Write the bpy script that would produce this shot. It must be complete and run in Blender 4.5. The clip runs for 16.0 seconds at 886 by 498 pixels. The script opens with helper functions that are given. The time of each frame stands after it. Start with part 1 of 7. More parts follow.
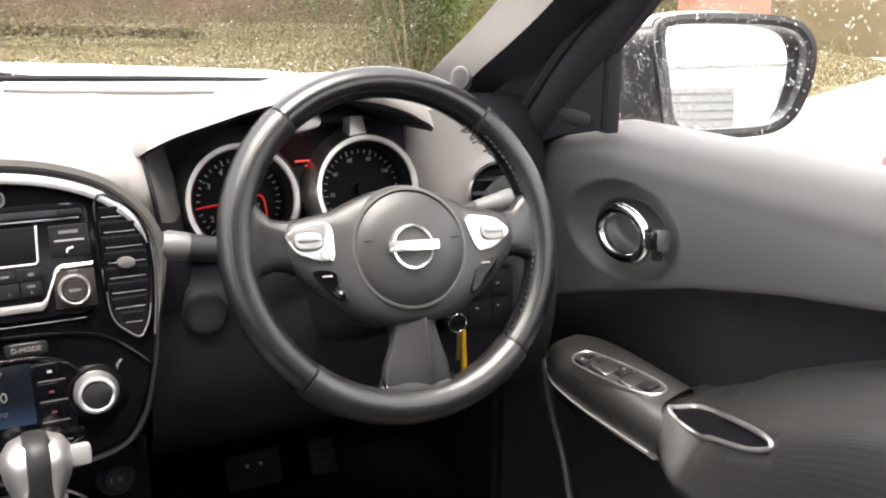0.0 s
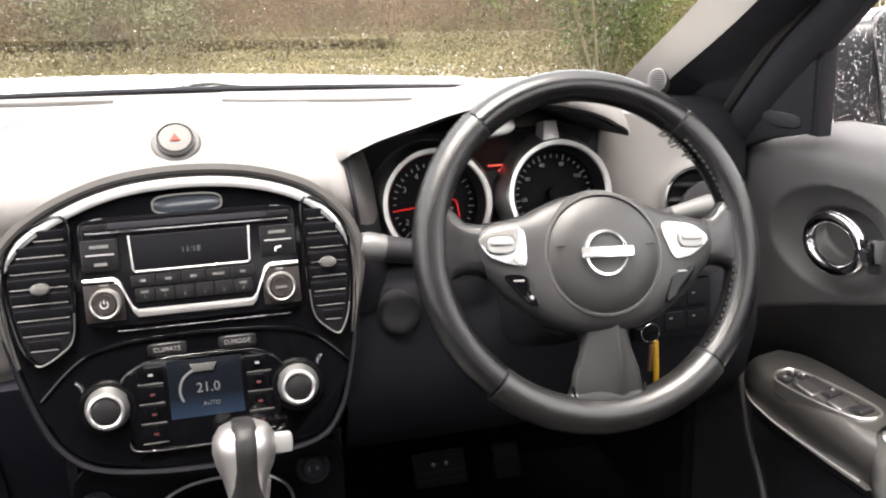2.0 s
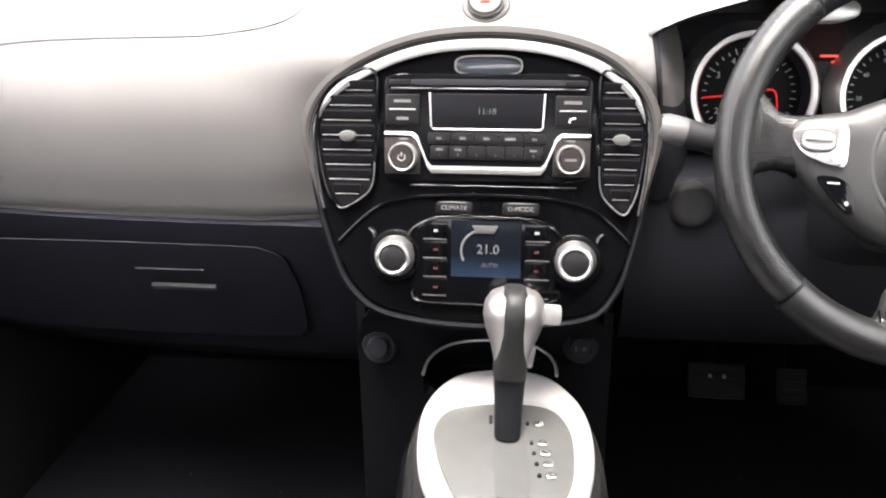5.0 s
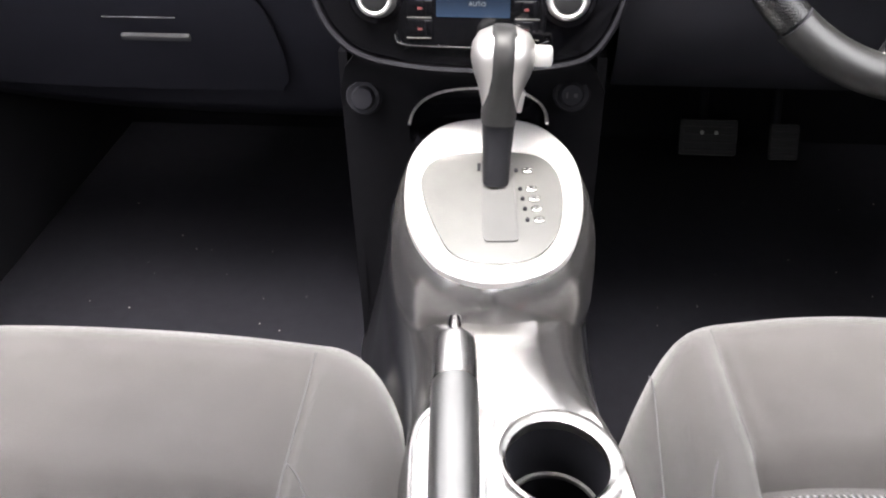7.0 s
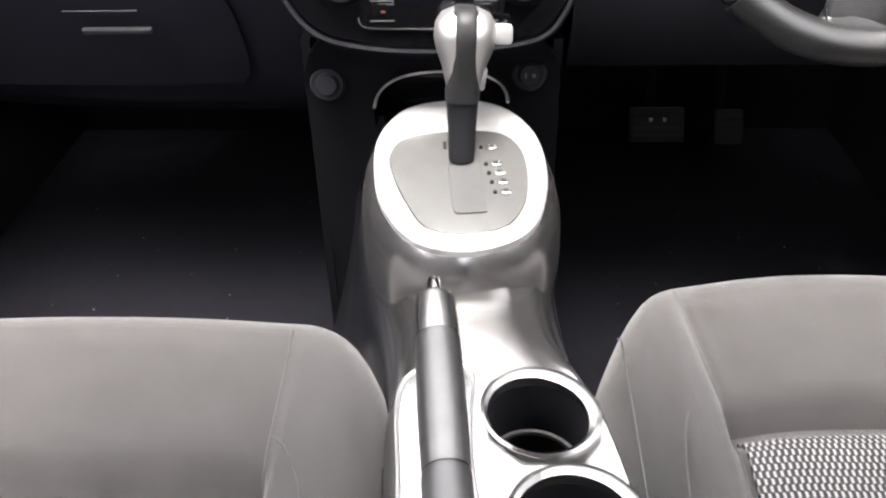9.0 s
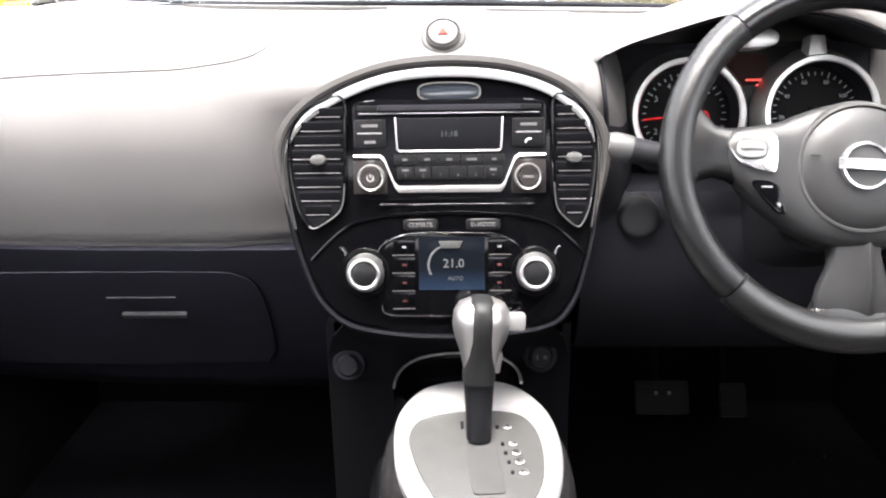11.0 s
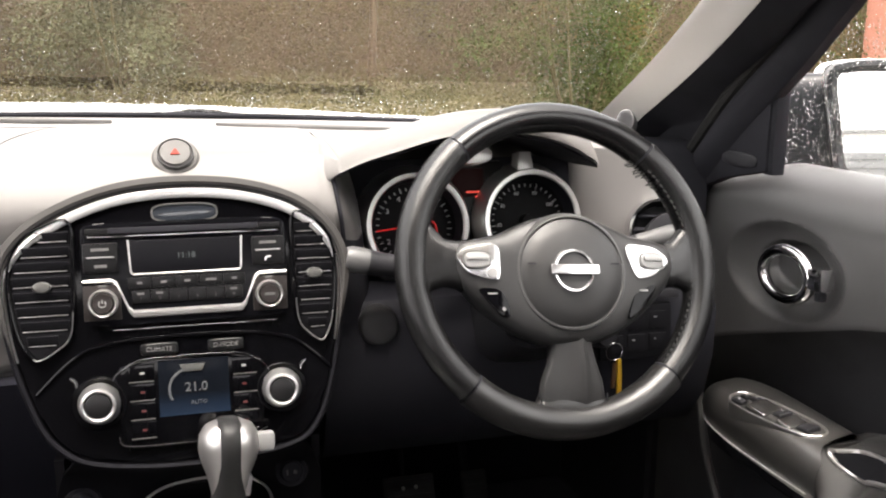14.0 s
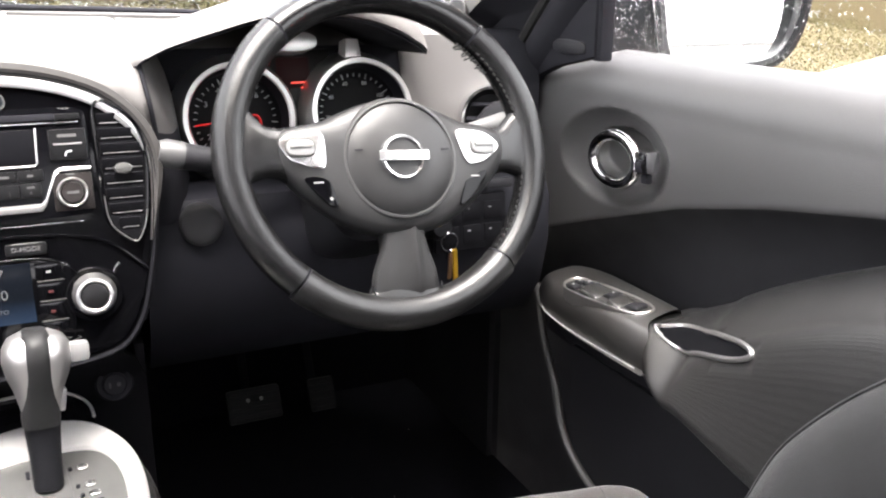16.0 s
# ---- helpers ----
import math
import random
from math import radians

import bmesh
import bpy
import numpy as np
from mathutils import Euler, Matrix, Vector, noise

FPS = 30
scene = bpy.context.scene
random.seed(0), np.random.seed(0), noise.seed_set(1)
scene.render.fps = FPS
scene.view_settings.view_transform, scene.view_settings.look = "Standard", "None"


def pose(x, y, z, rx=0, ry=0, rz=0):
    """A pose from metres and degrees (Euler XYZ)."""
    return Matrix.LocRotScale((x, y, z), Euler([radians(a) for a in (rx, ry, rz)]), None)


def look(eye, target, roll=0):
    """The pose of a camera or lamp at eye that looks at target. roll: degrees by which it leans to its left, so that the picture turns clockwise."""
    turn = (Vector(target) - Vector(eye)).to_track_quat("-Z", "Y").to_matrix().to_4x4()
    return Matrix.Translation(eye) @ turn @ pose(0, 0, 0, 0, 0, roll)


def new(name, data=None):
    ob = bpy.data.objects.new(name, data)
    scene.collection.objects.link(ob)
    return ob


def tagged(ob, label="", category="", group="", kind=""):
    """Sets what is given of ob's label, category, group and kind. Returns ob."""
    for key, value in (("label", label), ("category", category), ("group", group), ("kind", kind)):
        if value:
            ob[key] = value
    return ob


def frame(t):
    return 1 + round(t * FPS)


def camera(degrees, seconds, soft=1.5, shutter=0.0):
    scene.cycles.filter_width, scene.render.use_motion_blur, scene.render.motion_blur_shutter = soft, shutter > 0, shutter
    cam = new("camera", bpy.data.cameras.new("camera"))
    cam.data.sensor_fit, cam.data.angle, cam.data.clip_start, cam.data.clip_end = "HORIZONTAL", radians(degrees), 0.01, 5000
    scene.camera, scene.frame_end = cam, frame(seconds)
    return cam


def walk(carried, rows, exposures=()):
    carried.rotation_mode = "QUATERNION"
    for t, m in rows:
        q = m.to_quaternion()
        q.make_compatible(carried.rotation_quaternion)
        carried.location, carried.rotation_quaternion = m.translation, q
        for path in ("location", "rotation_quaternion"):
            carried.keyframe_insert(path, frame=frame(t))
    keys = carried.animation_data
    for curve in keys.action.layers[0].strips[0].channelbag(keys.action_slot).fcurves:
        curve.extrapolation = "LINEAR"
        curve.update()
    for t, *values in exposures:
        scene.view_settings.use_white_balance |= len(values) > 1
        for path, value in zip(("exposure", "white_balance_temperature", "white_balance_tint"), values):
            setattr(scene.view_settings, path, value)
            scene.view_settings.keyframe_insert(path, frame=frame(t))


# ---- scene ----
cam = camera(53.7, 16.0, 2.1)
PATH = [
    (0, (0.053, -0.933, 1.054), (0.907, 0.791, 0.508), 0.3),
    (0.5, (0.053, -0.934, 1.052), (0.832, 0.828, 0.517), -0.1),
    (1, (0.053, -0.935, 1.053), (0.72, 0.872, 0.517), -0.8),
    (1.5, (0.046, -0.928, 1.053), (0.62, 0.91, 0.511), -1.3),
    (2, (0.048, -0.927, 1.052), (0.509, 0.946, 0.524), -1.8),
    (2.5, (0.05, -0.929, 1.054), (0.352, 0.984, 0.556), -2.3),
    (3, (0.052, -0.927, 1.054), (0.156, 1.012, 0.575), -2.9),
    (3.5, (0.053, -0.929, 1.05), (-0.028, 1.009, 0.56), -2.6),
    (6, (0.071, -0.903, 1.006), (-0.161, 0.836, 0.046), -1.2),
    (6.5, (0.069, -0.902, 0.998), (-0.144, 0.774, -0.072), -1.3),
    (7, (0.068, -0.905, 0.983), (-0.12, 0.705, -0.189), -1.4),
    (7.5, (0.069, -0.916, 0.973), (-0.082, 0.645, -0.269), -1.4),
    (8, (0.068, -0.928, 0.963), (-0.057, 0.614, -0.304), -1.6),
    (10.5, (0.021, -0.972, 0.986), (-0.001, 0.888, 0.25), -0.7),
    (11, (0.033, -0.981, 1.003), (-0.04, 0.92, 0.388), -1.1),
    (11.5, (0.034, -0.993, 1.014), (-0.032, 0.945, 0.525), -1.3),
    (12, (0.027, -0.998, 1.022), (0.045, 0.959, 0.611), -1.1),
    (12.5, (0.019, -0.995, 1.033), (0.152, 0.963, 0.645), -1.0),
    (13, (0.025, -0.999, 1.034), (0.28, 0.948, 0.657), -0.6),
    (13.5, (0.023, -0.998, 1.031), (0.421, 0.925, 0.653), 0.1),
    (14, (0.023, -0.993, 1.033), (0.553, 0.89, 0.613), 0.4),
    (14.5, (0.027, -0.992, 1.031), (0.671, 0.843, 0.565), 0.4),
    (15, (0.041, -0.983, 1.028), (0.749, 0.808, 0.491), 0.4),
    (15.5, (0.049, -0.977, 1.008), (0.824, 0.773, 0.43), 0.6),
    (16, (0.056, -0.977, 0.993), (0.883, 0.745, 0.4), 0.6),
]
EXPOSURES = [(t, e, k, 14) for t, e, k in ((0, 3.38, 6950), (1, 3.40, 6950), (2, 3.45, 6950), (3.5, 2.92, 7050), (6, 4.32, 6700), (7, 4.22, 6700), (8, 3.7, 6750), (10.5, 4.42, 6600), (11.2, 3.45, 6600), (12, 2.9, 7000), (14, 3.0, 7050), (15, 3.45, 6800), (16, 3.68, 6700))]
walk(cam, [(t, look(eye, aim, roll)) for t, eye, aim, roll in PATH], EXPOSURES)

# ---- light ----
world = bpy.data.worlds.new("sky")
scene.world = world
world.use_nodes = True
sky = world.node_tree.nodes.new("ShaderNodeTexSky")
sky.sky_type, sky.sun_disc = "NISHITA", False
sky.sun_elevation, sky.sun_rotation = radians(76), radians(200)
sky.air_density, sky.dust_density, sky.ozone_density = 1.0, 4.0, 1.0
soft_sky = world.node_tree.nodes.new("ShaderNodeHueSaturation")
soft_sky.inputs["Saturation"].default_value = 0.18
background = world.node_tree.nodes["Background"]
background.inputs["Strength"].default_value = 0.15
world.node_tree.links.new(sky.outputs[0], soft_sky.inputs["Color"])
world.node_tree.links.new(soft_sky.outputs[0], background.inputs["Color"])
sun = new("sun", bpy.data.lights.new("sun", "SUN"))
sun.data.energy, sun.data.angle, sun.data.color = 0.8, radians(35), (1.0, 0.97, 0.92)
sun.matrix_world = look((0, 0, 10), (0.4, 1.2, 5.0))


# ---- materials ----
def mat(name, color, rough=0.5, metal=0.0, color2=None, scale=40.0, bump=0.0, bump_scale=400.0, coat=0.0, ior=1.5,
        emit=None, power=0.0, wear=0.12, sheen=0.0, spec=0.5):
    m = bpy.data.materials.new(name)
    m.use_nodes = True
    n, l = m.node_tree.nodes, m.node_tree.links
    b = n["Principled BSDF"]
    b.inputs["Roughness"].default_value, b.inputs["Metallic"].default_value = rough, metal
    b.inputs["Coat Weight"].default_value, b.inputs["IOR"].default_value = coat, ior
    b.inputs["Coat Roughness"].default_value = 0.06
    b.inputs["Sheen Weight"].default_value = sheen
    b.inputs["Specular IOR Level"].default_value = spec
    co = n.new("ShaderNodeTexCoord")
    big = n.new("ShaderNodeTexNoise")
    big.inputs["Scale"].default_value, big.inputs["Detail"].default_value = scale, 5
    l.new(co.outputs["Object"], big.inputs["Vector"])
    mix = n.new("ShaderNodeMix")
    mix.data_type = "RGBA"
    c2 = color2 or tuple(c * (1 - 2 * wear) for c in color)
    mix.inputs["A"].default_value, mix.inputs["B"].default_value = (*color, 1), (*c2, 1)
    l.new(big.outputs["Fac"], mix.inputs["Factor"])
    l.new(mix.outputs["Result"], b.inputs["Base Color"])
    rr = n.new("ShaderNodeMapRange")
    rr.inputs["To Min"].default_value, rr.inputs["To Max"].default_value = max(0.02, rough * 0.85), min(1, rough * 1.15)
    l.new(big.outputs["Fac"], rr.inputs["Value"])
    l.new(rr.outputs["Result"], b.inputs["Roughness"])
    if bump:
        fine = n.new("ShaderNodeTexNoise")
        fine.inputs["Scale"].default_value, fine.inputs["Detail"].default_value = bump_scale, 3
        l.new(co.outputs["Object"], fine.inputs["Vector"])
        bp = n.new("ShaderNodeBump")
        bp.inputs["Strength"].default_value, bp.inputs["Distance"].default_value = bump, 0.001
        l.new(fine.outputs["Fac"], bp.inputs["Height"])
        l.new(bp.outputs["Normal"], b.inputs["Normal"])
    if emit:
        b.inputs["Emission Color"].default_value, b.inputs["Emission Strength"].default_value = (*emit, 1), power
    return m


def dots_bump(m, scale, strength):
    """Adds a relief of small round cells, as on perforated or embossed leather."""
    n, l = m.node_tree.nodes, m.node_tree.links
    co = n.new("ShaderNodeTexCoord")
    v = n.new("ShaderNodeTexVoronoi")
    v.inputs["Scale"].default_value, v.inputs["Randomness"].default_value = scale, 0.15
    l.new(co.outputs["Object"], v.inputs["Vector"])
    bp = n.new("ShaderNodeBump")
    bp.inputs["Strength"].default_value, bp.inputs["Distance"].default_value = strength, 0.001
    l.new(v.outputs["Distance"], bp.inputs["Height"])
    l.new(bp.outputs["Normal"], n["Principled BSDF"].inputs["Normal"])
    return m


def glass_mat(name, tint=(1, 1, 1), gloss=0.025):
    m = bpy.data.materials.new(name)
    m.use_nodes = True
    n, l = m.node_tree.nodes, m.node_tree.links
    n.remove(n["Principled BSDF"])
    tr, gl, mx = n.new("ShaderNodeBsdfTransparent"), n.new("ShaderNodeBsdfGlossy"), n.new("ShaderNodeMixShader")
    tr.inputs["Color"].default_value = (*tint, 1)
    gl.inputs["Roughness"].default_value = 0.02
    mx.inputs[0].default_value = gloss
    l.new(tr.outputs[0], mx.inputs[1])
    l.new(gl.outputs[0], mx.inputs[2])
    l.new(mx.outputs[0], n["Material Output"].inputs["Surface"])
    return m


DASH = mat("grey_dash_plastic", (0.160, 0.154, 0.150), 0.55, scale=6, bump=0.35, bump_scale=900, wear=0.06, spec=0.22)
DOOR = mat("charcoal_door_plastic", (0.072, 0.071, 0.0717), 0.42, scale=6, bump=0.35, bump_scale=900, wear=0.08)
DARK = mat("black_trim_plastic", (0.022, 0.022, 0.025), 0.45, scale=10, bump=0.3, bump_scale=700, spec=0.2)
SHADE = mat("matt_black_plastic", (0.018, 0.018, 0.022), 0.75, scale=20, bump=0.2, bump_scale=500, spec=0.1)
PIANO = mat("piano_black", (0.002, 0.002, 0.0026), 0.09, scale=8, spec=0.18)
CHROME = mat("chrome", (0.85, 0.85, 0.86), 0.08, 1.0, scale=15, wear=0.03)
SATIN = mat("satin_silver_paint", (0.60, 0.59, 0.58), 0.34, 0.9, scale=60, wear=0.03)
BRIGHT = mat("bright_silver_paint", (0.78, 0.77, 0.76), 0.34, 0.55, scale=60, wear=0.03)
GUN = mat("gunmetal_console_paint", (0.29, 0.283, 0.278), 0.25, 0.92, scale=30, wear=0.03)
POD = mat("brown_grey_pod_paint", (0.24, 0.233, 0.226), 0.37, 0.9, scale=30, wear=0.03)
PLATE = mat("grey_gate_plastic", (0.095, 0.095, 0.092), 0.40, 0.25, scale=50, bump=0.1, bump_scale=1500)
LEATHER = dots_bump(mat("black_leather", (0.0065, 0.0065, 0.007), 0.22, scale=30, spec=0.42), 900, 0.05)
PERFO = dots_bump(mat("perforated_black_leather", (0.0075, 0.0075, 0.008), 0.25, scale=30, spec=0.48), 420, 0.45)
HUB = mat("black_wheel_plastic", (0.0255, 0.0255, 0.026), 0.38, scale=30, bump=0.3, bump_scale=1200, spec=0.4)
CLOTH = mat("charcoal_seat_cloth", (0.051, 0.0465, 0.0447), 0.95, scale=25, bump=0.5, bump_scale=1800, sheen=0.4)
CARPET = mat("black_carpet", (0.0090, 0.0090, 0.0122), 1.0, scale=60, bump=0.9, bump_scale=500, spec=0.1)
WHITE = mat("white_print", (0.55, 0.55, 0.55), 0.5, scale=50)
RED = mat("red_light", (0.3, 0.01, 0.01), 0.4, emit=(1.0, 0.02, 0.02), power=0.05)
LIGHT_GREY = mat("light_grey_plastic", (0.27, 0.27, 0.27), 0.4, 0.2, scale=40)


# ---- mesh helpers ----
def finish(name, bm, material, parent=None, label="", smooth=True):
    me = bpy.data.meshes.new(name)
    bmesh.ops.recalc_face_normals(bm, faces=bm.faces)
    bm.to_mesh(me)
    bm.free()
    me.materials.append(material)
    if smooth:
        me.shade_smooth()
        me.set_sharp_from_angle(angle=radians(38))
    ob = new(name, me)
    if parent:
        ob.parent = parent
    if label:
        ob["label"] = label
    return ob


def part(name, bm, material, parent, label="", smooth=True):
    return finish(name, bm, material, parent, label, smooth)


def thing(name, m, label, category, group="", kind=""):
    e = new(name)
    e.matrix_world = m
    e.empty_display_size = 0.05
    return tagged(e, label, category, group, kind)


def at(bm, m):
    bmesh.ops.transform(bm, matrix=m, verts=bm.verts)
    return bm


def box(sx, sy, sz, bevel=0.0, m=None, seg=2):
    bm = bmesh.new()
    bmesh.ops.create_cube(bm, size=1)
    bmesh.ops.scale(bm, vec=(sx, sy, sz), verts=bm.verts)
    if bevel:
        bmesh.ops.bevel(bm, geom=bm.edges[:], offset=bevel, segments=seg, affect="EDGES", profile=0.6)
    return at(bm, m) if m else bm


def spline(pts, n=8, closed=False):
    """Points of a smooth curve through pts (Catmull-Rom)."""
    pts = [Vector(p) for p in pts]
    k, out = len(pts), []
    for i in range(k if closed else k - 1):
        p0 = pts[(i - 1) % k] if closed or i else pts[0]
        p1, p2 = pts[i], pts[(i + 1) % k]
        p3 = pts[(i + 2) % k] if closed or i + 2 < k else pts[-1]
        for j in range(n):
            t = j / n
            out.append(0.5 * ((2 * p1) + (p2 - p0) * t + (2 * p0 - 5 * p1 + 4 * p2 - p3) * t * t
                              + (3 * p1 - p0 - 3 * p2 + p3) * t ** 3))
    if not closed:
        out.append(pts[-1])
    return out


def prism(outline, z0, z1, bevel=0.0, m=None, seg=2):
    """A plate with that outline in x and y, from z0 to z1, its upper rim rounded."""
    bm = bmesh.new()
    low = [bm.verts.new((p[0], p[1], z0)) for p in outline]
    f = bm.faces.new(low)
    r = bmesh.ops.extrude_face_region(bm, geom=[f])
    top = [v for v in r["geom"] if isinstance(v, bmesh.types.BMVert)]
    for v in top:
        v.co.z = z1
    if bevel:
        s = set(top)
        edges = [e for e in bm.edges if e.verts[0] in s and e.verts[1] in s]
        bmesh.ops.bevel(bm, geom=edges, offset=bevel, segments=seg, affect="EDGES", profile=0.6)
    return at(bm, m) if m else bm


def band(outer, inner, z0, z1, m=None, crown=0.0):
    """A ring-shaped strip between two outlines of equal count."""
    bm = bmesh.new()
    n = len(outer)
    rows = []
    for ring, z in ((outer, z0), (outer, z1), (inner, z1), (inner, z0)):
        rows.append([bm.verts.new((p[0], p[1], z)) for p in ring])
    if crown:
        mid = [bm.verts.new(((a[0] + b[0]) / 2, (a[1] + b[1]) / 2, z1 + crown)) for a, b in zip(outer, inner)]
        rows = [rows[0], rows[1], mid, rows[2], rows[3]]
    for a, b in zip(rows, rows[1:] + rows[:1]):
        for i in range(n):
            bm.faces.new((a[i], a[(i + 1) % n], b[(i + 1) % n], b[i]))
    return at(bm, m) if m else bm


def strip(outer, inner, z0, z1, m=None, crown=0.0):
    """As band, but open at both ends."""
    bm = bmesh.new()
    n = len(outer)
    rows = []
    for ring, z in ((outer, z0), (outer, z1), (inner, z1), (inner, z0)):
        rows.append([bm.verts.new((p[0], p[1], z)) for p in ring])
    if crown:
        rows.insert(2, [bm.verts.new(((a[0] + b[0]) / 2, (a[1] + b[1]) / 2, z1 + crown)) for a, b in zip(outer, inner)])
    for a, b in zip(rows, rows[1:] + rows[:1]):
        for i in range(n - 1):
            bm.faces.new((a[i], a[i + 1], b[i + 1], b[i]))
    for i in (0, n - 1):
        bm.faces.new([r[i] for r in rows])
    return at(bm, m) if m else bm


def lathe(profile, n=32, m=None, closed=False):
    """Turns (radius, height) points round z."""
    bm = bmesh.new()
    rows = []
    for r, z in profile:
        if r < 1e-6:
            rows.append([bm.verts.new((0, 0, z))])
        else:
            rows.append([bm.verts.new((r * math.cos(2 * math.pi * i / n), r * math.sin(2 * math.pi * i / n), z)) for i in range(n)])
    pairs = list(zip(rows, rows[1:]))
    if closed:
        pairs.append((rows[-1], rows[0]))
    for a, b in pairs:
        for i in range(n):
            j = (i + 1) % n
            if len(a) == 1 and len(b) > 1:
                bm.faces.new((a[0], b[j], b[i]))
            elif len(b) == 1 and len(a) > 1:
                bm.faces.new((a[i], a[j], b[0]))
            elif len(a) > 1:
                bm.faces.new((a[i], a[j], b[j], b[i]))
    return at(bm, m) if m else bm


def tube(path, radius, n=10, closed=False, squash=1.0, m=None):
    """A round rod along the path; radius may be a list; squash flattens it along the local normal."""
    pts = [Vector(p) for p in path]
    rad = radius if isinstance(radius, (list, tuple)) else [radius] * len(pts)
    bm = bmesh.new()
    rows, up = [], None
    for i, p in enumerate(pts):
        a = pts[i - 1] if i or closed else p
        b = pts[(i + 1) % len(pts)] if i + 1 < len(pts) or closed else p
        d = (b - a).normalized()
        if up is None:
            up = Vector((0, 0, 1)) if abs(d.z) < 0.9 else Vector((0, 1, 0))
        side = d.cross(up).normalized()
        up = side.cross(d).normalized()
        rows.append([bm.verts.new(p + rad[i] * (side * math.cos(2 * math.pi * k / n) + up * squash * math.sin(2 * math.pi * k / n)))
                     for k in range(n)])
    pairs = list(zip(rows, rows[1:])) + ([(rows[-1], rows[0])] if closed else [])
    for a, b in pairs:
        for k in range(n):
            bm.faces.new((a[k], a[(k + 1) % n], b[(k + 1) % n], b[k]))
    if not closed:
        bm.faces.new(rows[0][::-1])
        bm.faces.new(rows[-1])
    return at(bm, m) if m else bm


def sheet(rows, thick=0.0, down=(0, 0, -1), closed=False):
    """A surface through rows of points, with thickness away along down."""
    bm = bmesh.new()
    d = Vector(down) * thick
    grid = [[bm.verts.new(p) for p in r] for r in rows]
    n = len(rows[0])
    for a, b in zip(grid, grid[1:]):
        for i in range(n if closed else n - 1):
            j = (i + 1) % n
            bm.faces.new((a[i], a[j], b[j], b[i]))
    if thick:
        back = [[bm.verts.new(Vector(p) + d) for p in r] for r in rows]
        for a, b in zip(back, back[1:]):
            for i in range(n - 1):
                bm.faces.new((a[i], b[i], b[i + 1], a[i + 1]))
        for g, h in ((grid[0], back[0]), (grid[-1], back[-1])):
            for i in range(n - 1):
                bm.faces.new((g[i], h[i], h[i + 1], g[i + 1]))
        for k in (0, n - 1):
            for i in range(len(rows) - 1):
                bm.faces.new((grid[i][k], grid[i + 1][k], back[i + 1][k], back[i][k]))
    return bm


def ellipse(cx, cy, rx, ry, n=40, power=2.0, turn=0.0):
    out = []
    for i in range(n):
        a = 2 * math.pi * i / n
        c, s = math.cos(a), math.sin(a)
        x, y = rx * math.copysign(abs(c) ** (2 / power), c), ry * math.copysign(abs(s) ** (2 / power), s)
        out.append((cx + x * math.cos(turn) - y * math.sin(turn), cy + x * math.sin(turn) + y * math.cos(turn)))
    return out


def join(*bms):
    out = bmesh.new()
    for b in bms:
        me = bpy.data.meshes.new("t")
        b.to_mesh(me)
        b.free()
        out.from_mesh(me)
        bpy.data.meshes.remove(me)
    return out


def text(name, body_text, size, m, material, parent, label="", depth=0.0004):
    cu = bpy.data.curves.new(name, "FONT")
    cu.body, cu.size, cu.align_x, cu.align_y, cu.extrude, cu.resolution_u = body_text, size, "CENTER", "CENTER", depth, 3
    tmp = bpy.data.objects.new(name, cu)
    me = bpy.data.meshes.new_from_object(tmp)
    bpy.data.objects.remove(tmp)
    me.name = name
    me.transform(m)
    me.materials.clear()
    me.materials.append(material)
    ob = new(name, me)
    ob.parent = parent
    if label:
        ob["label"] = label
    return ob


# ---- the car's shell ----
def slab(name, lo, hi, material, label, category, bevel=0.01, kind="structure"):
    c = [(a + b) / 2 for a, b in zip(lo, hi)]
    ob = finish(name, box(*[b - a for a, b in zip(lo, hi)], bevel, pose(*c)), material)
    return tagged(ob, label, category, kind=kind)


slab("floor", (-0.76, -2.1, 0.06), (0.76, 0.66, 0.16), CARPET, "black carpeted cabin floor with specks of grit", "floor")
slab("wall_front", (-0.76, 0.62, 0.1), (0.76, 0.68, 0.88), CARPET, "black carpeted bulkhead behind the pedals", "bulkhead")
# unseen rear wall, raised to keep light from behind off the dashboard
slab("wall_rear", (-0.76, -2.16, 0.06), (0.76, -2.1, 1.2), DARK, "unseen black rear wall, raised to hold back light", "wall")
slab("wall_left", (-0.82, -2.1, 0.06), (-0.74, 0.62, 0.885), DARK, "plain black door lining", "wall")
# unseen panels added where rear windows would let light in
for sx in (-1, 1):
    slab("wall_quarter", (min(sx * 0.66, sx * 0.74), -2.1, 0.86), (max(sx * 0.66, sx * 0.74), -1.16, 1.30), DARK, "unseen black quarter panel added to block rear light", "wall")
HEADLINER = mat("mid_grey_headlining", (0.16, 0.155, 0.15), 0.9, bump=0.3, bump_scale=900)
slab("ceiling", (-0.62, -2.1, 1.36), (0.62, -0.42, 1.40), HEADLINER, "mid grey fabric headlining", "ceiling")
for sx in (-1, 1):
    tagged(finish("pillar_rear", tube([(sx * 0.74, -1.02, 0.85), (sx * 0.60, -1.12, 1.38)], 0.05, 12), DARK),
           "black upright door pillar", "pillar", kind="structure")
    tagged(finish("pillar_tail", tube([(sx * 0.72, -2.08, 0.85), (sx * 0.58, -2.05, 1.38)], 0.09, 12), DARK),
           "black upright rear pillar", "pillar", kind="structure")
    tagged(finish("roof_rail", tube([(sx * 0.575, -0.42, 1.345), (sx * 0.60, -1.1, 1.38), (sx * 0.58, -2.08, 1.38)], 0.04, 12), DARK),
           "black roof rail lining", "roof rail", kind="structure")

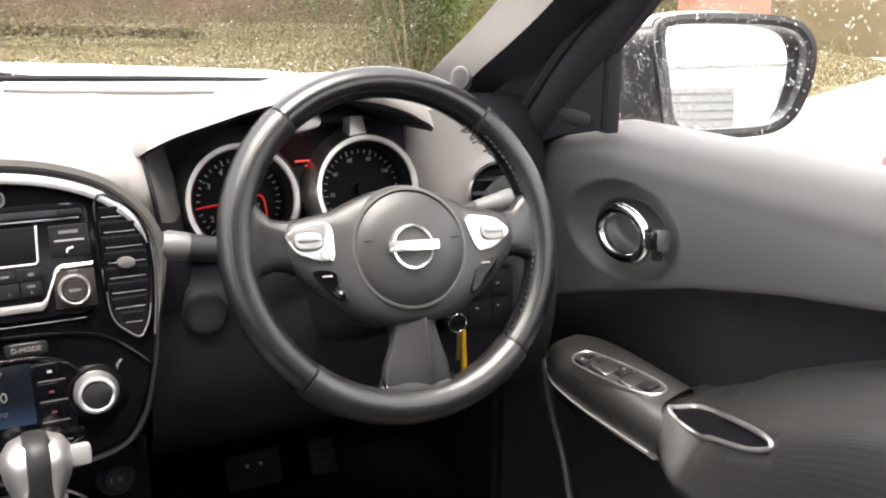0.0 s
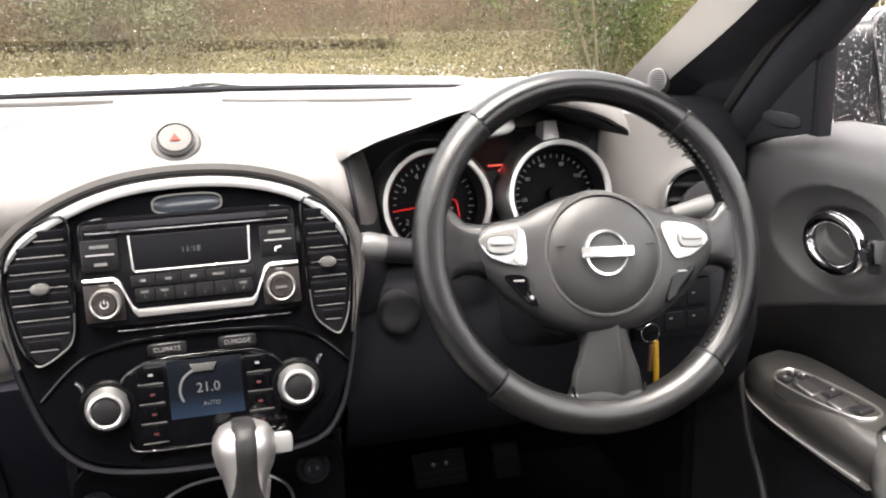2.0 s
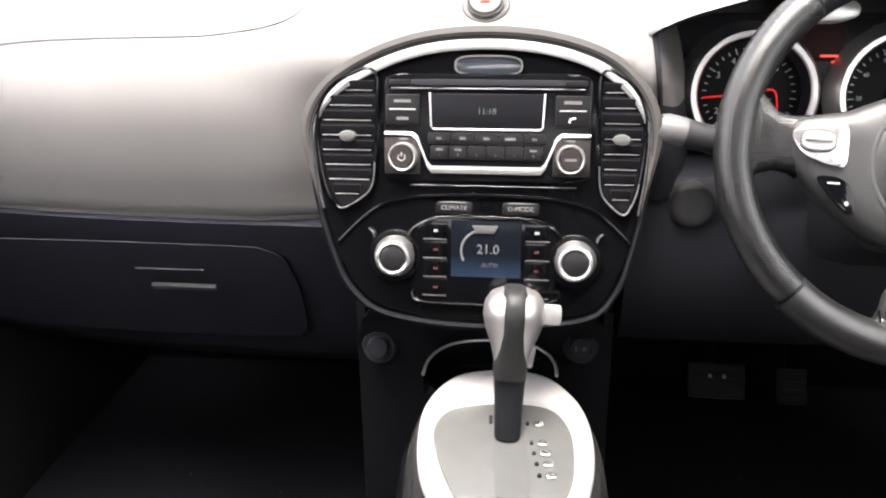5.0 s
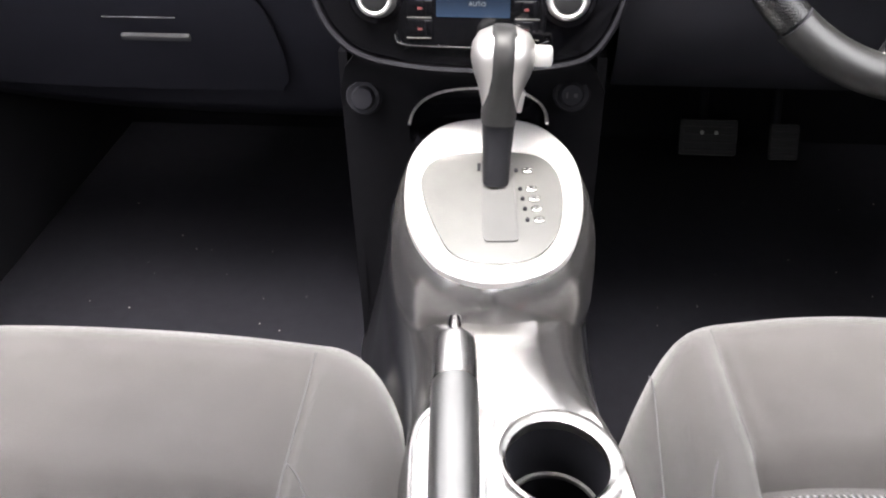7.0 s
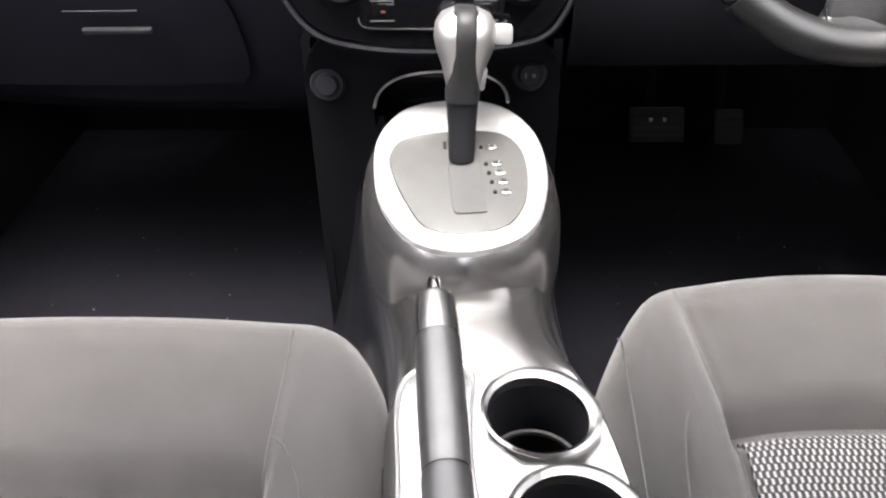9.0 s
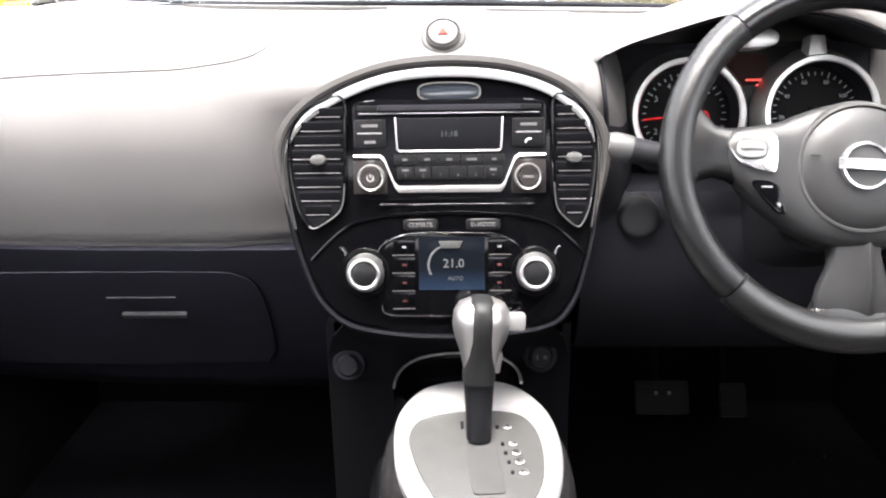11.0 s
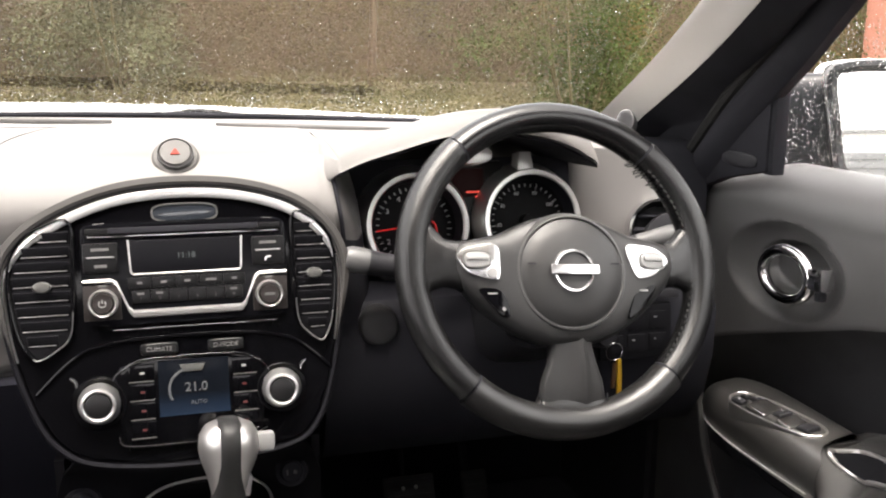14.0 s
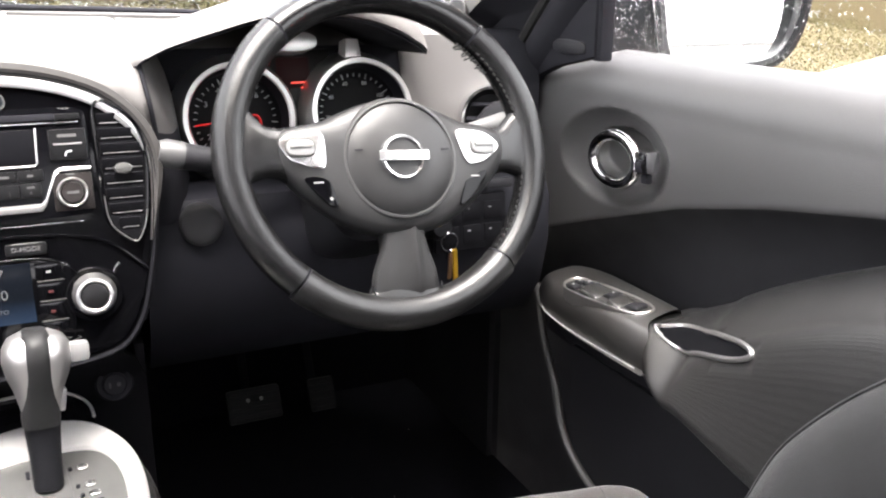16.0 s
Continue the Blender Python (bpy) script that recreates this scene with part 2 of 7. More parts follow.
PILLAR = mat("grey_pillar_plastic", (0.74, 0.72, 0.69), 0.55, scale=8, bump=0.3, bump_scale=900, wear=0.05)


def pillar(sx, name):
    """A windscreen pillar: its grey lining, the black seal and the small round tweeter at its foot."""
    e = thing(name, pose(0, 0, 0), "grey plastic windscreen pillar lining with a round tweeter", "pillar", kind="structure")
    left = spline([(0.672, 0.42, 0.90), (0.648, 0.285, 0.952), (0.612, -0.017, 1.084), (0.57, -0.42, 1.33)], 6)
    rows = []
    for p in left:
        rows.append([(sx * (p.x + a), p.y + b, p.z + c) for a, b, c in
                     ((0.012, 0.03, -0.004), (0.002, 0.012, 0.006), (0.002, -0.004, 0.012), (0.009, -0.016, 0.014), (0.019, -0.024, 0.012), (0.031, -0.029, 0.006), (0.043, -0.031, -0.002), (0.054, -0.029, -0.010), (0.064, -0.02, -0.016), (0.07, 0.03, -0.016))])
    part("lining", sheet(rows), PILLAR, e)
    seal = [(sx * (p.x + 0.024), p.y + 0.040, p.z - 0.006) for p in left]
    part("seal", tube(seal, 0.0035, 8), SHADE, e, "black rubber windscreen seal")
    m = Matrix.Translation((sx * 0.622, 0.165, 0.951)) @ Vector((-0.55 * sx, -0.80, 0.25)).to_track_quat('Z', 'Y').to_matrix().to_4x4() @ Matrix.Diagonal((1, 1.25, 1, 1))
    spk = part("tweeter", lathe([(0, 0.003), (0.010, 0.003), (0.0125, 0.002), (0.0135, -0.001), (0.0135, -0.03)], 28, m), DOOR, e, "small round grey tweeter grille")
    holes = []
    for i in range(-4, 5):
        holes.append(box(0.020 * math.sqrt(max(0.05, 1 - (i / 4.6) ** 2)), 0.0010, 0.001, 0, m @ pose(0, i * 0.0024, 0.0032)))
    part("slot", join(*holes), SHADE, spk)
    frame_path = spline([(0.745, 0.40, 0.78), (0.745, 0.19, 0.84), (0.742, 0.06, 0.965), (0.736, -0.06, 1.055), (0.722, -0.20, 1.16), (0.69, -0.45, 1.29)], 6)
    inner = spline([(0.672, 0.42, 0.90), (0.648, 0.285, 0.952), (0.612, -0.017, 1.084), (0.57, -0.42, 1.33)], 10)
    part("door_aperture", sheet([[(sx * (a.x + 0.044), a.y - 0.028, a.z - 0.008), (sx * (a.x + 0.085), a.y - 0.03, a.z - 0.03), (sx * b.x, b.y + 0.01, b.z)] for a, b in zip(inner, frame_path)]), SHADE, e, "black door aperture lining")
    return e


pillar(1, "pillar_right")
pillar(-1, "pillar_left")

GLASS = glass_mat("clear_glass", (0.97, 0.98, 0.97))
WET = glass_mat("rain_wet_glass", (0.96, 0.97, 0.96), 0.02)


def wind(x, s):
    """A point of the windscreen: across x, and s from its foot to its head."""
    w = 0.66 - 0.11 * s
    u = x * w
    bow = (1 - x * x)
    return Vector((u, 0.50 - 0.94 * s + 0.0 * s - 0.085 * x * x * (1 - s), 0.925 + 0.435 * s - 0.012 * x * x - 0.022 * u * (1 - s)))


w = finish("windscreen", sheet([[wind(i / 12 - 1, j / 12) for i in range(25)] for j in range(13)], 0.005, (0, 0.3, 1)), WET)
w.visible_shadow = False
tagged(w, "clear raked windscreen wet with fine raindrops", "windscreen", kind="structure")
tagged(finish("header", tube(spline([wind(-1, 1.02), wind(0, 1.02), wind(1, 1.02)], 8), 0.03, 10), HEADLINER), "mid grey roof edge over the windscreen", "roof edge", kind="structure")

tagged(finish("windscreen_seal", tube([wind(k / 20 - 1, 0.045) + Vector((0, -0.003, 0.003)) for k in range(41)], 0.0042, 8), SHADE), "black rubber seal along the foot of the windscreen", "seal", kind="structure")

# ---- outer body: scuttle, wipers and bonnet ----
PAINT = mat("white_car_paint", (0.78, 0.79, 0.80), 0.22, scale=20, coat=0.8, wear=0.02, bump=0.25, bump_scale=220)
RUBBER = mat("black_rubber", (0.016, 0.016, 0.016), 0.7, scale=60, bump=0.3, spec=0.12)
tagged(finish("scuttle_panel", sheet([[(x * 0.70, 0.49 + dy - 0.10 * x * x, 0.928 + dz - 0.012 * x * x - 0.016 * x) for x in np.linspace(-1, 1, 21)]
       for dy, dz in ((-0.03, -0.02), (-0.02, 0.002), (0.0, 0.006), (0.07, 0.0), (0.12, -0.01), (0.16, -0.03))], 0.02), RUBBER),
       "black plastic scuttle panel below the windscreen", "scuttle", kind="structure")
rows = []
for dy, dz in ((0.60, -0.08), (0.615, -0.006), (0.66, 0.004), (0.80, 0.012), (0.95, 0.012), (1.10, 0.004), (1.22, -0.02), (1.32, -0.07), (1.38, -0.2)):
    rows.append([(x * 0.78, dy - 0.11 * x * x, 0.926 + dz - 0.020 * x * x - 0.030 * x + 0.004 * math.exp(-((abs(x) - 0.72) / 0.14) ** 2)) for x in np.linspace(-1, 1, 41)])
tagged(finish("bonnet", sheet(rows, 0.012), PAINT), "white painted car bonnet beaded with rain", "bonnet")
for sx in (-1, 1):
    f = [[(sx * (0.765 + 0.055 * k + 0.02 * math.sin(k * 3)), y, 0.88 - 0.16 * k * k - 0.14 * max(0, y - 1.0) - 0.04 * (y < 0.6)) for k in (0, 0.4, 0.8, 1.2, 1.7)]
         for y in np.linspace(0.42, 1.5, 10)]
    tagged(finish("front_wing", sheet(f, 0.01), PAINT), "white painted front wing", "wing")


def wiper(path, spine, label):
    path, spine = [[(x, y, z - 0.009 - 0.022 * x) for x, y, z in p] for p in (path, spine)]
    e = thing("wiper", pose(0, 0, 0), label, "wiper", "windscreen wipers")
    part("blade", tube(spline(path, 8), 0.0035, 8, squash=0.7), RUBBER, e)
    part("arm", tube(spline(spine, 8), [0.008] + [0.0042] * (8 * (len(spine) - 1)), 8, squash=0.7), RUBBER, e)
    return e


wiper([(-0.60, 0.405, 0.945), (-0.40, 0.44, 0.949), (-0.1, 0.465, 0.951), (0.05, 0.47, 0.952)],
      [(-0.66, 0.44, 0.952), (-0.56, 0.41, 0.962), (-0.44, 0.44, 0.957), (-0.3, 0.46, 0.955)], "black wiper lying along the foot of the windscreen")
wiper([(0.0, 0.468, 0.953), (0.25, 0.462, 0.951), (0.5, 0.43, 0.945)],
      [(-0.03, 0.475, 0.955), (0.03, 0.468, 0.963), (0.10, 0.465, 0.957), (0.25, 0.468, 0.953)], "black wiper lying along the foot of the windscreen")
# ---- dashboard ----
dash = thing("dashboard", pose(0, 0, 0), "grey moulded plastic dashboard with an airbag panel", "dashboard")


def dash_z(x, y):
    """Height of the dashboard's flat top."""
    k = min(1, max(0, y / 0.4))
    return 0.941 + (0.002 - 0.022 * x) * k


def profile_left(x):
    """The section of the dashboard at x, from the windscreen down to its lower edge."""
    k = math.exp(-(x / 0.19) ** 6)                  # sinks behind the centre stack
    e = (x / 0.72) ** 4
    f = -0.060 + 0.05 * e + 0.045 * k
    bow = 0.10 * (x / 0.7) ** 2
    z = lambda y: dash_z(x, y)
    q = f - 0.03 * k
    return [(x, 0.50 - bow, z(0.5) - 0.012), (x, 0.44 - bow, z(0.44)), (x, 0.30 - bow * 0.5, z(0.3)), (x, 0.15, z(0.15) + 0.004), (x, 0.06, z(0.05) + 0.004),
            (x, 0.022 + q * 0.1, 0.940), (x, q + 0.050, 0.927), (x, q + 0.024, 0.905), (x, q + 0.008, 0.875), (x, f - 0.001, 0.83), (x, f + 0.008 - 0.008 * k, 0.77),
            (x, f + 0.020 - 0.014 * k, 0.73), (x, f + 0.028 - 0.02 * k, 0.71), (x, f + 0.04, 0.700), (x, f + 0.07, 0.697)]


xs = [-0.735, -0.70, -0.62, -0.5, -0.4, -0.3, -0.25, -0.2, -0.15, -0.1, -0.05, 0, 0.05, 0.1, 0.14, 0.157]
part("upper_pad", sheet([spline(profile_left(x), 3) for x in xs], 0.02, (0, 0.5, -0.86)), DASH, dash)


def profile_right(x):
    k = max(0.0, (x - 0.52) / 0.2)
    bow = 0.10 * (x / 0.7) ** 2
    z = lambda y: dash_z(x, y)
    return [(x, 0.50 - bow, z(0.5) - 0.012), (x, 0.44 - bow, z(0.44)), (x, 0.30 - bow * 0.5, z(0.3)), (x, 0.20, z(0.2)), (x, 0.145, 0.93), (x, 0.115, 0.905),
            (x, 0.10, 0.86), (x, 0.10, 0.80), (x, 0.10, 0.74), (x, 0.09, 0.70)]


part("driver_pad", sheet([spline(profile_right(x), 3) for x in (0.157, 0.2, 0.3, 0.4, 0.5, 0.58, 0.62)], 0.02, (0, 0.5, -0.86)), DASH, dash)
# the pad's end is blackened to stand for the shaded gap beside the door
part("end_trim", sheet([[p + Vector((0, 0.02, -0.014)) for p in spline(profile_right(x), 3)] for x in (0.615, 0.67, 0.70, 0.735)], 0.02, (0, 0.5, -0.86)), SHADE, dash, "dashboard end coloured black for the dark gap at the door")
# lower black dashboard on the passenger's side, with the glove box
low = [[(x, -0.035 + 0.05 * (x / 0.72) ** 4 + dy, z) for dy, z in ((0.02, 0.70), (0.0, 0.697), (0.012, 0.67), (0.045, 0.61), (0.085, 0.54), (0.12, 0.48), (0.17, 0.44), (0.3, 0.42))]
       for x in np.linspace(-0.735, -0.13, 12)]
KNEE = mat("blue_black_vinyl", (0.0195, 0.0198, 0.0275), 0.6, scale=12, bump=0.3, bump_scale=700, spec=0.15)
part("lower_pad", sheet(low, 0.01, (0, 1, 0)), KNEE, dash, "black lower dashboard")
lid = part("glovebox_lid", prism(spline([(-0.64, 0.0), (-0.64, 0.115), (-0.60, 0.125), (-0.30, 0.125), (-0.245, 0.118), (-0.225, 0.09), (-0.222, 0.0), (-0.235, -0.045), (-0.28, -0.055), (-0.6, -0.05)], 5, True),
           0.0015, 0.0028, 0.0008, pose(0, 0.036, 0.560, 119, 0, 0)), KNEE, dash, "black glove box lid")
part("latch", box(0.080, 0.008, 0.006, 0.002, pose(-0.356, -0.006, 0.606, 119, 0, 0)), mat("dull_grey_latch", (0.044, 0.044, 0.048), 0.6, spec=0.2), lid, "grey glove box latch")
part("label", box(0.084, 0.0022, 0.002, 0.0006, pose(-0.366, -0.0185, 0.6330, 119, 0, 0)), mat("faint_lid_print", (0.027, 0.027, 0.032), 0.6, spec=0.1), lid, "faint grey print above the latch")
# lower dashboard on the driver's side
low = [[(x, y, z) for y, z in ((0.10, 0.76), (0.03, 0.765), (-0.01, 0.755), (-0.03, 0.72), (-0.03, 0.66), (-0.015, 0.60), (0.02, 0.55), (0.10, 0.52), (0.3, 0.5))] for x in np.linspace(0.155, 0.665, 8)]
part("knee_pad", sheet(low, 0.01, (0, 1, 0)), mat("black_knee_vinyl", (0.0155, 0.0158, 0.0205), 0.6, scale=12, bump=0.3, bump_scale=700, spec=0.15), dash, "black knee panel below the steering column")
part("blank_cap", lathe([(0, 0.0055), (0.012, 0.0050), (0.019, 0.0035), (0.0222, 0.001), (0.0232, -0.003), (0.0232, -0.03)], 36, pose(0.217, -0.034, 0.731, 86, 0, 0)), mat("charcoal_cap", (0.034, 0.034, 0.037), 0.5, spec=0.3), dash, "round black blanking cap")
# seam of the airbag panel, defroster slots and the light sensor
def on_dash(x, y):
    """The dashboard's upper surface at x and y."""
    sec = [p for p in spline(profile_left(x), 8) if p.z > 0.84]
    for a, b in zip(sec, sec[1:]):
        if b.y <= y <= a.y:
            t = (a.y - y) / max(1e-6, a.y - b.y)
            return Vector((x, y, a.z + (b.z - a.z) * t + 0.0006))
    return sec[-1] + Vector((0, -0.0006, 0))


seam_path = spline([(-0.50, 0.16), (-0.515, 0.09), (-0.56, 0.0), (-0.58, -0.026), (-0.45, -0.034), (-0.32, -0.037), (-0.27, -0.036), (-0.225, -0.030), (-0.197, -0.016), (-0.182, 0.012), (-0.174, 0.06), (-0.166, 0.13), (-0.158, 0.22)], 10)
part("airbag_seam", tube([on_dash(p.x, p.y) for p in seam_path], 0.0007, 6), DOOR, dash, "fine dark airbag seam")
part("airbag_seam", tube([on_dash(p[0], p[1]) for p in spline([(-0.50, 0.16), (-0.485, 0.172), (-0.35, 0.20), (-0.15, 0.24)], 8)], 0.0008, 6), DOOR, dash)
part("label_bar", box(0.085, 0.006, 0.001, 0, pose(-0.56, -0.008, 0.9305, 14, 0, 0)), mat("faint_grey_print", (0.17, 0.165, 0.16), 0.5), dash, "faint moulded lettering bar")
for ends in (((-0.40, 0.365), (-0.09, 0.318)), ((0.05, 0.285), (0.29, 0.200))):
    (xa, ya), (xb, yb) = ends
    slot_rows = []
    for d in (-1, 0, 1):
        slot_rows.append([(xa + (xb - xa) * k, ya + (yb - ya) * k + d * 0.020 * min(1, 6 * k, 3 * (1 - k) + 0.12), dash_z(xa + (xb - xa) * k, ya) + 0.0046) for k in np.linspace(0, 1, 16)])
    part("defroster_slot", sheet(slot_rows, 0.004), mat("dull_grey_slot", (0.105, 0.102, 0.100), 0.9, spec=0.05), dash, "narrow grey defroster slot")
part("light_sensor", prism(ellipse(-0.52, 0.33, 0.05, 0.012, 24, 3), dash_z(-0.5, 0.33) - 0.002, dash_z(-0.5, 0.33) + 0.005, 0.002), DASH, dash)
# hazard switch
hz_m = pose(0.0, 0.0, 0.9320, 50, 0, 0)
hazard = thing("hazard_switch", hz_m, "round dark hazard switch with a red triangle", "switch")
part("bezel", lathe([(0.0178, 0.003), (0.0182, 0.0045), (0.0190, 0.0040), (0.0194, 0.0), (0.0194, -0.02), (0.0178, -0.02)], 40, closed=True), DOOR, hazard, "dark grey bezel")
# darker grey here stands for the shade of a shallow hollow round the switch
part("dish", lathe([(0.0193, -0.001), (0.0225, -0.0018), (0.0245, -0.0045), (0.0265, -0.012)], 40), mat("shaded_collar_grey", (0.118, 0.114, 0.111), 0.6, spec=0.1), hazard, "grey collar, darkened for the shade of a hollow")
part("button", lathe([(0, 0.0050), (0.010, 0.0056), (0.0155, 0.0052), (0.0172, 0.003), (0.0172, -0.01)], 40), mat("grey_button", (0.092, 0.089, 0.087), 0.5, spec=0.15), hazard)
tri = [(0, 0.0044), (-0.0050, -0.0038), (0.0050, -0.0038)]
part("triangle", prism(tri, 0.0055, 0.0068), mat("red_print", (0.26, 0.045, 0.035), 0.6, spec=0.05), hazard, "red warning triangle")

# ---- instrument hood and cluster ----
hood = thing("instrument_hood", pose(0, 0, 0), "grey arched hood over the instruments", "instrument hood")
rim = spline([(0.170, -0.040, 0.914), (0.205, -0.052, 0.934), (0.285, -0.058, 0.959), (0.36, -0.055, 0.966), (0.43, -0.045, 0.957), (0.474, -0.026, 0.938), (0.499, -0.004, 0.916)], 6)
rows = []
for i, p in enumerate(rim):
    s = i / (len(rim) - 1)
    x = p.x
    end = Vector((x * 0.96 + 0.016, 0.20, dash_z(x, 0.2) - 0.004))
    a = Vector((p.x, p.y, p.z))
    q = 0.15 + 0.35 * min(1, s / 0.25) + 0.5 * min(1, max(0, (s - 0.40) / 0.3)) - 0.6 * max(0, (s - 0.82) / 0.18)   # the lip widens to the right, then runs out
    row = [a + Vector((0, 0.16, -0.030 * q)), a + Vector((0, 0.06, -0.024 * q)), a + Vector((0, 0.0, -0.018 * q)), a + Vector((0, -0.008 * q, -0.013 * q)), a + Vector((0, 0.001, 0.001)),
           a + Vector((0, 0.008, 0.009)), a + Vector((0, 0.026, 0.014)), a.lerp(end, 0.5) + Vector((0, 0, 0.008)), end]
    rows.append(row)
# its left end runs flush into the upper pad
flush = [Vector((0.157, y, on_dash(0.157, y).z - dz)) for y, dz in ((0.10, 0.05), (0.03, 0.03), (-0.010, 0.02), (-0.024, 0.010), (-0.024, 0.0), (-0.01, 0.0), (0.04, 0.0), (0.11, 0.0), (0.2, 0.0))]
rows = [flush] + rows
cols = [spline([r[i] for r in rows], 2) for i in range(9)]
rows = [[c[j] for c in cols] for j in range(len(cols[0]))]
part("visor", sheet([spline(r, 2) for r in rows]), DASH, hood)
part("visor_lining", sheet([[r[0], r[1], r[2] + Vector((0, 0, -0.0006))] for r in rows], 0.003, (0, 0, -1)), SHADE, hood, "matt black visor lining")
# left cheek of the hood
cheek = [[(0.150, -0.003, 0.9285), (0.163, -0.004, 0.926), (0.176, 0.008, 0.920), (0.192, 0.05, 0.91)],
         [(0.150, -0.0265, 0.905), (0.165, -0.0275, 0.904), (0.182, -0.012, 0.897), (0.20, 0.05, 0.89)],
         [(0.150, -0.0425, 0.872), (0.170, -0.043, 0.868), (0.190, -0.018, 0.862), (0.208, 0.05, 0.857)],
         [(0.152, -0.0315, 0.83), (0.176, -0.034, 0.826), (0.198, -0.014, 0.82), (0.214, 0.05, 0.82)],
         [(0.155, -0.029, 0.78), (0.182, -0.031, 0.776), (0.205, -0.006, 0.77), (0.22, 0.05, 0.77)],
         [(0.158, -0.029, 0.74), (0.184, -0.029, 0.735), (0.207, 0.0, 0.74), (0.22, 0.05, 0.74)]]
ccols = [spline([r[i] for r in cheek], 4) for i in range(4)]
# dash plastic painted darker, as the cheek turns away from the windscreen
cheek_ob = part("cheek", sheet([spline([c[j] for c in ccols], 5) for j in range(len(ccols[0]))], 0.01, (0.3, 1, 0)), mat("shaded_cheek_grey", (0.105, 0.101, 0.098), 0.5, scale=6, bump=0.35, bump_scale=900), hood, "side cheek, its shade painted as grey over black")
cheek_ob.data.materials.append(SHADE)
cheek_ob.data.materials.append(DASH)
# black low down for the deep shade, plain dash grey at the left
for f in cheek_ob.data.polygons:
    if f.center.z < 0.835:
        f.material_index = 1
    elif f.center.x < 0.161 + 0.12 * (0.926 - f.center.z):
        f.material_index = 2
# a black rod on the surface stands for the shade in a groove
part("cheek_groove", tube([p + Vector((0.002, -0.001, 0)) for p in ccols[1][1:12]], 0.0026, 6), SHADE, hood, "black rod for the shade in the groove below the visor's end")
# the rounded pod right of the instruments
pod = [[(0.497, 0.075, z) for z in (0.93, 0.905, 0.86, 0.81, 0.77)],
       [(0.511, 0.052, z) for z in (0.925, 0.905, 0.86, 0.81, 0.77)],
       [(0.535, 0.029, z) for z in (0.925, 0.905, 0.86, 0.81, 0.765)],
       [(0.57, 0.014, z) for z in (0.918, 0.902, 0.86, 0.81, 0.765)],
       [(0.60, 0.012, z) for z in (0.906, 0.890, 0.855, 0.81, 0.765)],
       [(0.620, 0.022, z) for z in (0.894, 0.880, 0.85, 0.81, 0.765)],
       [(0.634, 0.05, z) for z in (0.886, 0.872, 0.845, 0.81, 0.765)],
       [(0.642, 0.10, z) for z in (0.884, 0.870, 0.845, 0.81, 0.765)]]
cols = [spline([r[i] for r in pod], 4) for i in range(5)]
part("pod", sheet([spline([c[j] for c in cols], 2) for j in range(len(cols[0]))], 0.01, (0, 1, 0)), DASH, hood)
top = [[r[0] for r in pod], [(r[0][0], r[0][1] + 0.012, r[0][2] + 0.007) for r in pod], [(r[0][0], r[0][1] + 0.03, r[0][2] + 0.013) for r in pod], [(r[0][0], 0.20, dash_z(0.6, 0.2) - 0.004) for r in pod]]
pcols = [spline([r[i] for r in top], 3) for i in range(len(pod))]
top = [spline([c[j] for c in pcols], 3) for j in range(len(pcols[0]))]
part("pod_top", sheet(top), DASH, hood)

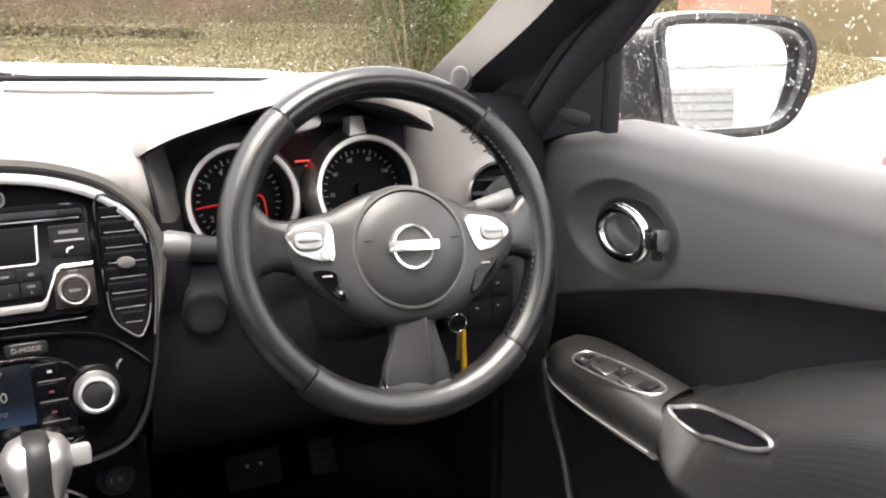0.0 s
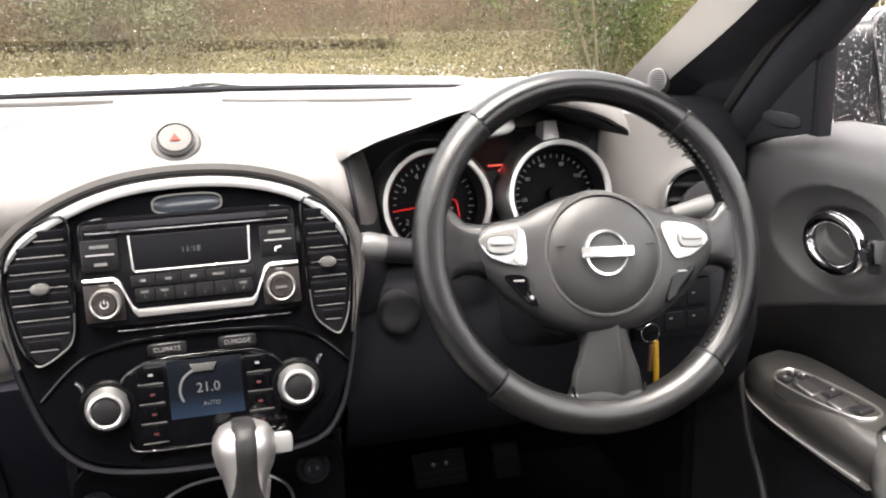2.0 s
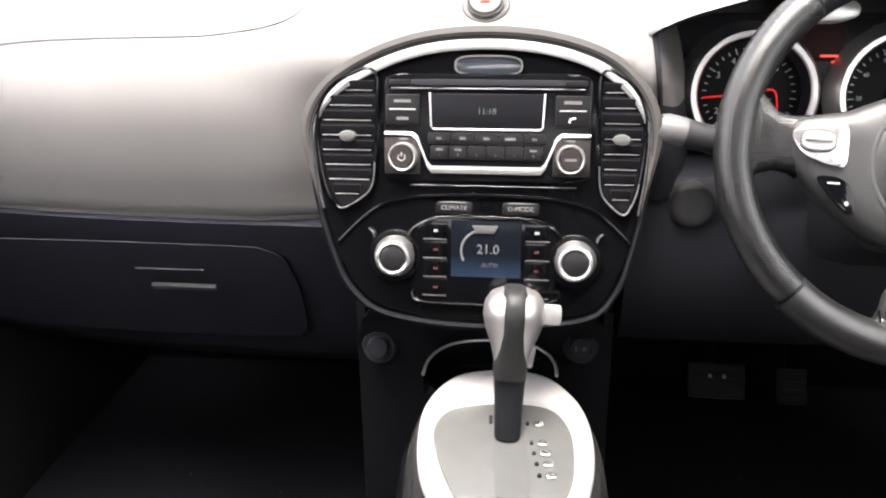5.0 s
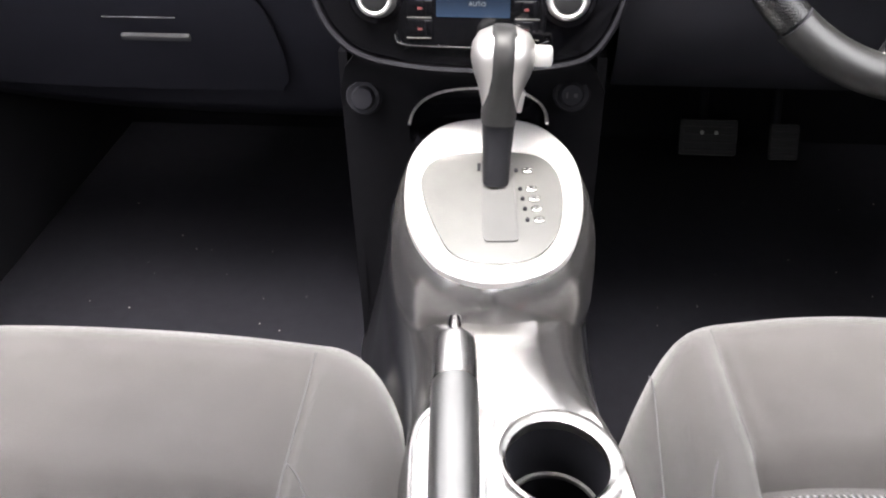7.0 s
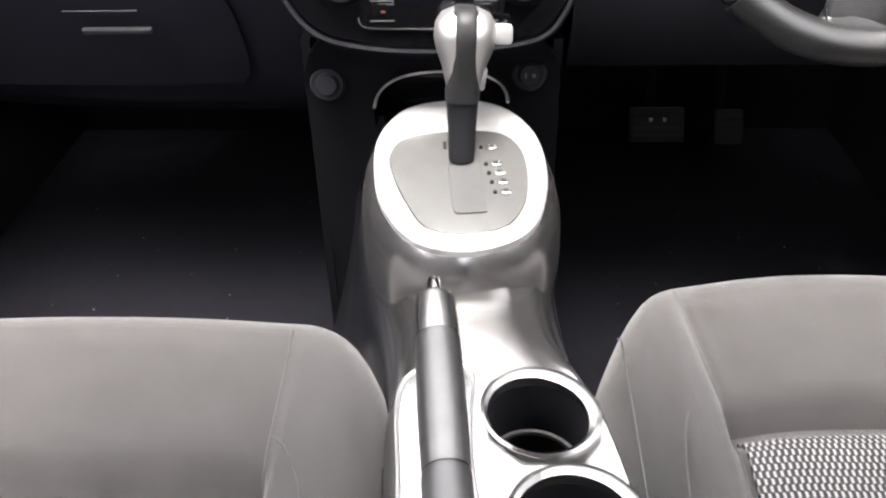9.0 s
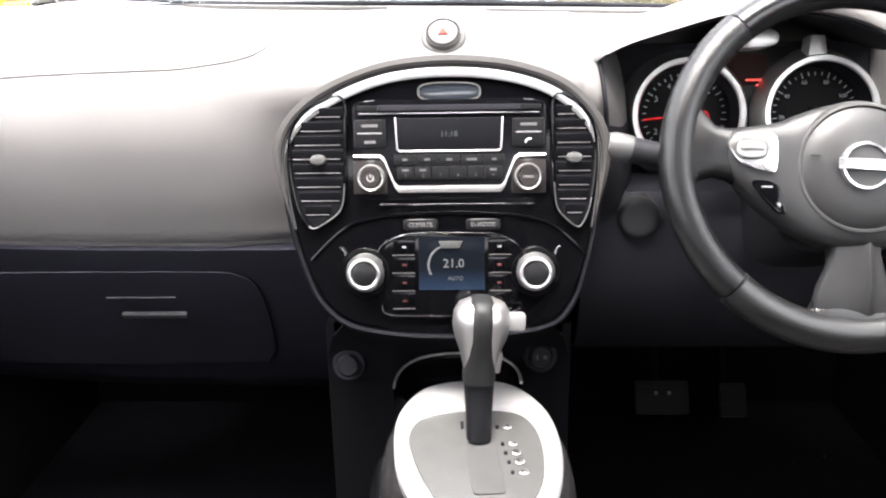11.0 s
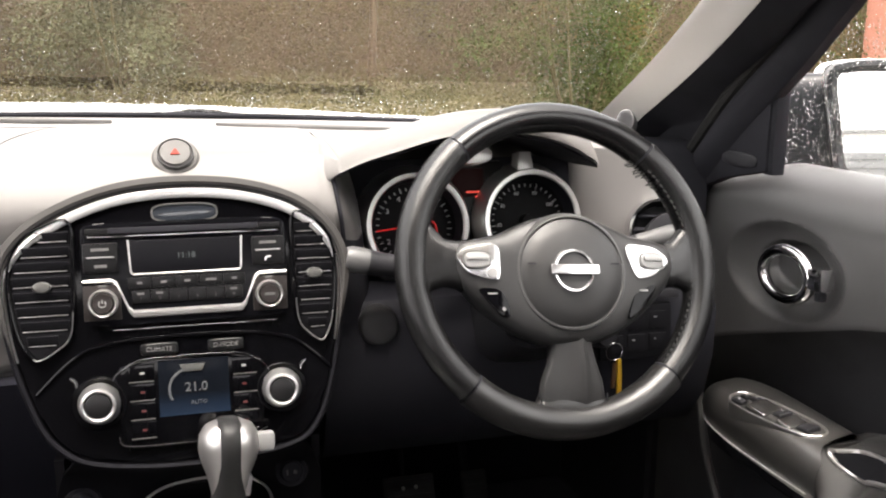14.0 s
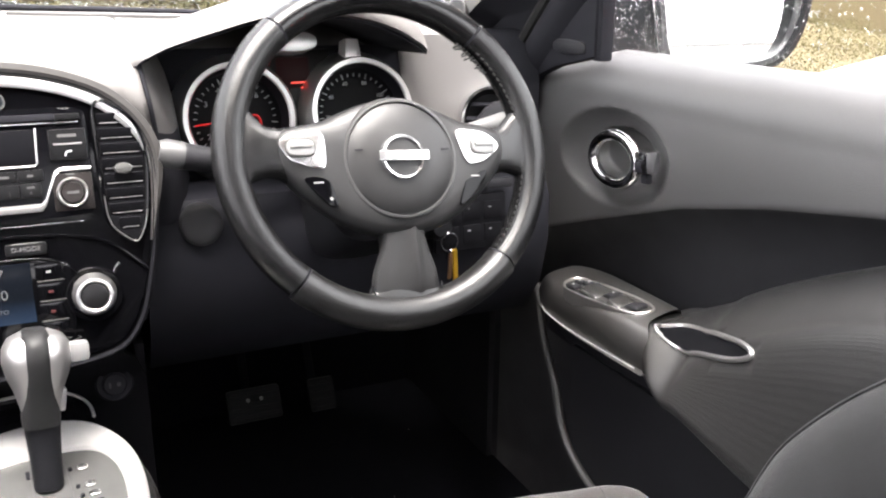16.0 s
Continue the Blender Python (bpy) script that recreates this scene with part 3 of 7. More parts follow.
cl = thing("instrument_cluster", pose(0.353, 0.05, 0.832, 78, 0, 0), "twin round dials with red readouts and silver rings", "instrument cluster")
DIAL0 = mat("dark_display_window", (0.004, 0.0035, 0.0035), 0.4, spec=0.15)
part("backing", box(0.33, 0.17, 0.01, 0.003, pose(0, 0.0, -0.02)), SHADE, cl)
part("mask", box(0.10, 0.12, 0.016, 0.004, pose(0, 0.02, -0.0175)), DIAL0, cl, "glossy black display window")
FIG = mat("dial_figures", (0.45, 0.45, 0.45), 0.5)
DIAL = mat("black_dial", (0.004, 0.004, 0.0045), 0.6, spec=0.1)
for cx, nums, kind in ((-0.073, ("1", "2", "3", "4", "5", "6", "7", "8"), "rev"), (0.078, ("20", "40", "60", "80", "100", "120"), "speed")):
    d = part("dial", lathe([(0, -0.008), (0.055, -0.008), (0.058, -0.004)], 48, pose(cx, 0, 0)), DIAL, cl, "black dial with white figures")
    part("ring", lathe([(0.0578, 0.0172), (0.0595, 0.0190), (0.0645, 0.0195), (0.0672, 0.015), (0.071, 0.002), (0.077, -0.016)], 56, pose(cx, 0, 0)), SATIN, cl, "satin silver dial ring")
    part("ring_wall", lathe([(0.0545, -0.01), (0.0555, 0.006), (0.0579, 0.0173)], 48, pose(cx, 0, 0)), SHADE, cl, "black inner wall")
    bars = []
    for i in range(29):
        a = radians(225 - i * 270 / 28)
        big = i % 4 == 0
        bars.append(box(0.007 if big else 0.004, 0.0011, 0.0006, 0, pose(cx, 0, -0.0065, 0, 0, math.degrees(a)) @ pose(0.0465, 0, 0)))
    tagged(part("scale", join(*bars), FIG, d, "white scale marks"), kind="stuff")
    for i, s in enumerate(nums):
        a = radians(225 - (i + 1) * 270 / (len(nums) + (0 if kind == "rev" else 1)))
        r_ = 0.038
        if kind == "rev":
            a, r_ = radians((232, 210, 150, 118, 84, 45, -23, -53)[i]), (0.038, 0.038, 0.038, 0.038, 0.038, 0.038, 0.0228, 0.0322)[i]
        part_m = pose(cx + r_ * math.cos(a), r_ * math.sin(a), -0.006)
        text("figure", s, 0.0095 if kind == "rev" else 0.0066, part_m, FIG, d)
    arm = radians(186 if kind == "rev" else 228)
    part("needle", join(box(0.046, 0.0017, 0.001, 0.0004, pose(cx, 0, -0.003) @ pose(0, 0, 0, 0, 0, math.degrees(arm)) @ pose(0.026, 0, 0)),
         lathe([(0, 0.003), (0.008, 0.002), (0.009, -0.006)], 24, pose(cx, 0, -0.002))), RED if kind == "rev" else DIAL, d, "glowing red needle" if kind == "rev" else "dark needle")
    if kind == "rev":
        zone = spline([(0.026, 0.0034), (0.030, -0.011), (0.029, -0.032), (0.016, -0.032), (0.0165, -0.017), (0.014, 0.0005)], 4, True)
        part("red_zone", tube([(cx + p[0], p[1], -0.006) for p in list(zone) + list(zone)[:1]], 0.0009, 6), RED, d, "red outline round the limit figures")
READ = mat("red_readout", (0.3, 0.01, 0.01), 0.4, emit=(1.0, 0.08, 0.05), power=0.09)
DIM = mat("dim_red_glow", (0.006, 0.002, 0.002), 0.5, spec=0.1, emit=(0.6, 0.02, 0.02), power=0.0007)
part("display", box(0.040, 0.036, 0.002, 0.001, pose(0.002, 0.052, -0.0087)), DIM, cl, "dim red display")
part("readout", join(box(0.020, 0.0022, 0.001, 0, pose(0.008, 0.040, -0.0074)), box(0.008, 0.0022, 0.001, 0, pose(0.014, 0.034, -0.0074))), READ, cl, "red readout bars")
# two silver shapes stand in for the clear cover's bright reflections between the dials
for cx, cy, w_ in ((-0.006, 0.085, 0.033), (0.072, 0.074, 0.011)):
    part("boss", prism(ellipse(cx, cy, w_, 0.012, 20, 2.6), -0.01, 0.022, 0.004) if w_ > 0.012 else prism([(cx - 0.008, cy + 0.014), (cx - 0.012, cy - 0.014), (cx + 0.012, cy - 0.014), (cx + 0.008, cy + 0.014)], -0.01, 0.016, 0.003), BRIGHT, cl, "silver shape drawn for a reflection on the dial cover")

# round side vent
sv = thing("side_vent", pose(0.590, -0.004, 0.823, 82, 0, -14), "round black side air vent with a chrome ring", "air vent")
part("ring", lathe([(0.034, -0.01), (0.037, 0.006), (0.0405, 0.007), (0.0425, -0.01)], 44), CHROME, sv, "thin chrome ring")
part("bowl", lathe([(0, -0.0085), (0.03, -0.008), (0.037, 0.002)], 36), DIAL, sv, "black vent bowl")
for k in (-0.018, 0.0, 0.018):
    part("slat", box(2 * math.sqrt(0.033 ** 2 - k * k), 0.003, 0.009, 0.001, pose(0, k, -0.004, 25, 0, 0)), SHADE, sv)
part("flap", prism(spline([(-0.02, -0.005), (0.0, 0.02), (0.02, 0.016), (0.012, -0.012)], 5, True), -0.002, 0.006, 0.003), DARK, sv, "black vent flap")
# ---- centre stack ----
PANEL = pose(0.006, -0.072, 0.785, 78.7, 0, 0)
stack = thing("centre_stack", PANEL, "piano-black centre stack framed by a chrome arch", "centre stack")
half = [(0, 0.118), (0.06, 0.113), (0.11, 0.097), (0.15, 0.073), (0.171, 0.044), (0.174, 0.008), (0.165, -0.05), (0.150, -0.10), (0.135, -0.13), (0.108, -0.152), (0.06, -0.162), (0, -0.165)]
outline = half + [(-x, y) for x, y in half[-2:0:-1]]
outline = [(x if x < 0.11 else 0.11 + (x - 0.11) * 0.74, y) for x, y in outline]
ring = [(p.x, p.y) for p in spline([(x, y, 0) for x, y in outline], 5, True)]


def grow(pts, k):
    """Moves an outline outwards by k."""
    n, out = len(pts), []
    for i in range(n):
        a, b = Vector(pts[i - 1]), Vector(pts[(i + 1) % n])
        d = (b - a).normalized()
        out.append((pts[i][0] - d.y * k, pts[i][1] + d.x * k))
    return out


part("body", prism(ring, -0.10, -0.002, 0.003), PIANO, stack)
n_ring = len(ring)
# order the upper part from the right foot over the top to the left foot
start = max(range(n_ring), key=lambda i: (ring[i][1] < -0.045) and ring[i][0] or -9)
order = [(start - k) % n_ring for k in range(n_ring)]
order = [i for i in order if ring[i][1] > -0.052]
o_out, o_in = grow(ring, 0.0012), grow(ring, -0.0085)
arch = sorted(order, key=lambda i: math.atan2(ring[i][0], ring[i][1] + 0.06))
wide = [min(1.0, 0.13 + 0.87 * max(0, (ring[i][1] - 0.02) / 0.07)) for i in arch]
ARCH = mat("soft_chrome", (0.80, 0.80, 0.80), 0.36, 0.95, scale=10, wear=0.02)
part("chrome_arch", strip([o_out[i] for i in arch], [tuple(Vector(o_out[i]).lerp(Vector(o_in[i]), w_)) for i, w_ in zip(arch, wide)], -0.02, 0.002, crown=0.0015), ARCH, stack, "polished chrome arch")
# the surround's black holds the shade round the foot of the stack
part("surround", band(grow(ring, 0.0070), grow(ring, 0.0018), -0.10, 0.002, crown=0.0025), mat("shade_black_surround", (0.009, 0.009, 0.011), 0.7, spec=0.03), stack, "raised surround, blackened for shade")
# same surround above the arch, in dash grey darkened as if in shadow
part("upper_lip", strip([tuple(Vector(grow(ring, 0.0022)[i]).lerp(Vector(grow(ring, 0.0140)[i]), max(0, min(1, (ring[i][1] + 0.045) / 0.075)))) for i in arch], [grow(ring, 0.0020)[i] for i in arch], -0.02, 0.0030, crown=0.0026), mat("shaded_dash_lip", (0.05, 0.048, 0.047), 0.6, spec=0.1), stack, "lip over the arch in dash grey darkened for shade")
# badge window at the top
part("badge_window", prism(ellipse(0.001, 0.094, 0.032, 0.0085, 32, 3.2), -0.004, 0.001, 0.001), mat("smoked_window", (0.02, 0.024, 0.03), 0.12, coat=0.4), stack, "smoked oval sensor window")
part("badge_rim", band(ellipse(0.001, 0.094, 0.0335, 0.010, 32, 3.2), ellipse(0.001, 0.094, 0.032, 0.0085, 32, 3.2), -0.004, 0.0022), PLATE, stack)


VENT = mat("vent_black", (0.0055, 0.0055, 0.007), 0.6, spec=0.1)


def span(pts, y, sx):
    """The near and far side of an outline at height y, as distances from the middle."""
    xs = [sx * (a[0] + (b[0] - a[0]) * (y - a[1]) / (b[1] - a[1])) for a, b in zip(pts, pts[1:] + pts[:1]) if (a[1] - y) * (b[1] - y) < 0]
    return (min(xs), max(xs)) if xs else (0.2, 0.0)


def vent(sx):
    e = thing("air_vent", PANEL, "black slatted air vent with a chrome edge and grey tab", "air vent", "centre vents")
    o = spline([(0.113, 0.086), (0.135, 0.083), (0.155, 0.071), (0.167, 0.048), (0.168, 0.015), (0.161, -0.025), (0.151, -0.044), (0.143, -0.047), (0.125, -0.036), (0.117, -0.027), (0.1135, -0.01), (0.112, 0.04)], 5, True)
    o = [(p.x * sx if sx < 0 else 0.113 + (p.x - 0.113) * 0.72, p.y) for p in o]
    if sx < 0:
        o = o[::-1]
    part("well", prism(grow(o, 0.0), -0.003, -0.0012), VENT, e)
    part("rim", band(grow(o, 0.0035), grow(o, 0.0008), -0.008, 0.004, crown=0.001), PIANO, e, "glossy black vent rim")
    foot = [i for i in range(len(o)) if o[i][1] < 0.0 and abs(o[i][0]) < 0.150]
    foot.sort(key=lambda i: math.atan2(o[i][0] * sx - 0.14, -(o[i][1] - 0.02)))
    part("chrome_edge", strip([grow(o, 0.0022)[i] for i in foot], [grow(o, 0.0010)[i] for i in foot], -0.002, 0.0055, crown=0.0008), SATIN, e, "satin chrome lower edge")
    for k in range(8):
        y = 0.073 - k * 0.0148
        spans = [span(o, y + d, sx) for d in (-0.006, 0.0, 0.006)]
        lo, hi = max(s[0] for s in spans) + 0.001, min(s[1] for s in spans) - 0.001
        if hi - lo < 0.012:
            continue
        part("slat", box(hi - lo, 0.012, 0.0022, 0.0008, pose(sx * (lo + hi) / 2, y, 0.0005, 20, 0, 0)), VENT, e)
        # a thin silver line runs along each slat
        part("slat_edge", box(hi - lo - 0.004, 0.0007, 0.0010, 0.0003, pose(sx * (lo + hi) / 2, y - 0.004, 0.0035)), SATIN, e, "thin satin silver slat edge")
    part("tab", prism(ellipse(sx * (0.139 if sx < 0 else 0.132), 0.024, 0.0085, 0.0055, 24), 0.002, 0.010, 0.003), PLATE, e, "grey oval tab")
    return e


vent(-1)
vent(1)

# ---- radio ----
FAINT = mat("faint_grey_print", (0.10, 0.10, 0.10), 0.5)
BTN = mat("dark_grey_buttons", (0.006, 0.006, 0.0068), 0.36, scale=60, spec=0.25)
SCREEN = mat("black_screen", (0.004, 0.004, 0.0055), 0.4, spec=0.15)
radio = thing("car_radio", PANEL @ pose(0.0005, 0.0335, 0), "black car radio with silver trim and a dark display", "radio")
part("faceplate", prism(ellipse(0, 0, 0.1025, 0.0525, 40, 14), -0.004, 0.004, 0.002), mat("gloss_black_radio_face", (0.003, 0.003, 0.004), 0.2, scale=30, spec=0.18), radio)
part("slot_bar", box(0.19, 0.0022, 0.002, 0.0006, pose(0, 0.0382, 0.0046)), CHROME, radio, "chrome line below the disc slot")
part("disc_slot", box(0.15, 0.006, 0.002, 0.0006, pose(0, 0.0440, 0.0036)), SHADE, radio)
for sx in (-1, 1):
    part("key", box(0.022, 0.006, 0.003, 0.001, pose(sx * 0.086, 0.0435, 0.0048)), BTN, radio)
    k = part("key", box(0.034, 0.030, 0.004, 0.002, pose(sx * 0.0835, 0.017, 0.0048)), BTN, radio, "dark grey twin key")
    part("key_line", box(0.026, 0.0016, 0.001, 0.0003, pose(sx * 0.0835, 0.0175, 0.0072)), LIGHT_GREY, k)
    part("print", box(0.017, 0.003, 0.0006, 0, pose(sx * 0.0835, 0.0255, 0.0071)), FAINT, k, "small print")
    if sx < 0:
        part("print", box(0.012, 0.003, 0.0006, 0, pose(sx * 0.0835, 0.0085, 0.0071)), FAINT, k)
    else:
        part("phone_mark", tube(spline([(sx * 0.0835 - 0.003, 0.006, 0.0071), (sx * 0.0835 - 0.002, 0.0095, 0.0071), (sx * 0.0835 + 0.003, 0.0105, 0.0071)], 4), 0.0009, 6), WHITE, k)
part("screen", box(0.112, 0.033, 0.003, 0.001, pose(0, 0.0165, 0.0042)), SCREEN, radio, "dark radio display")
text("clock", "11:18", 0.0085, pose(0.0, 0.016, 0.0060), mat("pale_digits", (0.05, 0.06, 0.06), 0.4, emit=(0.55, 0.7, 0.7), power=0.007), radio, "pale clock digits")
u = [(-0.0565, 0.034), (-0.055, 0.001), (-0.0525, -0.0015), (0.0525, -0.0015), (0.055, 0.001), (0.0565, 0.034)]
part("screen_trim", tube([(x, y, 0.0055) for x, y in u], 0.0010, 8), SATIN, radio, "chrome trim round the display")
# silver bracket that dips below the number keys
trim = [(-0.1015, -0.0065), (-0.074, -0.0065), (-0.069, -0.010), (-0.0585, -0.037), (-0.054, -0.0415), (0.054, -0.0415), (0.0585, -0.037), (0.069, -0.010), (0.074, -0.0065), (0.1015, -0.0065)]
wid = [0.0016, 0.0018, 0.0024, 0.0031, 0.0036, 0.0036, 0.0031, 0.0024, 0.0018, 0.0016]
part("silver_bracket", strip([(x, y + w_) for (x, y), w_ in zip(trim, wid)], [(x, y - w_) for (x, y), w_ in zip(trim, wid)], 0.002, 0.0062, crown=0.0008), SATIN, radio, "polished silver bracket")
for i in range(5):
    k = part("key", box(0.0225, 0.011, 0.003, 0.0008, pose(-0.047 + i * 0.0236, -0.0105, 0.0046)), BTN, radio)
    part("print", box((0.005, 0.006, 0.006, 0.011, 0.005)[i], 0.0024, 0.0006, 0, pose(-0.047 + i * 0.0236, -0.0105, 0.0063)), FAINT, k, "small print")
for i in range(6):
    k = part("key", box(0.0178, 0.0135, 0.003, 0.0008, pose(-0.0465 + i * 0.0186, -0.0245, 0.0046)), BTN, radio)
    text("figure", str(i + 1), 0.0045, pose(-0.0465 + i * 0.0186, -0.0268, 0.0062), FAINT, k)
    if i in (0, 1, 5):
        part("print", box(0.007, 0.0022, 0.0005, 0, pose(-0.0465 + i * 0.0186, -0.0215, 0.0062)), FAINT, k)
KNOB = mat("dark_bronze_knob_face", (0.022, 0.018, 0.0175), 0.36, 0.3, scale=80)
for sx in (-1, 1):
    m = pose(sx * 0.0828, -0.029, 0.004)
    part("corner_plate", box(0.036, 0.036, 0.003, 0.001, pose(sx * 0.0838, -0.0285, 0.0036)), KNOB, radio, "brownish corner plate")
    k = part("knob", lathe([(0, 0.012), (0.0095, 0.0125), (0.0105, 0.0105), (0.011, 0.0)], 36, m), KNOB, radio, "round radio knob")
    part("knob_ring", lathe([(0.0105, 0.0), (0.0115, 0.010), (0.0130, 0.0108), (0.0142, 0.008), (0.0145, 0.0)], 40, m), SATIN, k, "satin knob ring")
    if sx < 0:
        arc = [(sx * 0.0828 + 0.0035 * math.cos(radians(a)), -0.029 + 0.0035 * math.sin(radians(a)), 0.0168) for a in range(130, 411, 20)]
        part("power_mark", join(tube(arc, 0.0004, 5), box(0.0008, 0.004, 0.0004, 0, pose(sx * 0.0828, -0.0265, 0.0168))), WHITE, k)
    else:
        part("print", box(0.011, 0.0026, 0.0004, 0, pose(sx * 0.0828, -0.029, 0.0167)), FAINT, k)
    part("print", box(0.008, 0.0022, 0.0005, 0, pose(sx * 0.0828, -0.0115, 0.0053)), FAINT, radio)

# thin chrome and black lines that divide the stack
part("lower_line", box(0.165, 0.0012, 0.001, 0.0003, pose(0.008, -0.0245, -0.0012)), CHROME, stack, "thin chrome line")
brow = spline([(-0.150, -0.084, 0), (-0.128, -0.062, 0), (-0.11, -0.048, 0), (-0.095, -0.042, 0), (-0.06, -0.036, 0), (0, -0.034, 0), (0.06, -0.036, 0), (0.095, -0.042, 0), (0.11, -0.048, 0), (0.128, -0.062, 0), (0.150, -0.084, 0)], 6)
part("brow", tube([(p.x, p.y, -0.0008) for p in brow], 0.0018, 8), PIANO, stack, "raised glossy brow")
# mode switches
for x, s in ((-0.031, "CLIMATE"), (0.036, "D-MODE")):
    k = part("mode_switch", prism(ellipse(x, -0.0465, 0.0185, 0.0062, 24, 6), -0.004, 0.0035, 0.0015), BTN, stack, "dark mode switch")
    text("lettering", s, 0.0066, pose(x, -0.0465, 0.0037), mat("mid_grey_print", (0.15, 0.15, 0.15), 0.5), k)

# ---- climate panel ----
RING = mat("polished_dial_ring", (0.62, 0.62, 0.62), 0.36, 0.97, scale=20)
climate = thing("climate_panel", PANEL @ pose(0.0, -0.098, 0), "glossy black climate panel with a blue display and silver dials", "climate panel")
fr = spline([(-0.073, 0.027, 0), (-0.062, 0.036, 0), (-0.045, 0.041, 0), (0, 0.042, 0), (0.045, 0.041, 0), (0.062, 0.036, 0), (0.073, 0.027, 0), (0.070, -0.045, 0), (0.055, -0.049, 0), (0, -0.050, 0), (-0.055, -0.049, 0), (-0.068, -0.046, 0)], 5, True)
part("faceplate", prism([(p.x, p.y) for p in fr], -0.004, 0.0022, 0.001), PIANO, climate)
arch2 = spline([(-0.078, 0.022, 0.002), (-0.072, 0.030, 0.003), (-0.055, 0.039, 0.003), (-0.03, 0.0415, 0.003), (0.03, 0.0415, 0.003), (0.055, 0.039, 0.003), (0.072, 0.030, 0.003), (0.08, 0.02, 0.002)], 6)
part("upper_line", tube(arch2, 0.0009, 6), CHROME, climate, "thin chrome line")
part("lower_line", tube(spline([(-0.074, -0.036, 0.002), (-0.070, -0.0445, 0.003), (-0.05, -0.047, 0.003), (0, -0.0475, 0.003), (0.05, -0.047, 0.003), (0.075, -0.040, 0.002)], 6), 0.0009, 6), CHROME, climate)
LCD = bpy.data.materials.new("blue_display")
LCD.use_nodes = True
nn, ll = LCD.node_tree.nodes, LCD.node_tree.links
tc, sp, rp = nn.new("ShaderNodeTexCoord"), nn.new("ShaderNodeSeparateXYZ"), nn.new("ShaderNodeValToRGB")
ht = nn.new("ShaderNodeMapRange")
ht.inputs["From Min"].default_value, ht.inputs["From Max"].default_value = -0.019, 0.039
ll.new(tc.outputs["Object"], sp.inputs[0])
ll.new(sp.outputs["Y"], ht.inputs["Value"])
ll.new(ht.outputs["Result"], rp.inputs[0])
rp.color_ramp.elements[0].color, rp.color_ramp.elements[0].position = (0.05, 0.095, 0.18, 1), 0.02
rp.color_ramp.elements[1].color, rp.color_ramp.elements[1].position = (0.001, 0.0014, 0.003, 1), 0.40
pb = nn["Principled BSDF"]
pb.inputs["Base Color"].default_value, pb.inputs["Roughness"].default_value = (0.004, 0.005, 0.007, 1), 0.12
pb.inputs["Specular IOR Level"].default_value = 0.03
ll.new(rp.outputs[0], pb.inputs["Emission Color"])
pb.inputs["Emission Strength"].default_value = 0.042
lcd = part("screen", box(0.071, 0.058, 0.002, 0.0006, pose(0.002, 0.010, 0.0022)), LCD, climate, "blue climate display")
GLOW = mat("white_display_marks", (0.06, 0.06, 0.06), 0.5, emit=(0.8, 0.9, 1.0), power=0.013)
text("temperature", "21.0", 0.0135, pose(0.004, 0.0095, 0.0034), GLOW, lcd, "white temperature digits")
text("mode_word", "AUTO", 0.006, pose(0.006, -0.0065, 0.0034), mat("dim_display_marks", (0.04, 0.04, 0.04), 0.5, emit=(0.6, 0.8, 1.0), power=0.005), lcd)
part("gauge_arc", tube([(0.0 + 0.021 * math.cos(radians(a)) - 0.002, 0.008 + 0.021 * math.sin(radians(a)), 0.0034) for a in range(105, 216, 8)], 0.0012, 6), GLOW, lcd, "white level arc")
part("top_switch", prism([(-0.012, 0.034), (0.014, 0.034), (0.010, 0.0265), (-0.008, 0.0265)], 0.002, 0.005, 0.001), PLATE, climate, "small grey switch")
for sx in (-1, 1):
    for j in range(4):
        y = 0.029 - j * 0.0195
        k = part("key", box(0.024, 0.0165, 0.0025, 0.0008, pose(sx * 0.051 + 0.002, y, 0.0026)), PIANO, climate)
        part("key_line", box(0.024, 0.0011, 0.0012, 0.0003, pose(sx * 0.052 + 0.002, y - 0.0098, 0.0032)), PLATE, k)
        part("mark", box(0.0045, 0.0024, 0.0006, 0, pose(sx * 0.051 + 0.002, y - 0.001, 0.0041)), mat("red_marks", (0.05, 0.008, 0.008), 0.5, emit=(0.6, 0.03, 0.03), power=0.002) if j else LIGHT_GREY, k)
    m = pose(sx * 0.0915, 0.0, 0.0)
    k = part("dial_knob", lathe([(0, 0.0165), (0.009, 0.0165), (0.0122, 0.0152), (0.0128, 0.010)], 40, m), mat("dark_knob_face", (0.013, 0.013, 0.014), 0.30, 0.1, spec=0.3), climate, "dark domed dial face")
    part("dial_ring", lathe([(0.0128, 0.011), (0.0135, 0.0150), (0.0150, 0.0158), (0.0172, 0.0150), (0.0190, 0.011), (0.0200, 0.003), (0.0215, 0.0)], 48, m), RING, k, "satin silver dial ring")
    part("dial_well", lathe([(0.0225, 0.001), (0.026, 0.003), (0.0275, 0.0)], 40, m), PIANO, k)
    part("glint_trim", tube([(sx * 0.1185, 0.028, 0.001), (sx * 0.114, 0.024, 0.002), (sx * 0.113, 0.019, 0.002)], 0.0012, 6), CHROME, climate)
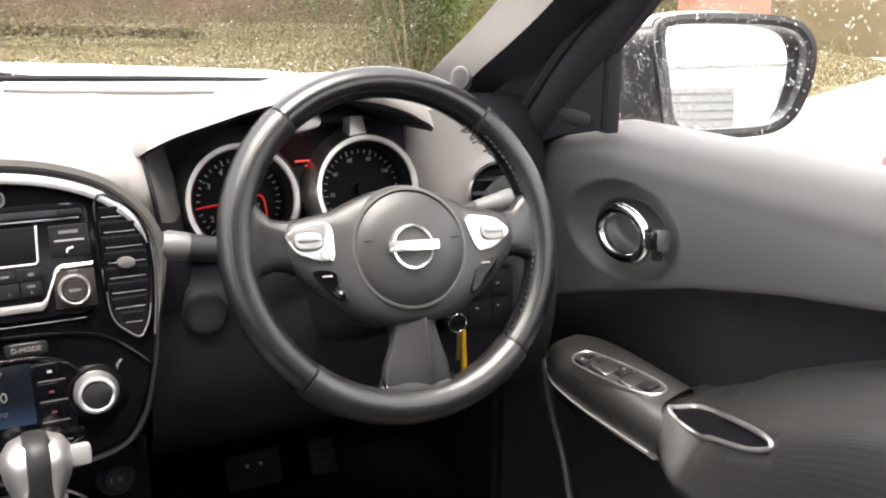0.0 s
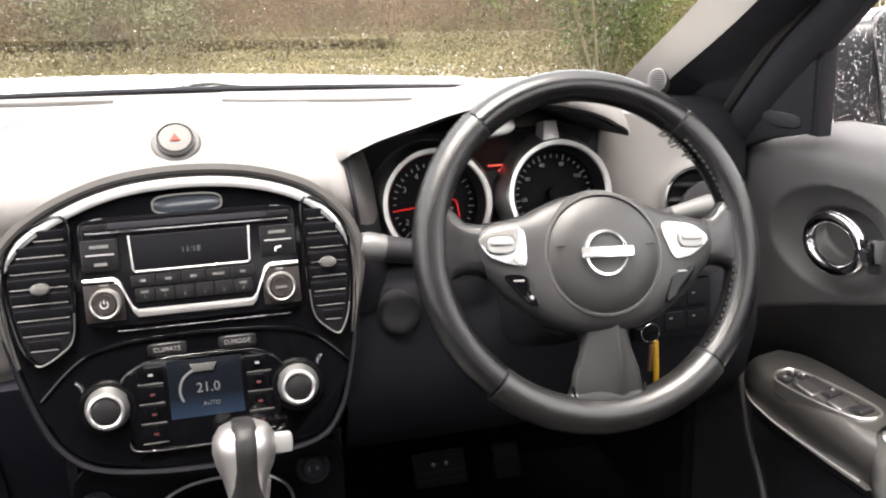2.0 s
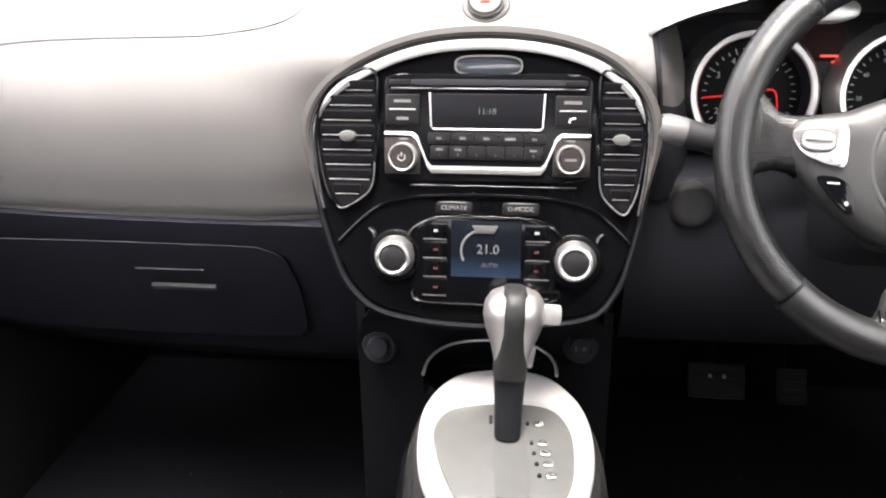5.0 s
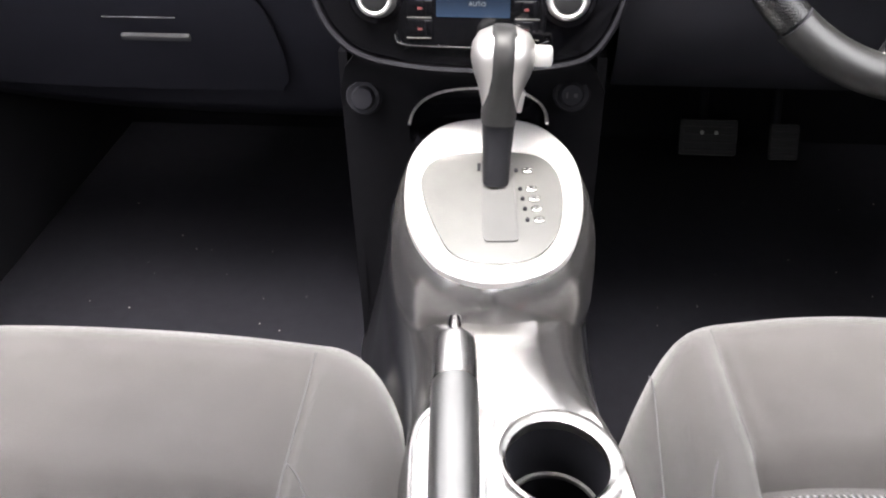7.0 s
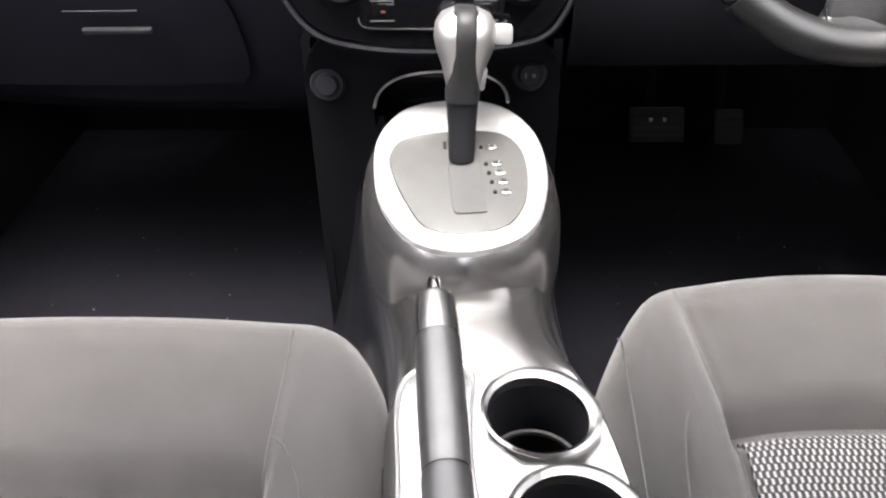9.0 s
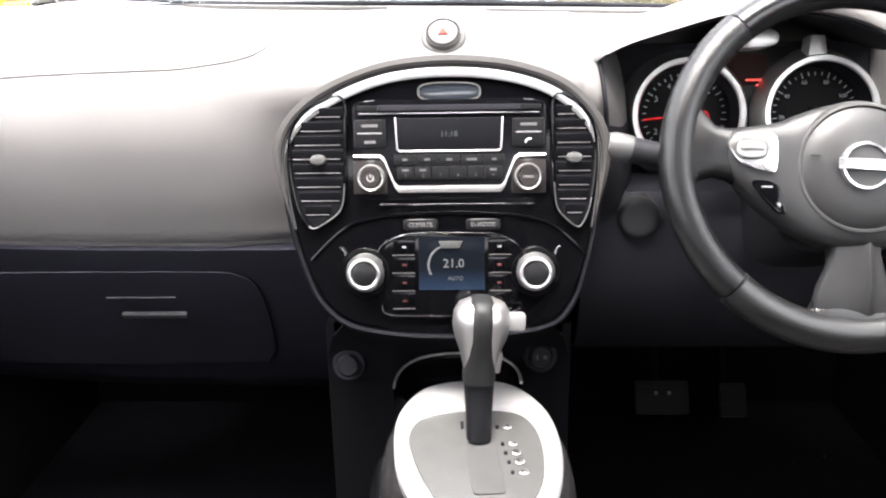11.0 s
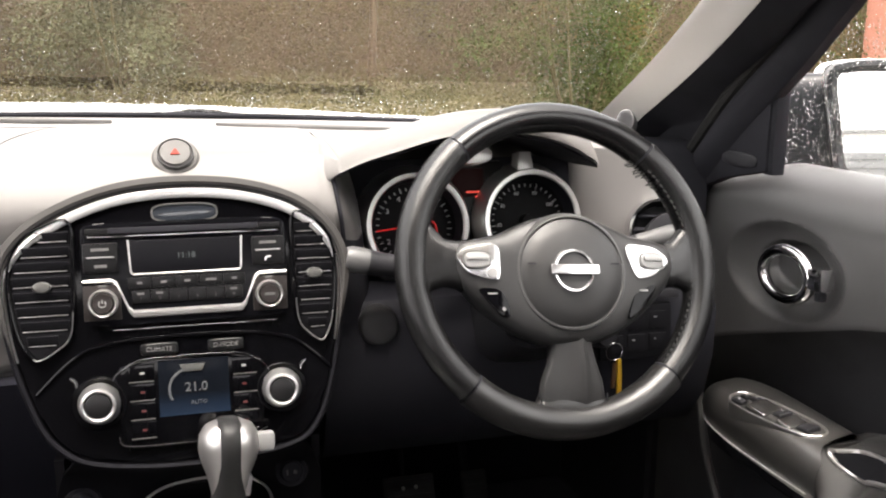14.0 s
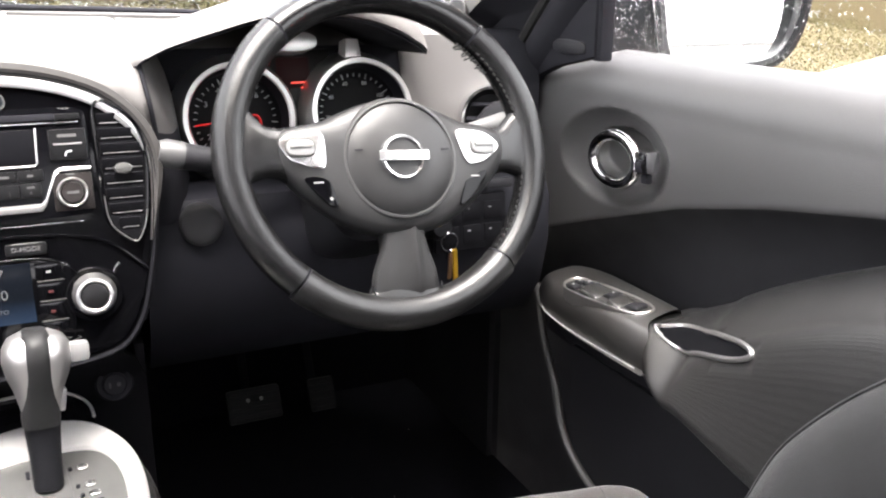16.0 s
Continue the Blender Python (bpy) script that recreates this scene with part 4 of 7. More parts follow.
# lower shelf below the stack with two sockets
low = thing("lower_stack", pose(0, 0, 0), "black lower console under the centre stack", "lower console")
rows = [[(x * w_, y, z) for x in np.linspace(-1, 1, 13)] for y, z, w_ in ((-0.075, 0.622, 0.115), (-0.06, 0.606, 0.125), (-0.04, 0.59, 0.135), (-0.03, 0.56, 0.145), (-0.025, 0.53, 0.145), (-0.025, 0.46, 0.145), (-0.02, 0.3, 0.145), (-0.02, 0.16, 0.145))]
part("front", sheet(rows, 0.01, (0, 1, 0)), VENT, low)
for sx in (-1, 1):
    part("side", sheet([[(sx * 0.1455, y, z) for z in (0.60, 0.5, 0.3, 0.16)] for y in (-0.022, 0.1, 0.62)], 0.01, (-sx, 0, 0)), VENT, low)
for x, z in ((-0.118, 0.552), (0.11, 0.563)):
    s = part("socket", lathe([(0, 0.012), (0.011, 0.0125), (0.0125, 0.010), (0.0135, 0.005), (0.018, 0.006), (0.0205, 0.0)], 32, pose(x, -0.032, z, 76, 0, 0)), SHADE, low, "round socket cap")
    if x > 0:
        part("print", join(box(0.002, 0.006, 0.0005, 0, pose(x - 0.005, -0.0445, z + 0.003, 76, 0, 0)), box(0.004, 0.004, 0.0005, 0, pose(x + 0.004, -0.0445, z + 0.003, 76, 0, 0))), DOOR, s)
# ---- steering wheel ----
WHEEL = pose(0.396, -0.139, 0.818, 68, 0, 0) @ pose(0, 0, 0, 0, 0, -3.5)
wheel = thing("steering_wheel", WHEEL, "black leather steering wheel with silver switch panels", "steering wheel")
RW = 0.1665


def rim_arc(a0, a1, r=0.0172, n=24):
    bm = bmesh.new()
    rows = []
    for i in range(n + 1):
        a = radians(a0 + (a1 - a0) * i / n)
        c = Vector((math.cos(a), math.sin(a), 0)) * (RW + 0.95 * (r - 0.0172))
        out = Vector((math.cos(a), math.sin(a), 0))
        rows.append([bm.verts.new(c + out * (r * 0.95 * math.cos(2 * math.pi * k / 18)) + Vector((0, 0, r * 1.08 * math.sin(2 * math.pi * k / 18)))) for k in range(18)])
    for a, b in zip(rows, rows[1:]):
        for k in range(18):
            bm.faces.new((a[k], a[(k + 1) % 18], b[(k + 1) % 18], b[k]))
    bm.faces.new(rows[0][::-1])
    bm.faces.new(rows[-1])
    return bm


SEAMS = (50, 132, 230, 314)
part("rim_top", rim_arc(50.5, 131.5), LEATHER, wheel, "smooth black leather")
part("rim_left", rim_arc(132.5, 229.5, 0.0178), PERFO, wheel, "perforated black leather grip")
WORN = mat("worn_grey_black_rim", (0.014, 0.014, 0.014), 0.30, scale=30, bump=0.25, bump_scale=900, spec=0.6)
part("rim_bottom", rim_arc(230.5, 313.5, 0.0190), WORN, wheel, "smooth worn rim section")
part("rim_right", rim_arc(-45.5, 49.5, 0.0178), PERFO, wheel, "perforated black leather grip")
for a in SEAMS:
    part("seam", rim_arc(a - 0.7, a + 0.7, 0.0166, 3), SHADE, wheel, "recessed rim seam")
# stitches along the right grip's inner side
st = []
for i in range(34):
    a = radians(-44 + i * 88 / 33)
    if abs(math.degrees(a)) < 6:
        continue
    st.append(box(0.0018, 0.0040, 0.0018, 0.0006, pose((RW - 0.0150) * math.cos(a), (RW - 0.0150) * math.sin(a), 0.0105, 0, 0, math.degrees(a) + 12)))
tagged(part("stitching", join(*st), mat("dark_grey_thread", (0.030, 0.030, 0.030), 0.8, spec=0.1), wheel, "dark grey stitching"), kind="stuff")
# lacing that closes the right grip's cover at its upper end
THREAD = mat("black_thread", (0.010, 0.010, 0.010), 0.5)
r = random.Random(3)
for i in range(11):
    a = radians(36 + i * 1.7)
    c = Vector((math.cos(a), math.sin(a), 0))
    tgt = Vector((-math.sin(a), math.cos(a), 0))
    base = c * (RW - 0.0155)
    part("lace", tube(spline([base + Vector((0, 0, -0.004)), base - c * 0.003 + Vector((0, 0, 0.004)), base - c * r.uniform(0.008, 0.015) + tgt * r.uniform(0.002, 0.009) + Vector((0, 0, 0.007))], 4), 0.0011, 5), THREAD, wheel, "loose black lacing")


def loft(sections, m=None):
    """Joins closed rings of equal count and caps the ends."""
    bm = bmesh.new()
    rows = [[bm.verts.new(p) for p in s] for s in sections]
    n = len(rows[0])
    for a, b in zip(rows, rows[1:]):
        for i in range(n):
            bm.faces.new((a[i], a[(i + 1) % n], b[(i + 1) % n], b[i]))
    bm.faces.new(rows[0][::-1])
    bm.faces.new(rows[-1])
    return at(bm, m) if m else bm


# spokes: from the boss out to the rim at left, right and below
for sx in (-1, 1):
    secs = []
    for x, yt, yb, zc, t in ((0.06, 0.036, -0.05, -0.004, 0.020), (0.095, 0.028, -0.040, -0.002, 0.017), (0.118, 0.025, -0.026, -0.001, 0.015), (0.132, 0.027, -0.024, 0.0, 0.014), (0.145, 0.042, -0.028, 0.0, 0.013), (0.155, 0.060, -0.042, 0.0, 0.011), (0.166, 0.075, -0.058, 0.0, 0.008)):
        secs.append([(sx * x, (yt + yb) / 2 + (yt - yb) / 2 * c, zc + t * s_) for c, s_ in ellipse(0, 0, 1, 1, 20, 3.0)])
    part("side_spoke", loft(secs), PERFO, wheel, "leather-covered side spoke")
secs = []
for y, xl, xr, zc, t in ((-0.07, -0.020, 0.030, -0.004, 0.014), (-0.10, -0.018, 0.028, -0.006, 0.012), (-0.125, -0.025, 0.033, -0.005, 0.012), (-0.145, -0.036, 0.043, -0.002, 0.012), (-0.155, -0.054, 0.060, 0.0, 0.011), (-0.165, -0.075, 0.080, 0.0, 0.008)):
    secs.append([((xl + xr) / 2 + (xr - xl) / 2 * c, y, zc + t * s_) for c, s_ in ellipse(0, 0, 1, 1, 20, 3.0)])
part("lower_spoke", loft(secs), WORN, wheel, "worn grey-black lower spoke")
# its ridged cover: narrow at the top, broad at the foot
rows = []
for y, xl, xr, zt, ridge in ((-0.062, -0.030, 0.040, 0.0145, 0.001), (-0.076, -0.020, 0.030, 0.014, 0.003), (-0.090, -0.019, 0.029, 0.013, 0.005), (-0.106, -0.023, 0.033, 0.012, 0.006), (-0.125, -0.031, 0.039, 0.011, 0.005), (-0.142, -0.034, 0.041, 0.010, 0.003), (-0.153, -0.030, 0.038, 0.008, 0.001), (-0.160, -0.012, 0.024, 0.002, 0.0)):
    rows.append([(xl, y, zt - 0.012), (xl + 0.003, y, zt - 0.002), (xl + (xr - xl) * 0.35, y, zt), (xl + (xr - xl) * 0.58, y, zt + ridge * 0.6), (xl + (xr - xl) * 0.66, y, zt + ridge), (xl + (xr - xl) * 0.76, y, zt + ridge * 0.3), (xr - 0.003, y, zt - 0.003), (xr, y, zt - 0.014)])
part("spoke_cover", sheet([spline(r, 3) for r in rows]), HUB, wheel, "ridged grey-black spoke cover")
# boss: a shield shape
bh = [(0, 0.053), (0.03, 0.050), (0.055, 0.041), (0.078, 0.031), (0.108, 0.025), (0.125, 0.017), (0.129, -0.002), (0.120, -0.022), (0.096, -0.048), (0.070, -0.068), (0.045, -0.081), (0.018, -0.088), (0, -0.088)]
boss = spline([(x, y, 0) for x, y in bh] + [(-x, y, 0) for x, y in bh[-2:0:-1]], 5, True)
bo = [(p.x + 0.002, p.y) for p in boss]
part("boss", loft([[(x * k, (y + 0.012) * k - 0.012, z) for x, y in bo] for k, z in ((0.9, -0.035), (0.985, -0.012), (1.0, 0.002), (0.985, 0.010), (0.94, 0.0155), (0.86, 0.019), (0.72, 0.0215), (0.5, 0.0225), (0.25, 0.023))]), HUB, wheel, "black padded boss")
part("boss_rear", lathe([(0.05, 0.0), (0.055, -0.05), (0.05, -0.13)], 28, pose(0, -0.005, -0.02)), SHADE, wheel, "black column shroud")
AC = (0.003, -0.011)
part("airbag_cover", lathe([(0, 0.0325), (0.020, 0.0318), (0.042, 0.0285), (0.054, 0.0245), (0.0570, 0.0225), (0.0578, 0.018)], 56, pose(*AC, 0)), HUB, wheel, "round black airbag cover")
part("airbag_seam", lathe([(0.0582, 0.015), (0.0582, 0.0215), (0.0592, 0.0232), (0.0612, 0.0228), (0.0640, 0.0185), (0.066, 0.012)], 56, pose(*AC, 0)), mat("grey_seam", (0.05, 0.05, 0.05), 0.35), wheel, "fine raised ring round the airbag cover")
# emblem: a plain ring with a bar
EM = mat("bright_emblem_metal", (0.78, 0.78, 0.78), 0.22, 0.95, wear=0.02)
part("emblem_ring", lathe([(0.0190, 0.0305), (0.0200, 0.0345), (0.0222, 0.0350), (0.0238, 0.030)], 44, pose(0.001, -0.011, 0)), EM, wheel, "bright emblem ring")
part("emblem_bar", box(0.054, 0.0105, 0.004, 0.0012, pose(0.001, -0.0105, 0.0355)), EM, wheel, "bright emblem bar")
PRINT = mat("moulded_print", (0.008, 0.008, 0.008), 0.6)
text("lettering", "SRS", 0.0085, pose(0.003, -0.0405, 0.0290, -6, 0, 0), PRINT, wheel, "moulded lettering")
part("print_line", box(0.028, 0.0008, 0.0006, 0, pose(0.003, -0.0462, 0.0284, -8, 0, 0)), PRINT, wheel)
text("lettering", "AIRBAG", 0.0066, pose(0.003, -0.0508, 0.0276, -10, 0, 0), PRINT, wheel, "moulded lettering")
part("cover_seam", tube(spline([(-0.0345, -0.138, 0.0065), (-0.030, -0.152, 0.0072), (-0.012, -0.1595, 0.0035), (0.006, -0.1605, 0.003), (0.024, -0.1595, 0.0035), (0.038, -0.152, 0.0072), (0.0415, -0.138, 0.0065)], 5), 0.0011, 6), PIANO, wheel, "dark curved seam under the spoke cover")
# switch panels
PANELS = {-1: [(-0.1226, 0.0056), (-0.1141, 0.0141), (-0.0754, 0.0205), (-0.0749, -0.0216), (-0.0921, -0.0177), (-0.1105, -0.0118)],
          1: [(0.0600, 0.0206), (0.0982, 0.0170), (0.1138, 0.0060), (0.1154, -0.0020), (0.0952, -0.0162), (0.0743, -0.0195)]}
LOWKEYS = {-1: [(-0.1005, -0.0270), (-0.0725, -0.0275), (-0.0636, -0.0580), (-0.0726, -0.0586), (-0.0875, -0.0435)],
        1: [(0.0756, -0.0255), (0.1015, -0.0235), (0.0935, -0.0385), (0.0680, -0.0620), (0.0630, -0.0594)]}


def chaikin(pts, n=2):
    """Cuts the corners of an outline."""
    for _ in range(n):
        out = []
        for a, b in zip(pts, pts[1:] + pts[:1]):
            a, b = Vector(a), Vector(b)
            out += [tuple(a.lerp(b, 0.18)), tuple(a.lerp(b, 0.82))]
        pts = out
    return pts


PT = 0.0205
for sx in (-1, 1):
    tilt_m = pose(0, 0, 0, 0, sx * 4, 0)
    k = part("switch_panel", prism(chaikin(PANELS[sx]), 0.0, PT + 0.009, 0.0015, tilt_m), EM, wheel, "satin silver switch panel")
    cx = -0.100 if sx < 0 else 0.094
    part("rocker", join(prism(ellipse(cx, 0.001, 0.0135, 0.0082, 24, 3), PT + 0.008, PT + 0.0125, 0.002, tilt_m), box(0.022, 0.0045, 0.003, 0.001, tilt_m @ pose(cx, 0.003, PT + 0.0130))), LIGHT_GREY, k, "silver rocker")
    part("rocker_gap", band(ellipse(cx, 0.001, 0.0150, 0.0097, 24, 3), ellipse(cx, 0.001, 0.0137, 0.0084, 24, 3), PT + 0.007, PT + 0.0096, tilt_m), PLATE, k)
    if sx < 0:
        part("round_key", lathe([(0, PT + 0.012), (0.0052, PT + 0.0115), (0.0062, PT + 0.006)], 24, tilt_m @ pose(-0.084, -0.0125, 0)), LIGHT_GREY, k, "small round key")
    k = part("lower_keys", prism(chaikin(LOWKEYS[sx]), 0.0, PT + 0.006, 0.0012, tilt_m), PIANO, wheel, "black lower keys")
    kx, ky = (-0.084, -0.0335) if sx < 0 else (0.084, -0.0305)
    part("print", join(box(0.010, 0.0017, 0.0006, 0, tilt_m @ pose(kx, ky, PT + 0.0064)), *([box(0.003, 0.0036, 0.0006, 0, tilt_m @ pose(-0.0725, -0.050, PT + 0.0064, 0, 0, 40))] if sx < 0 else [])), LIGHT_GREY, k, "white marks")
part("tick", box(0.009, 0.0014, 0.0006, 0, pose(-0.044, -0.003, 0.0285)), SHADE, wheel)
part("tick", box(0.009, 0.0014, 0.0006, 0, pose(0.050, -0.003, 0.0285)), SHADE, wheel)

# ---- steering column, stalks and key ----
column = thing("steering_column", pose(0.396, -0.06, 0.78, -22, 0, 0), "black steering column shroud", "steering column")
part("shroud", loft([[(w_ * c, y, -0.03 + h * s) for c, s in ellipse(0, 0, 1, 1, 24, 3)] for y, w_, h in ((-0.03, 0.055, 0.05), (0.03, 0.062, 0.058), (0.09, 0.066, 0.062), (0.13, 0.068, 0.064))]), DARK, column)


TIP = mat("grey_stalk_end", (0.080, 0.080, 0.082), 0.45)


def stalk(path, radii, tip, tip_r, label, end=TIP):
    e = thing("column_stalk", pose(0, 0, 0), label, "stalk", "column stalks")
    part("arm", tube(path, radii, 14), DARK, e)
    part("tip", tube(tip, tip_r, 16), end, e, "grey stalk tip")
    return e


stalk([(0.345, -0.045, 0.808), (0.28, -0.052, 0.805), (0.225, -0.058, 0.808), (0.196, -0.060, 0.815)], [0.012, 0.0125, 0.0135, 0.0142],
      [(0.198, -0.060, 0.8145), (0.180, -0.0605, 0.819), (0.173, -0.061, 0.821)], [0.0148, 0.0150, 0.0120], "black indicator stalk with a grey end")
stalk([(0.45, -0.035, 0.80), (0.50, -0.035, 0.806), (0.54, -0.035, 0.815)], [0.010, 0.010, 0.010],
      [(0.525, -0.035, 0.811), (0.56, -0.036, 0.818), (0.588, -0.037, 0.824), (0.598, -0.037, 0.826)], [0.0095, 0.0110, 0.0120, 0.009], "grey wiper stalk behind the wheel", mat("mid_grey_stalk_end", (0.095, 0.095, 0.096), 0.5))
key = thing("ignition_key", pose(0.492, -0.075, 0.70), "car key on a ring with a yellow tag", "key")
YEL = mat("yellow_plastic_tag", (0.75, 0.42, 0.02), 0.4, scale=60, bump=0.1)
part("lock", lathe([(0, 0.012), (0.012, 0.012), (0.016, 0.0), (0.018, -0.03)], 28, pose(-0.004, 0.01, 0.008, 80, 0, 0)), DARK, key, "black ignition lock")
part("split_ring", tube([(0.011 * math.cos(a), -0.012, -0.006 + 0.011 * math.sin(a)) for a in np.linspace(0, 2 * math.pi, 25)[:-1]], 0.0008, 6, True), CHROME, key, "steel split ring")
part("tag", box(0.007, 0.004, 0.060, 0.0018, pose(0.008, -0.012, -0.045, 0, -4, 20)), YEL, key, "yellow plastic tag")
part("key_blade", box(0.005, 0.003, 0.032, 0.001, pose(0.001, -0.012, -0.036, 0, 3, 0)), mat("brass", (0.55, 0.3, 0.16), 0.3, 0.9), key, "brass key blade")
# switches on the knee panel right of the column
swp = thing("switch_bank", pose(0.545, -0.036, 0.70, 84, 0, 0), "black switch bank beside the column", "switch bank")
part("plate", box(0.10, 0.07, 0.008, 0.003), VENT, swp)
part("ledge", box(0.12, 0.012, 0.010, 0.003, pose(0.0, 0.046, 0.002)), DARK, swp, "black ledge above the switches")
for i in range(6):
    k = part("key", box(0.024, 0.022, 0.004, 0.001, pose(-0.03 + 0.03 * (i % 3), 0.014 - 0.028 * (i // 3), 0.0036)), VENT, swp)
    part("mark", box(0.004 - 0.001 * (i % 2), 0.0016, 0.0005, 0, pose(-0.034 + 0.03 * (i % 3), 0.018 - 0.028 * (i // 3), 0.0058)), LIGHT_GREY, k, "small white mark")
# pedals
PEDAL = mat("worn_pedal_rubber", (0.016, 0.016, 0.018), 0.6, scale=60, bump=0.4, spec=0.3)
for x, z, w_, h in ((0.372, 0.245, 0.098, 0.062), (0.500, 0.240, 0.050, 0.062)):
    p = thing("pedal", pose(x, 0.47, z, 62, 0, 0), "worn black rubber foot pedal", "pedal", "foot pedals")
    part("pad", box(w_, h, 0.014, 0.006), PEDAL, p)
    for k in range(4):
        part("rib", box(w_ * 0.85, 0.005, 0.004, 0.001, pose(0, -h * 0.33 + k * h * 0.22, 0.0085)), PEDAL, p)
    part("lever", tube([(0, 0, -0.005), (0, 0.03, -0.06), (0, 0.16, -0.05)], 0.008, 8), SHADE, p)
    if w_ > 0.09:
        for dx in (-0.012, 0.012):
            part("stud", lathe([(0, 0.0125), (0.003, 0.012), (0.004, 0.009)], 10, pose(dx, 0.008, 0)), LIGHT_GREY, p, "bright worn stud")
# ---- centre console, drawn in its own slightly turned frame ----
CON = pose(0.033, -0.185, 0.0, 0, 0, 5)
GATE = CON @ pose(0, 0, 0.527, 6.8, 0, 0)
console = thing("centre_console", CON, "gunmetal painted centre console with two cup holders", "centre console")


def con_sec(y, zc, wl, wr, drop, r):
    """A cross-section of the console: flat top with rounded shoulders, falling to the floor."""
    return [(-wl - 0.030, y, 0.16), (-wl - 0.022, y, zc - drop), (-wl - 0.008, y, zc - drop * 0.45), (-wl + r * 0.35, y, zc - r * 0.30), (-wl + r, y, zc - 0.002), (-wl * 0.45, y, zc + 0.003), (0, y, zc + 0.005),
            (wr * 0.45, y, zc + 0.003), (wr - r, y, zc - 0.002), (wr - r * 0.35, y, zc - r * 0.30), (wr + 0.008, y, zc - drop * 0.45), (wr + 0.018, y, zc - drop), (wr + 0.026, y, 0.16)]


secs = [con_sec(y, zc, wl, wr, dr, r_) for y, zc, wl, wr, dr, r_ in (
    (0.17, 0.474, 0.090, 0.088, 0.14, 0.044), (0.12, 0.474, 0.088, 0.086, 0.14, 0.044), (0.06, 0.474, 0.086, 0.086, 0.14, 0.044), (0.0, 0.473, 0.086, 0.086, 0.14, 0.044),
    (-0.07, 0.471, 0.078, 0.082, 0.14, 0.040), (-0.13, 0.470, 0.066, 0.076, 0.12, 0.034), (-0.17, 0.4695, 0.066, 0.078, 0.12, 0.033), (-0.205, 0.467, 0.069, 0.085, 0.12, 0.029),
    (-0.25, 0.461, 0.076, 0.096, 0.12, 0.018), (-0.30, 0.456, 0.078, 0.104, 0.12, 0.014), (-0.40, 0.452, 0.078, 0.110, 0.12, 0.014), (-0.62, 0.452, 0.078, 0.112, 0.12, 0.014))]

TOPS = ([s_[6][1] for s_ in secs[::-1]], [s_[6][2] for s_ in secs[::-1]])


def con_z(y):
    """Height of the console's top at y in its own frame."""
    return float(np.interp(y, TOPS[0], TOPS[1]))


def lay(bm, base):
    """Lets a flat piece follow the console's slope."""
    for v in bm.verts:
        v.co.z += con_z(v.co.y) - base
    return bm


sm = []
cols = [spline([s[i] for s in secs], 3) for i in range(13)]
for j in range(len(cols[0])):
    sm.append(spline([c[j] for c in cols], 2))
body_ = part("body", sheet(sm), GUN, console, "gunmetal painted console body")
# holes for the cups
CUPS, TURN = ((0.042, -0.278, 0.0415, 0.0375), (0.054, -0.378, 0.044, 0.042)), radians(-30)
cut = join(*[prism(ellipse(cx, cy, rx, ry, 40, 2.0, TURN), 0.30, 0.56) for cx, cy, rx, ry in CUPS])
cutter = finish("cutter", cut, GUN, console)
mod = body_.modifiers.new("cups", "BOOLEAN")
mod.object, mod.operation, mod.solver = cutter, "DIFFERENCE", "EXACT"
dg = bpy.context.evaluated_depsgraph_get()
baked = bpy.data.meshes.new_from_object(body_.evaluated_get(dg))
body_.modifiers.clear()
body_.data = baked
bpy.data.objects.remove(cutter)
for cx, cy, rx, ry in CUPS:
    z = con_z(cy)
    c = part("cup_holder", loft([[(a, b, zz) for a, b in ellipse(cx, cy, rx * k, ry * k, 40, 2.0, TURN)] for k, zz in ((0.99, z), (0.95, z - 0.02), (0.90, z - 0.07), (0.88, z - 0.085))][::-1]), SHADE, console, "deep black cup holder")
    bm = bmesh.new()
    bm.from_mesh(c.data)
    top_face = max(bm.faces, key=lambda f: f.calc_center_median().z)
    bmesh.ops.delete(bm, geom=[top_face], context="FACES")
    bm.to_mesh(c.data)
    bm.free()
    part("cup_rim", lay(band(ellipse(cx + 0.0025, cy + 0.003, rx + 0.007, ry + 0.007, 40, 2.0, TURN), ellipse(cx, cy, rx - 0.001, ry - 0.001, 40, 2.0, TURN), z - 0.008, z + 0.0012, crown=0.0018), z), GUN, c, "gunmetal cup rim")
    part("cup_ring", tube([(a, b, z - 0.055) for a, b in ellipse(cx, cy, rx * 0.90, ry * 0.90, 36, 2.0, TURN)], 0.0030, 8, True), PLATE, c, "grey ring inside the cup holder")
# raised collar and selector gate
gate = thing("selector_gate", GATE, "satin silver gear selector gate with a grey plate", "selector gate")
ring_o = [(p.x, p.y) for p in spline([(0, 0.116, 0), (0.05, 0.104, 0), (0.080, 0.064, 0), (0.088, 0.01, 0), (0.080, -0.05, 0), (0.055, -0.098, 0), (0.0, -0.118, 0), (-0.050, -0.100, 0), (-0.078, -0.05, 0), (-0.085, 0.01, 0), (-0.078, 0.064, 0), (-0.05, 0.104, 0)], 5, True)]
ring_i = [(p.x, p.y) for p in spline([(0, 0.066, 0), (0.045, 0.060, 0), (0.064, 0.035, 0), (0.068, -0.005, 0), (0.060, -0.055, 0), (0.038, -0.090, 0), (0.0, -0.100, 0), (-0.036, -0.088, 0), (-0.054, -0.05, 0), (-0.066, -0.005, 0), (-0.068, 0.030, 0), (-0.050, 0.058, 0)], 5, True)]
ring_o = [(x, y * 1.06) for x, y in ring_o]
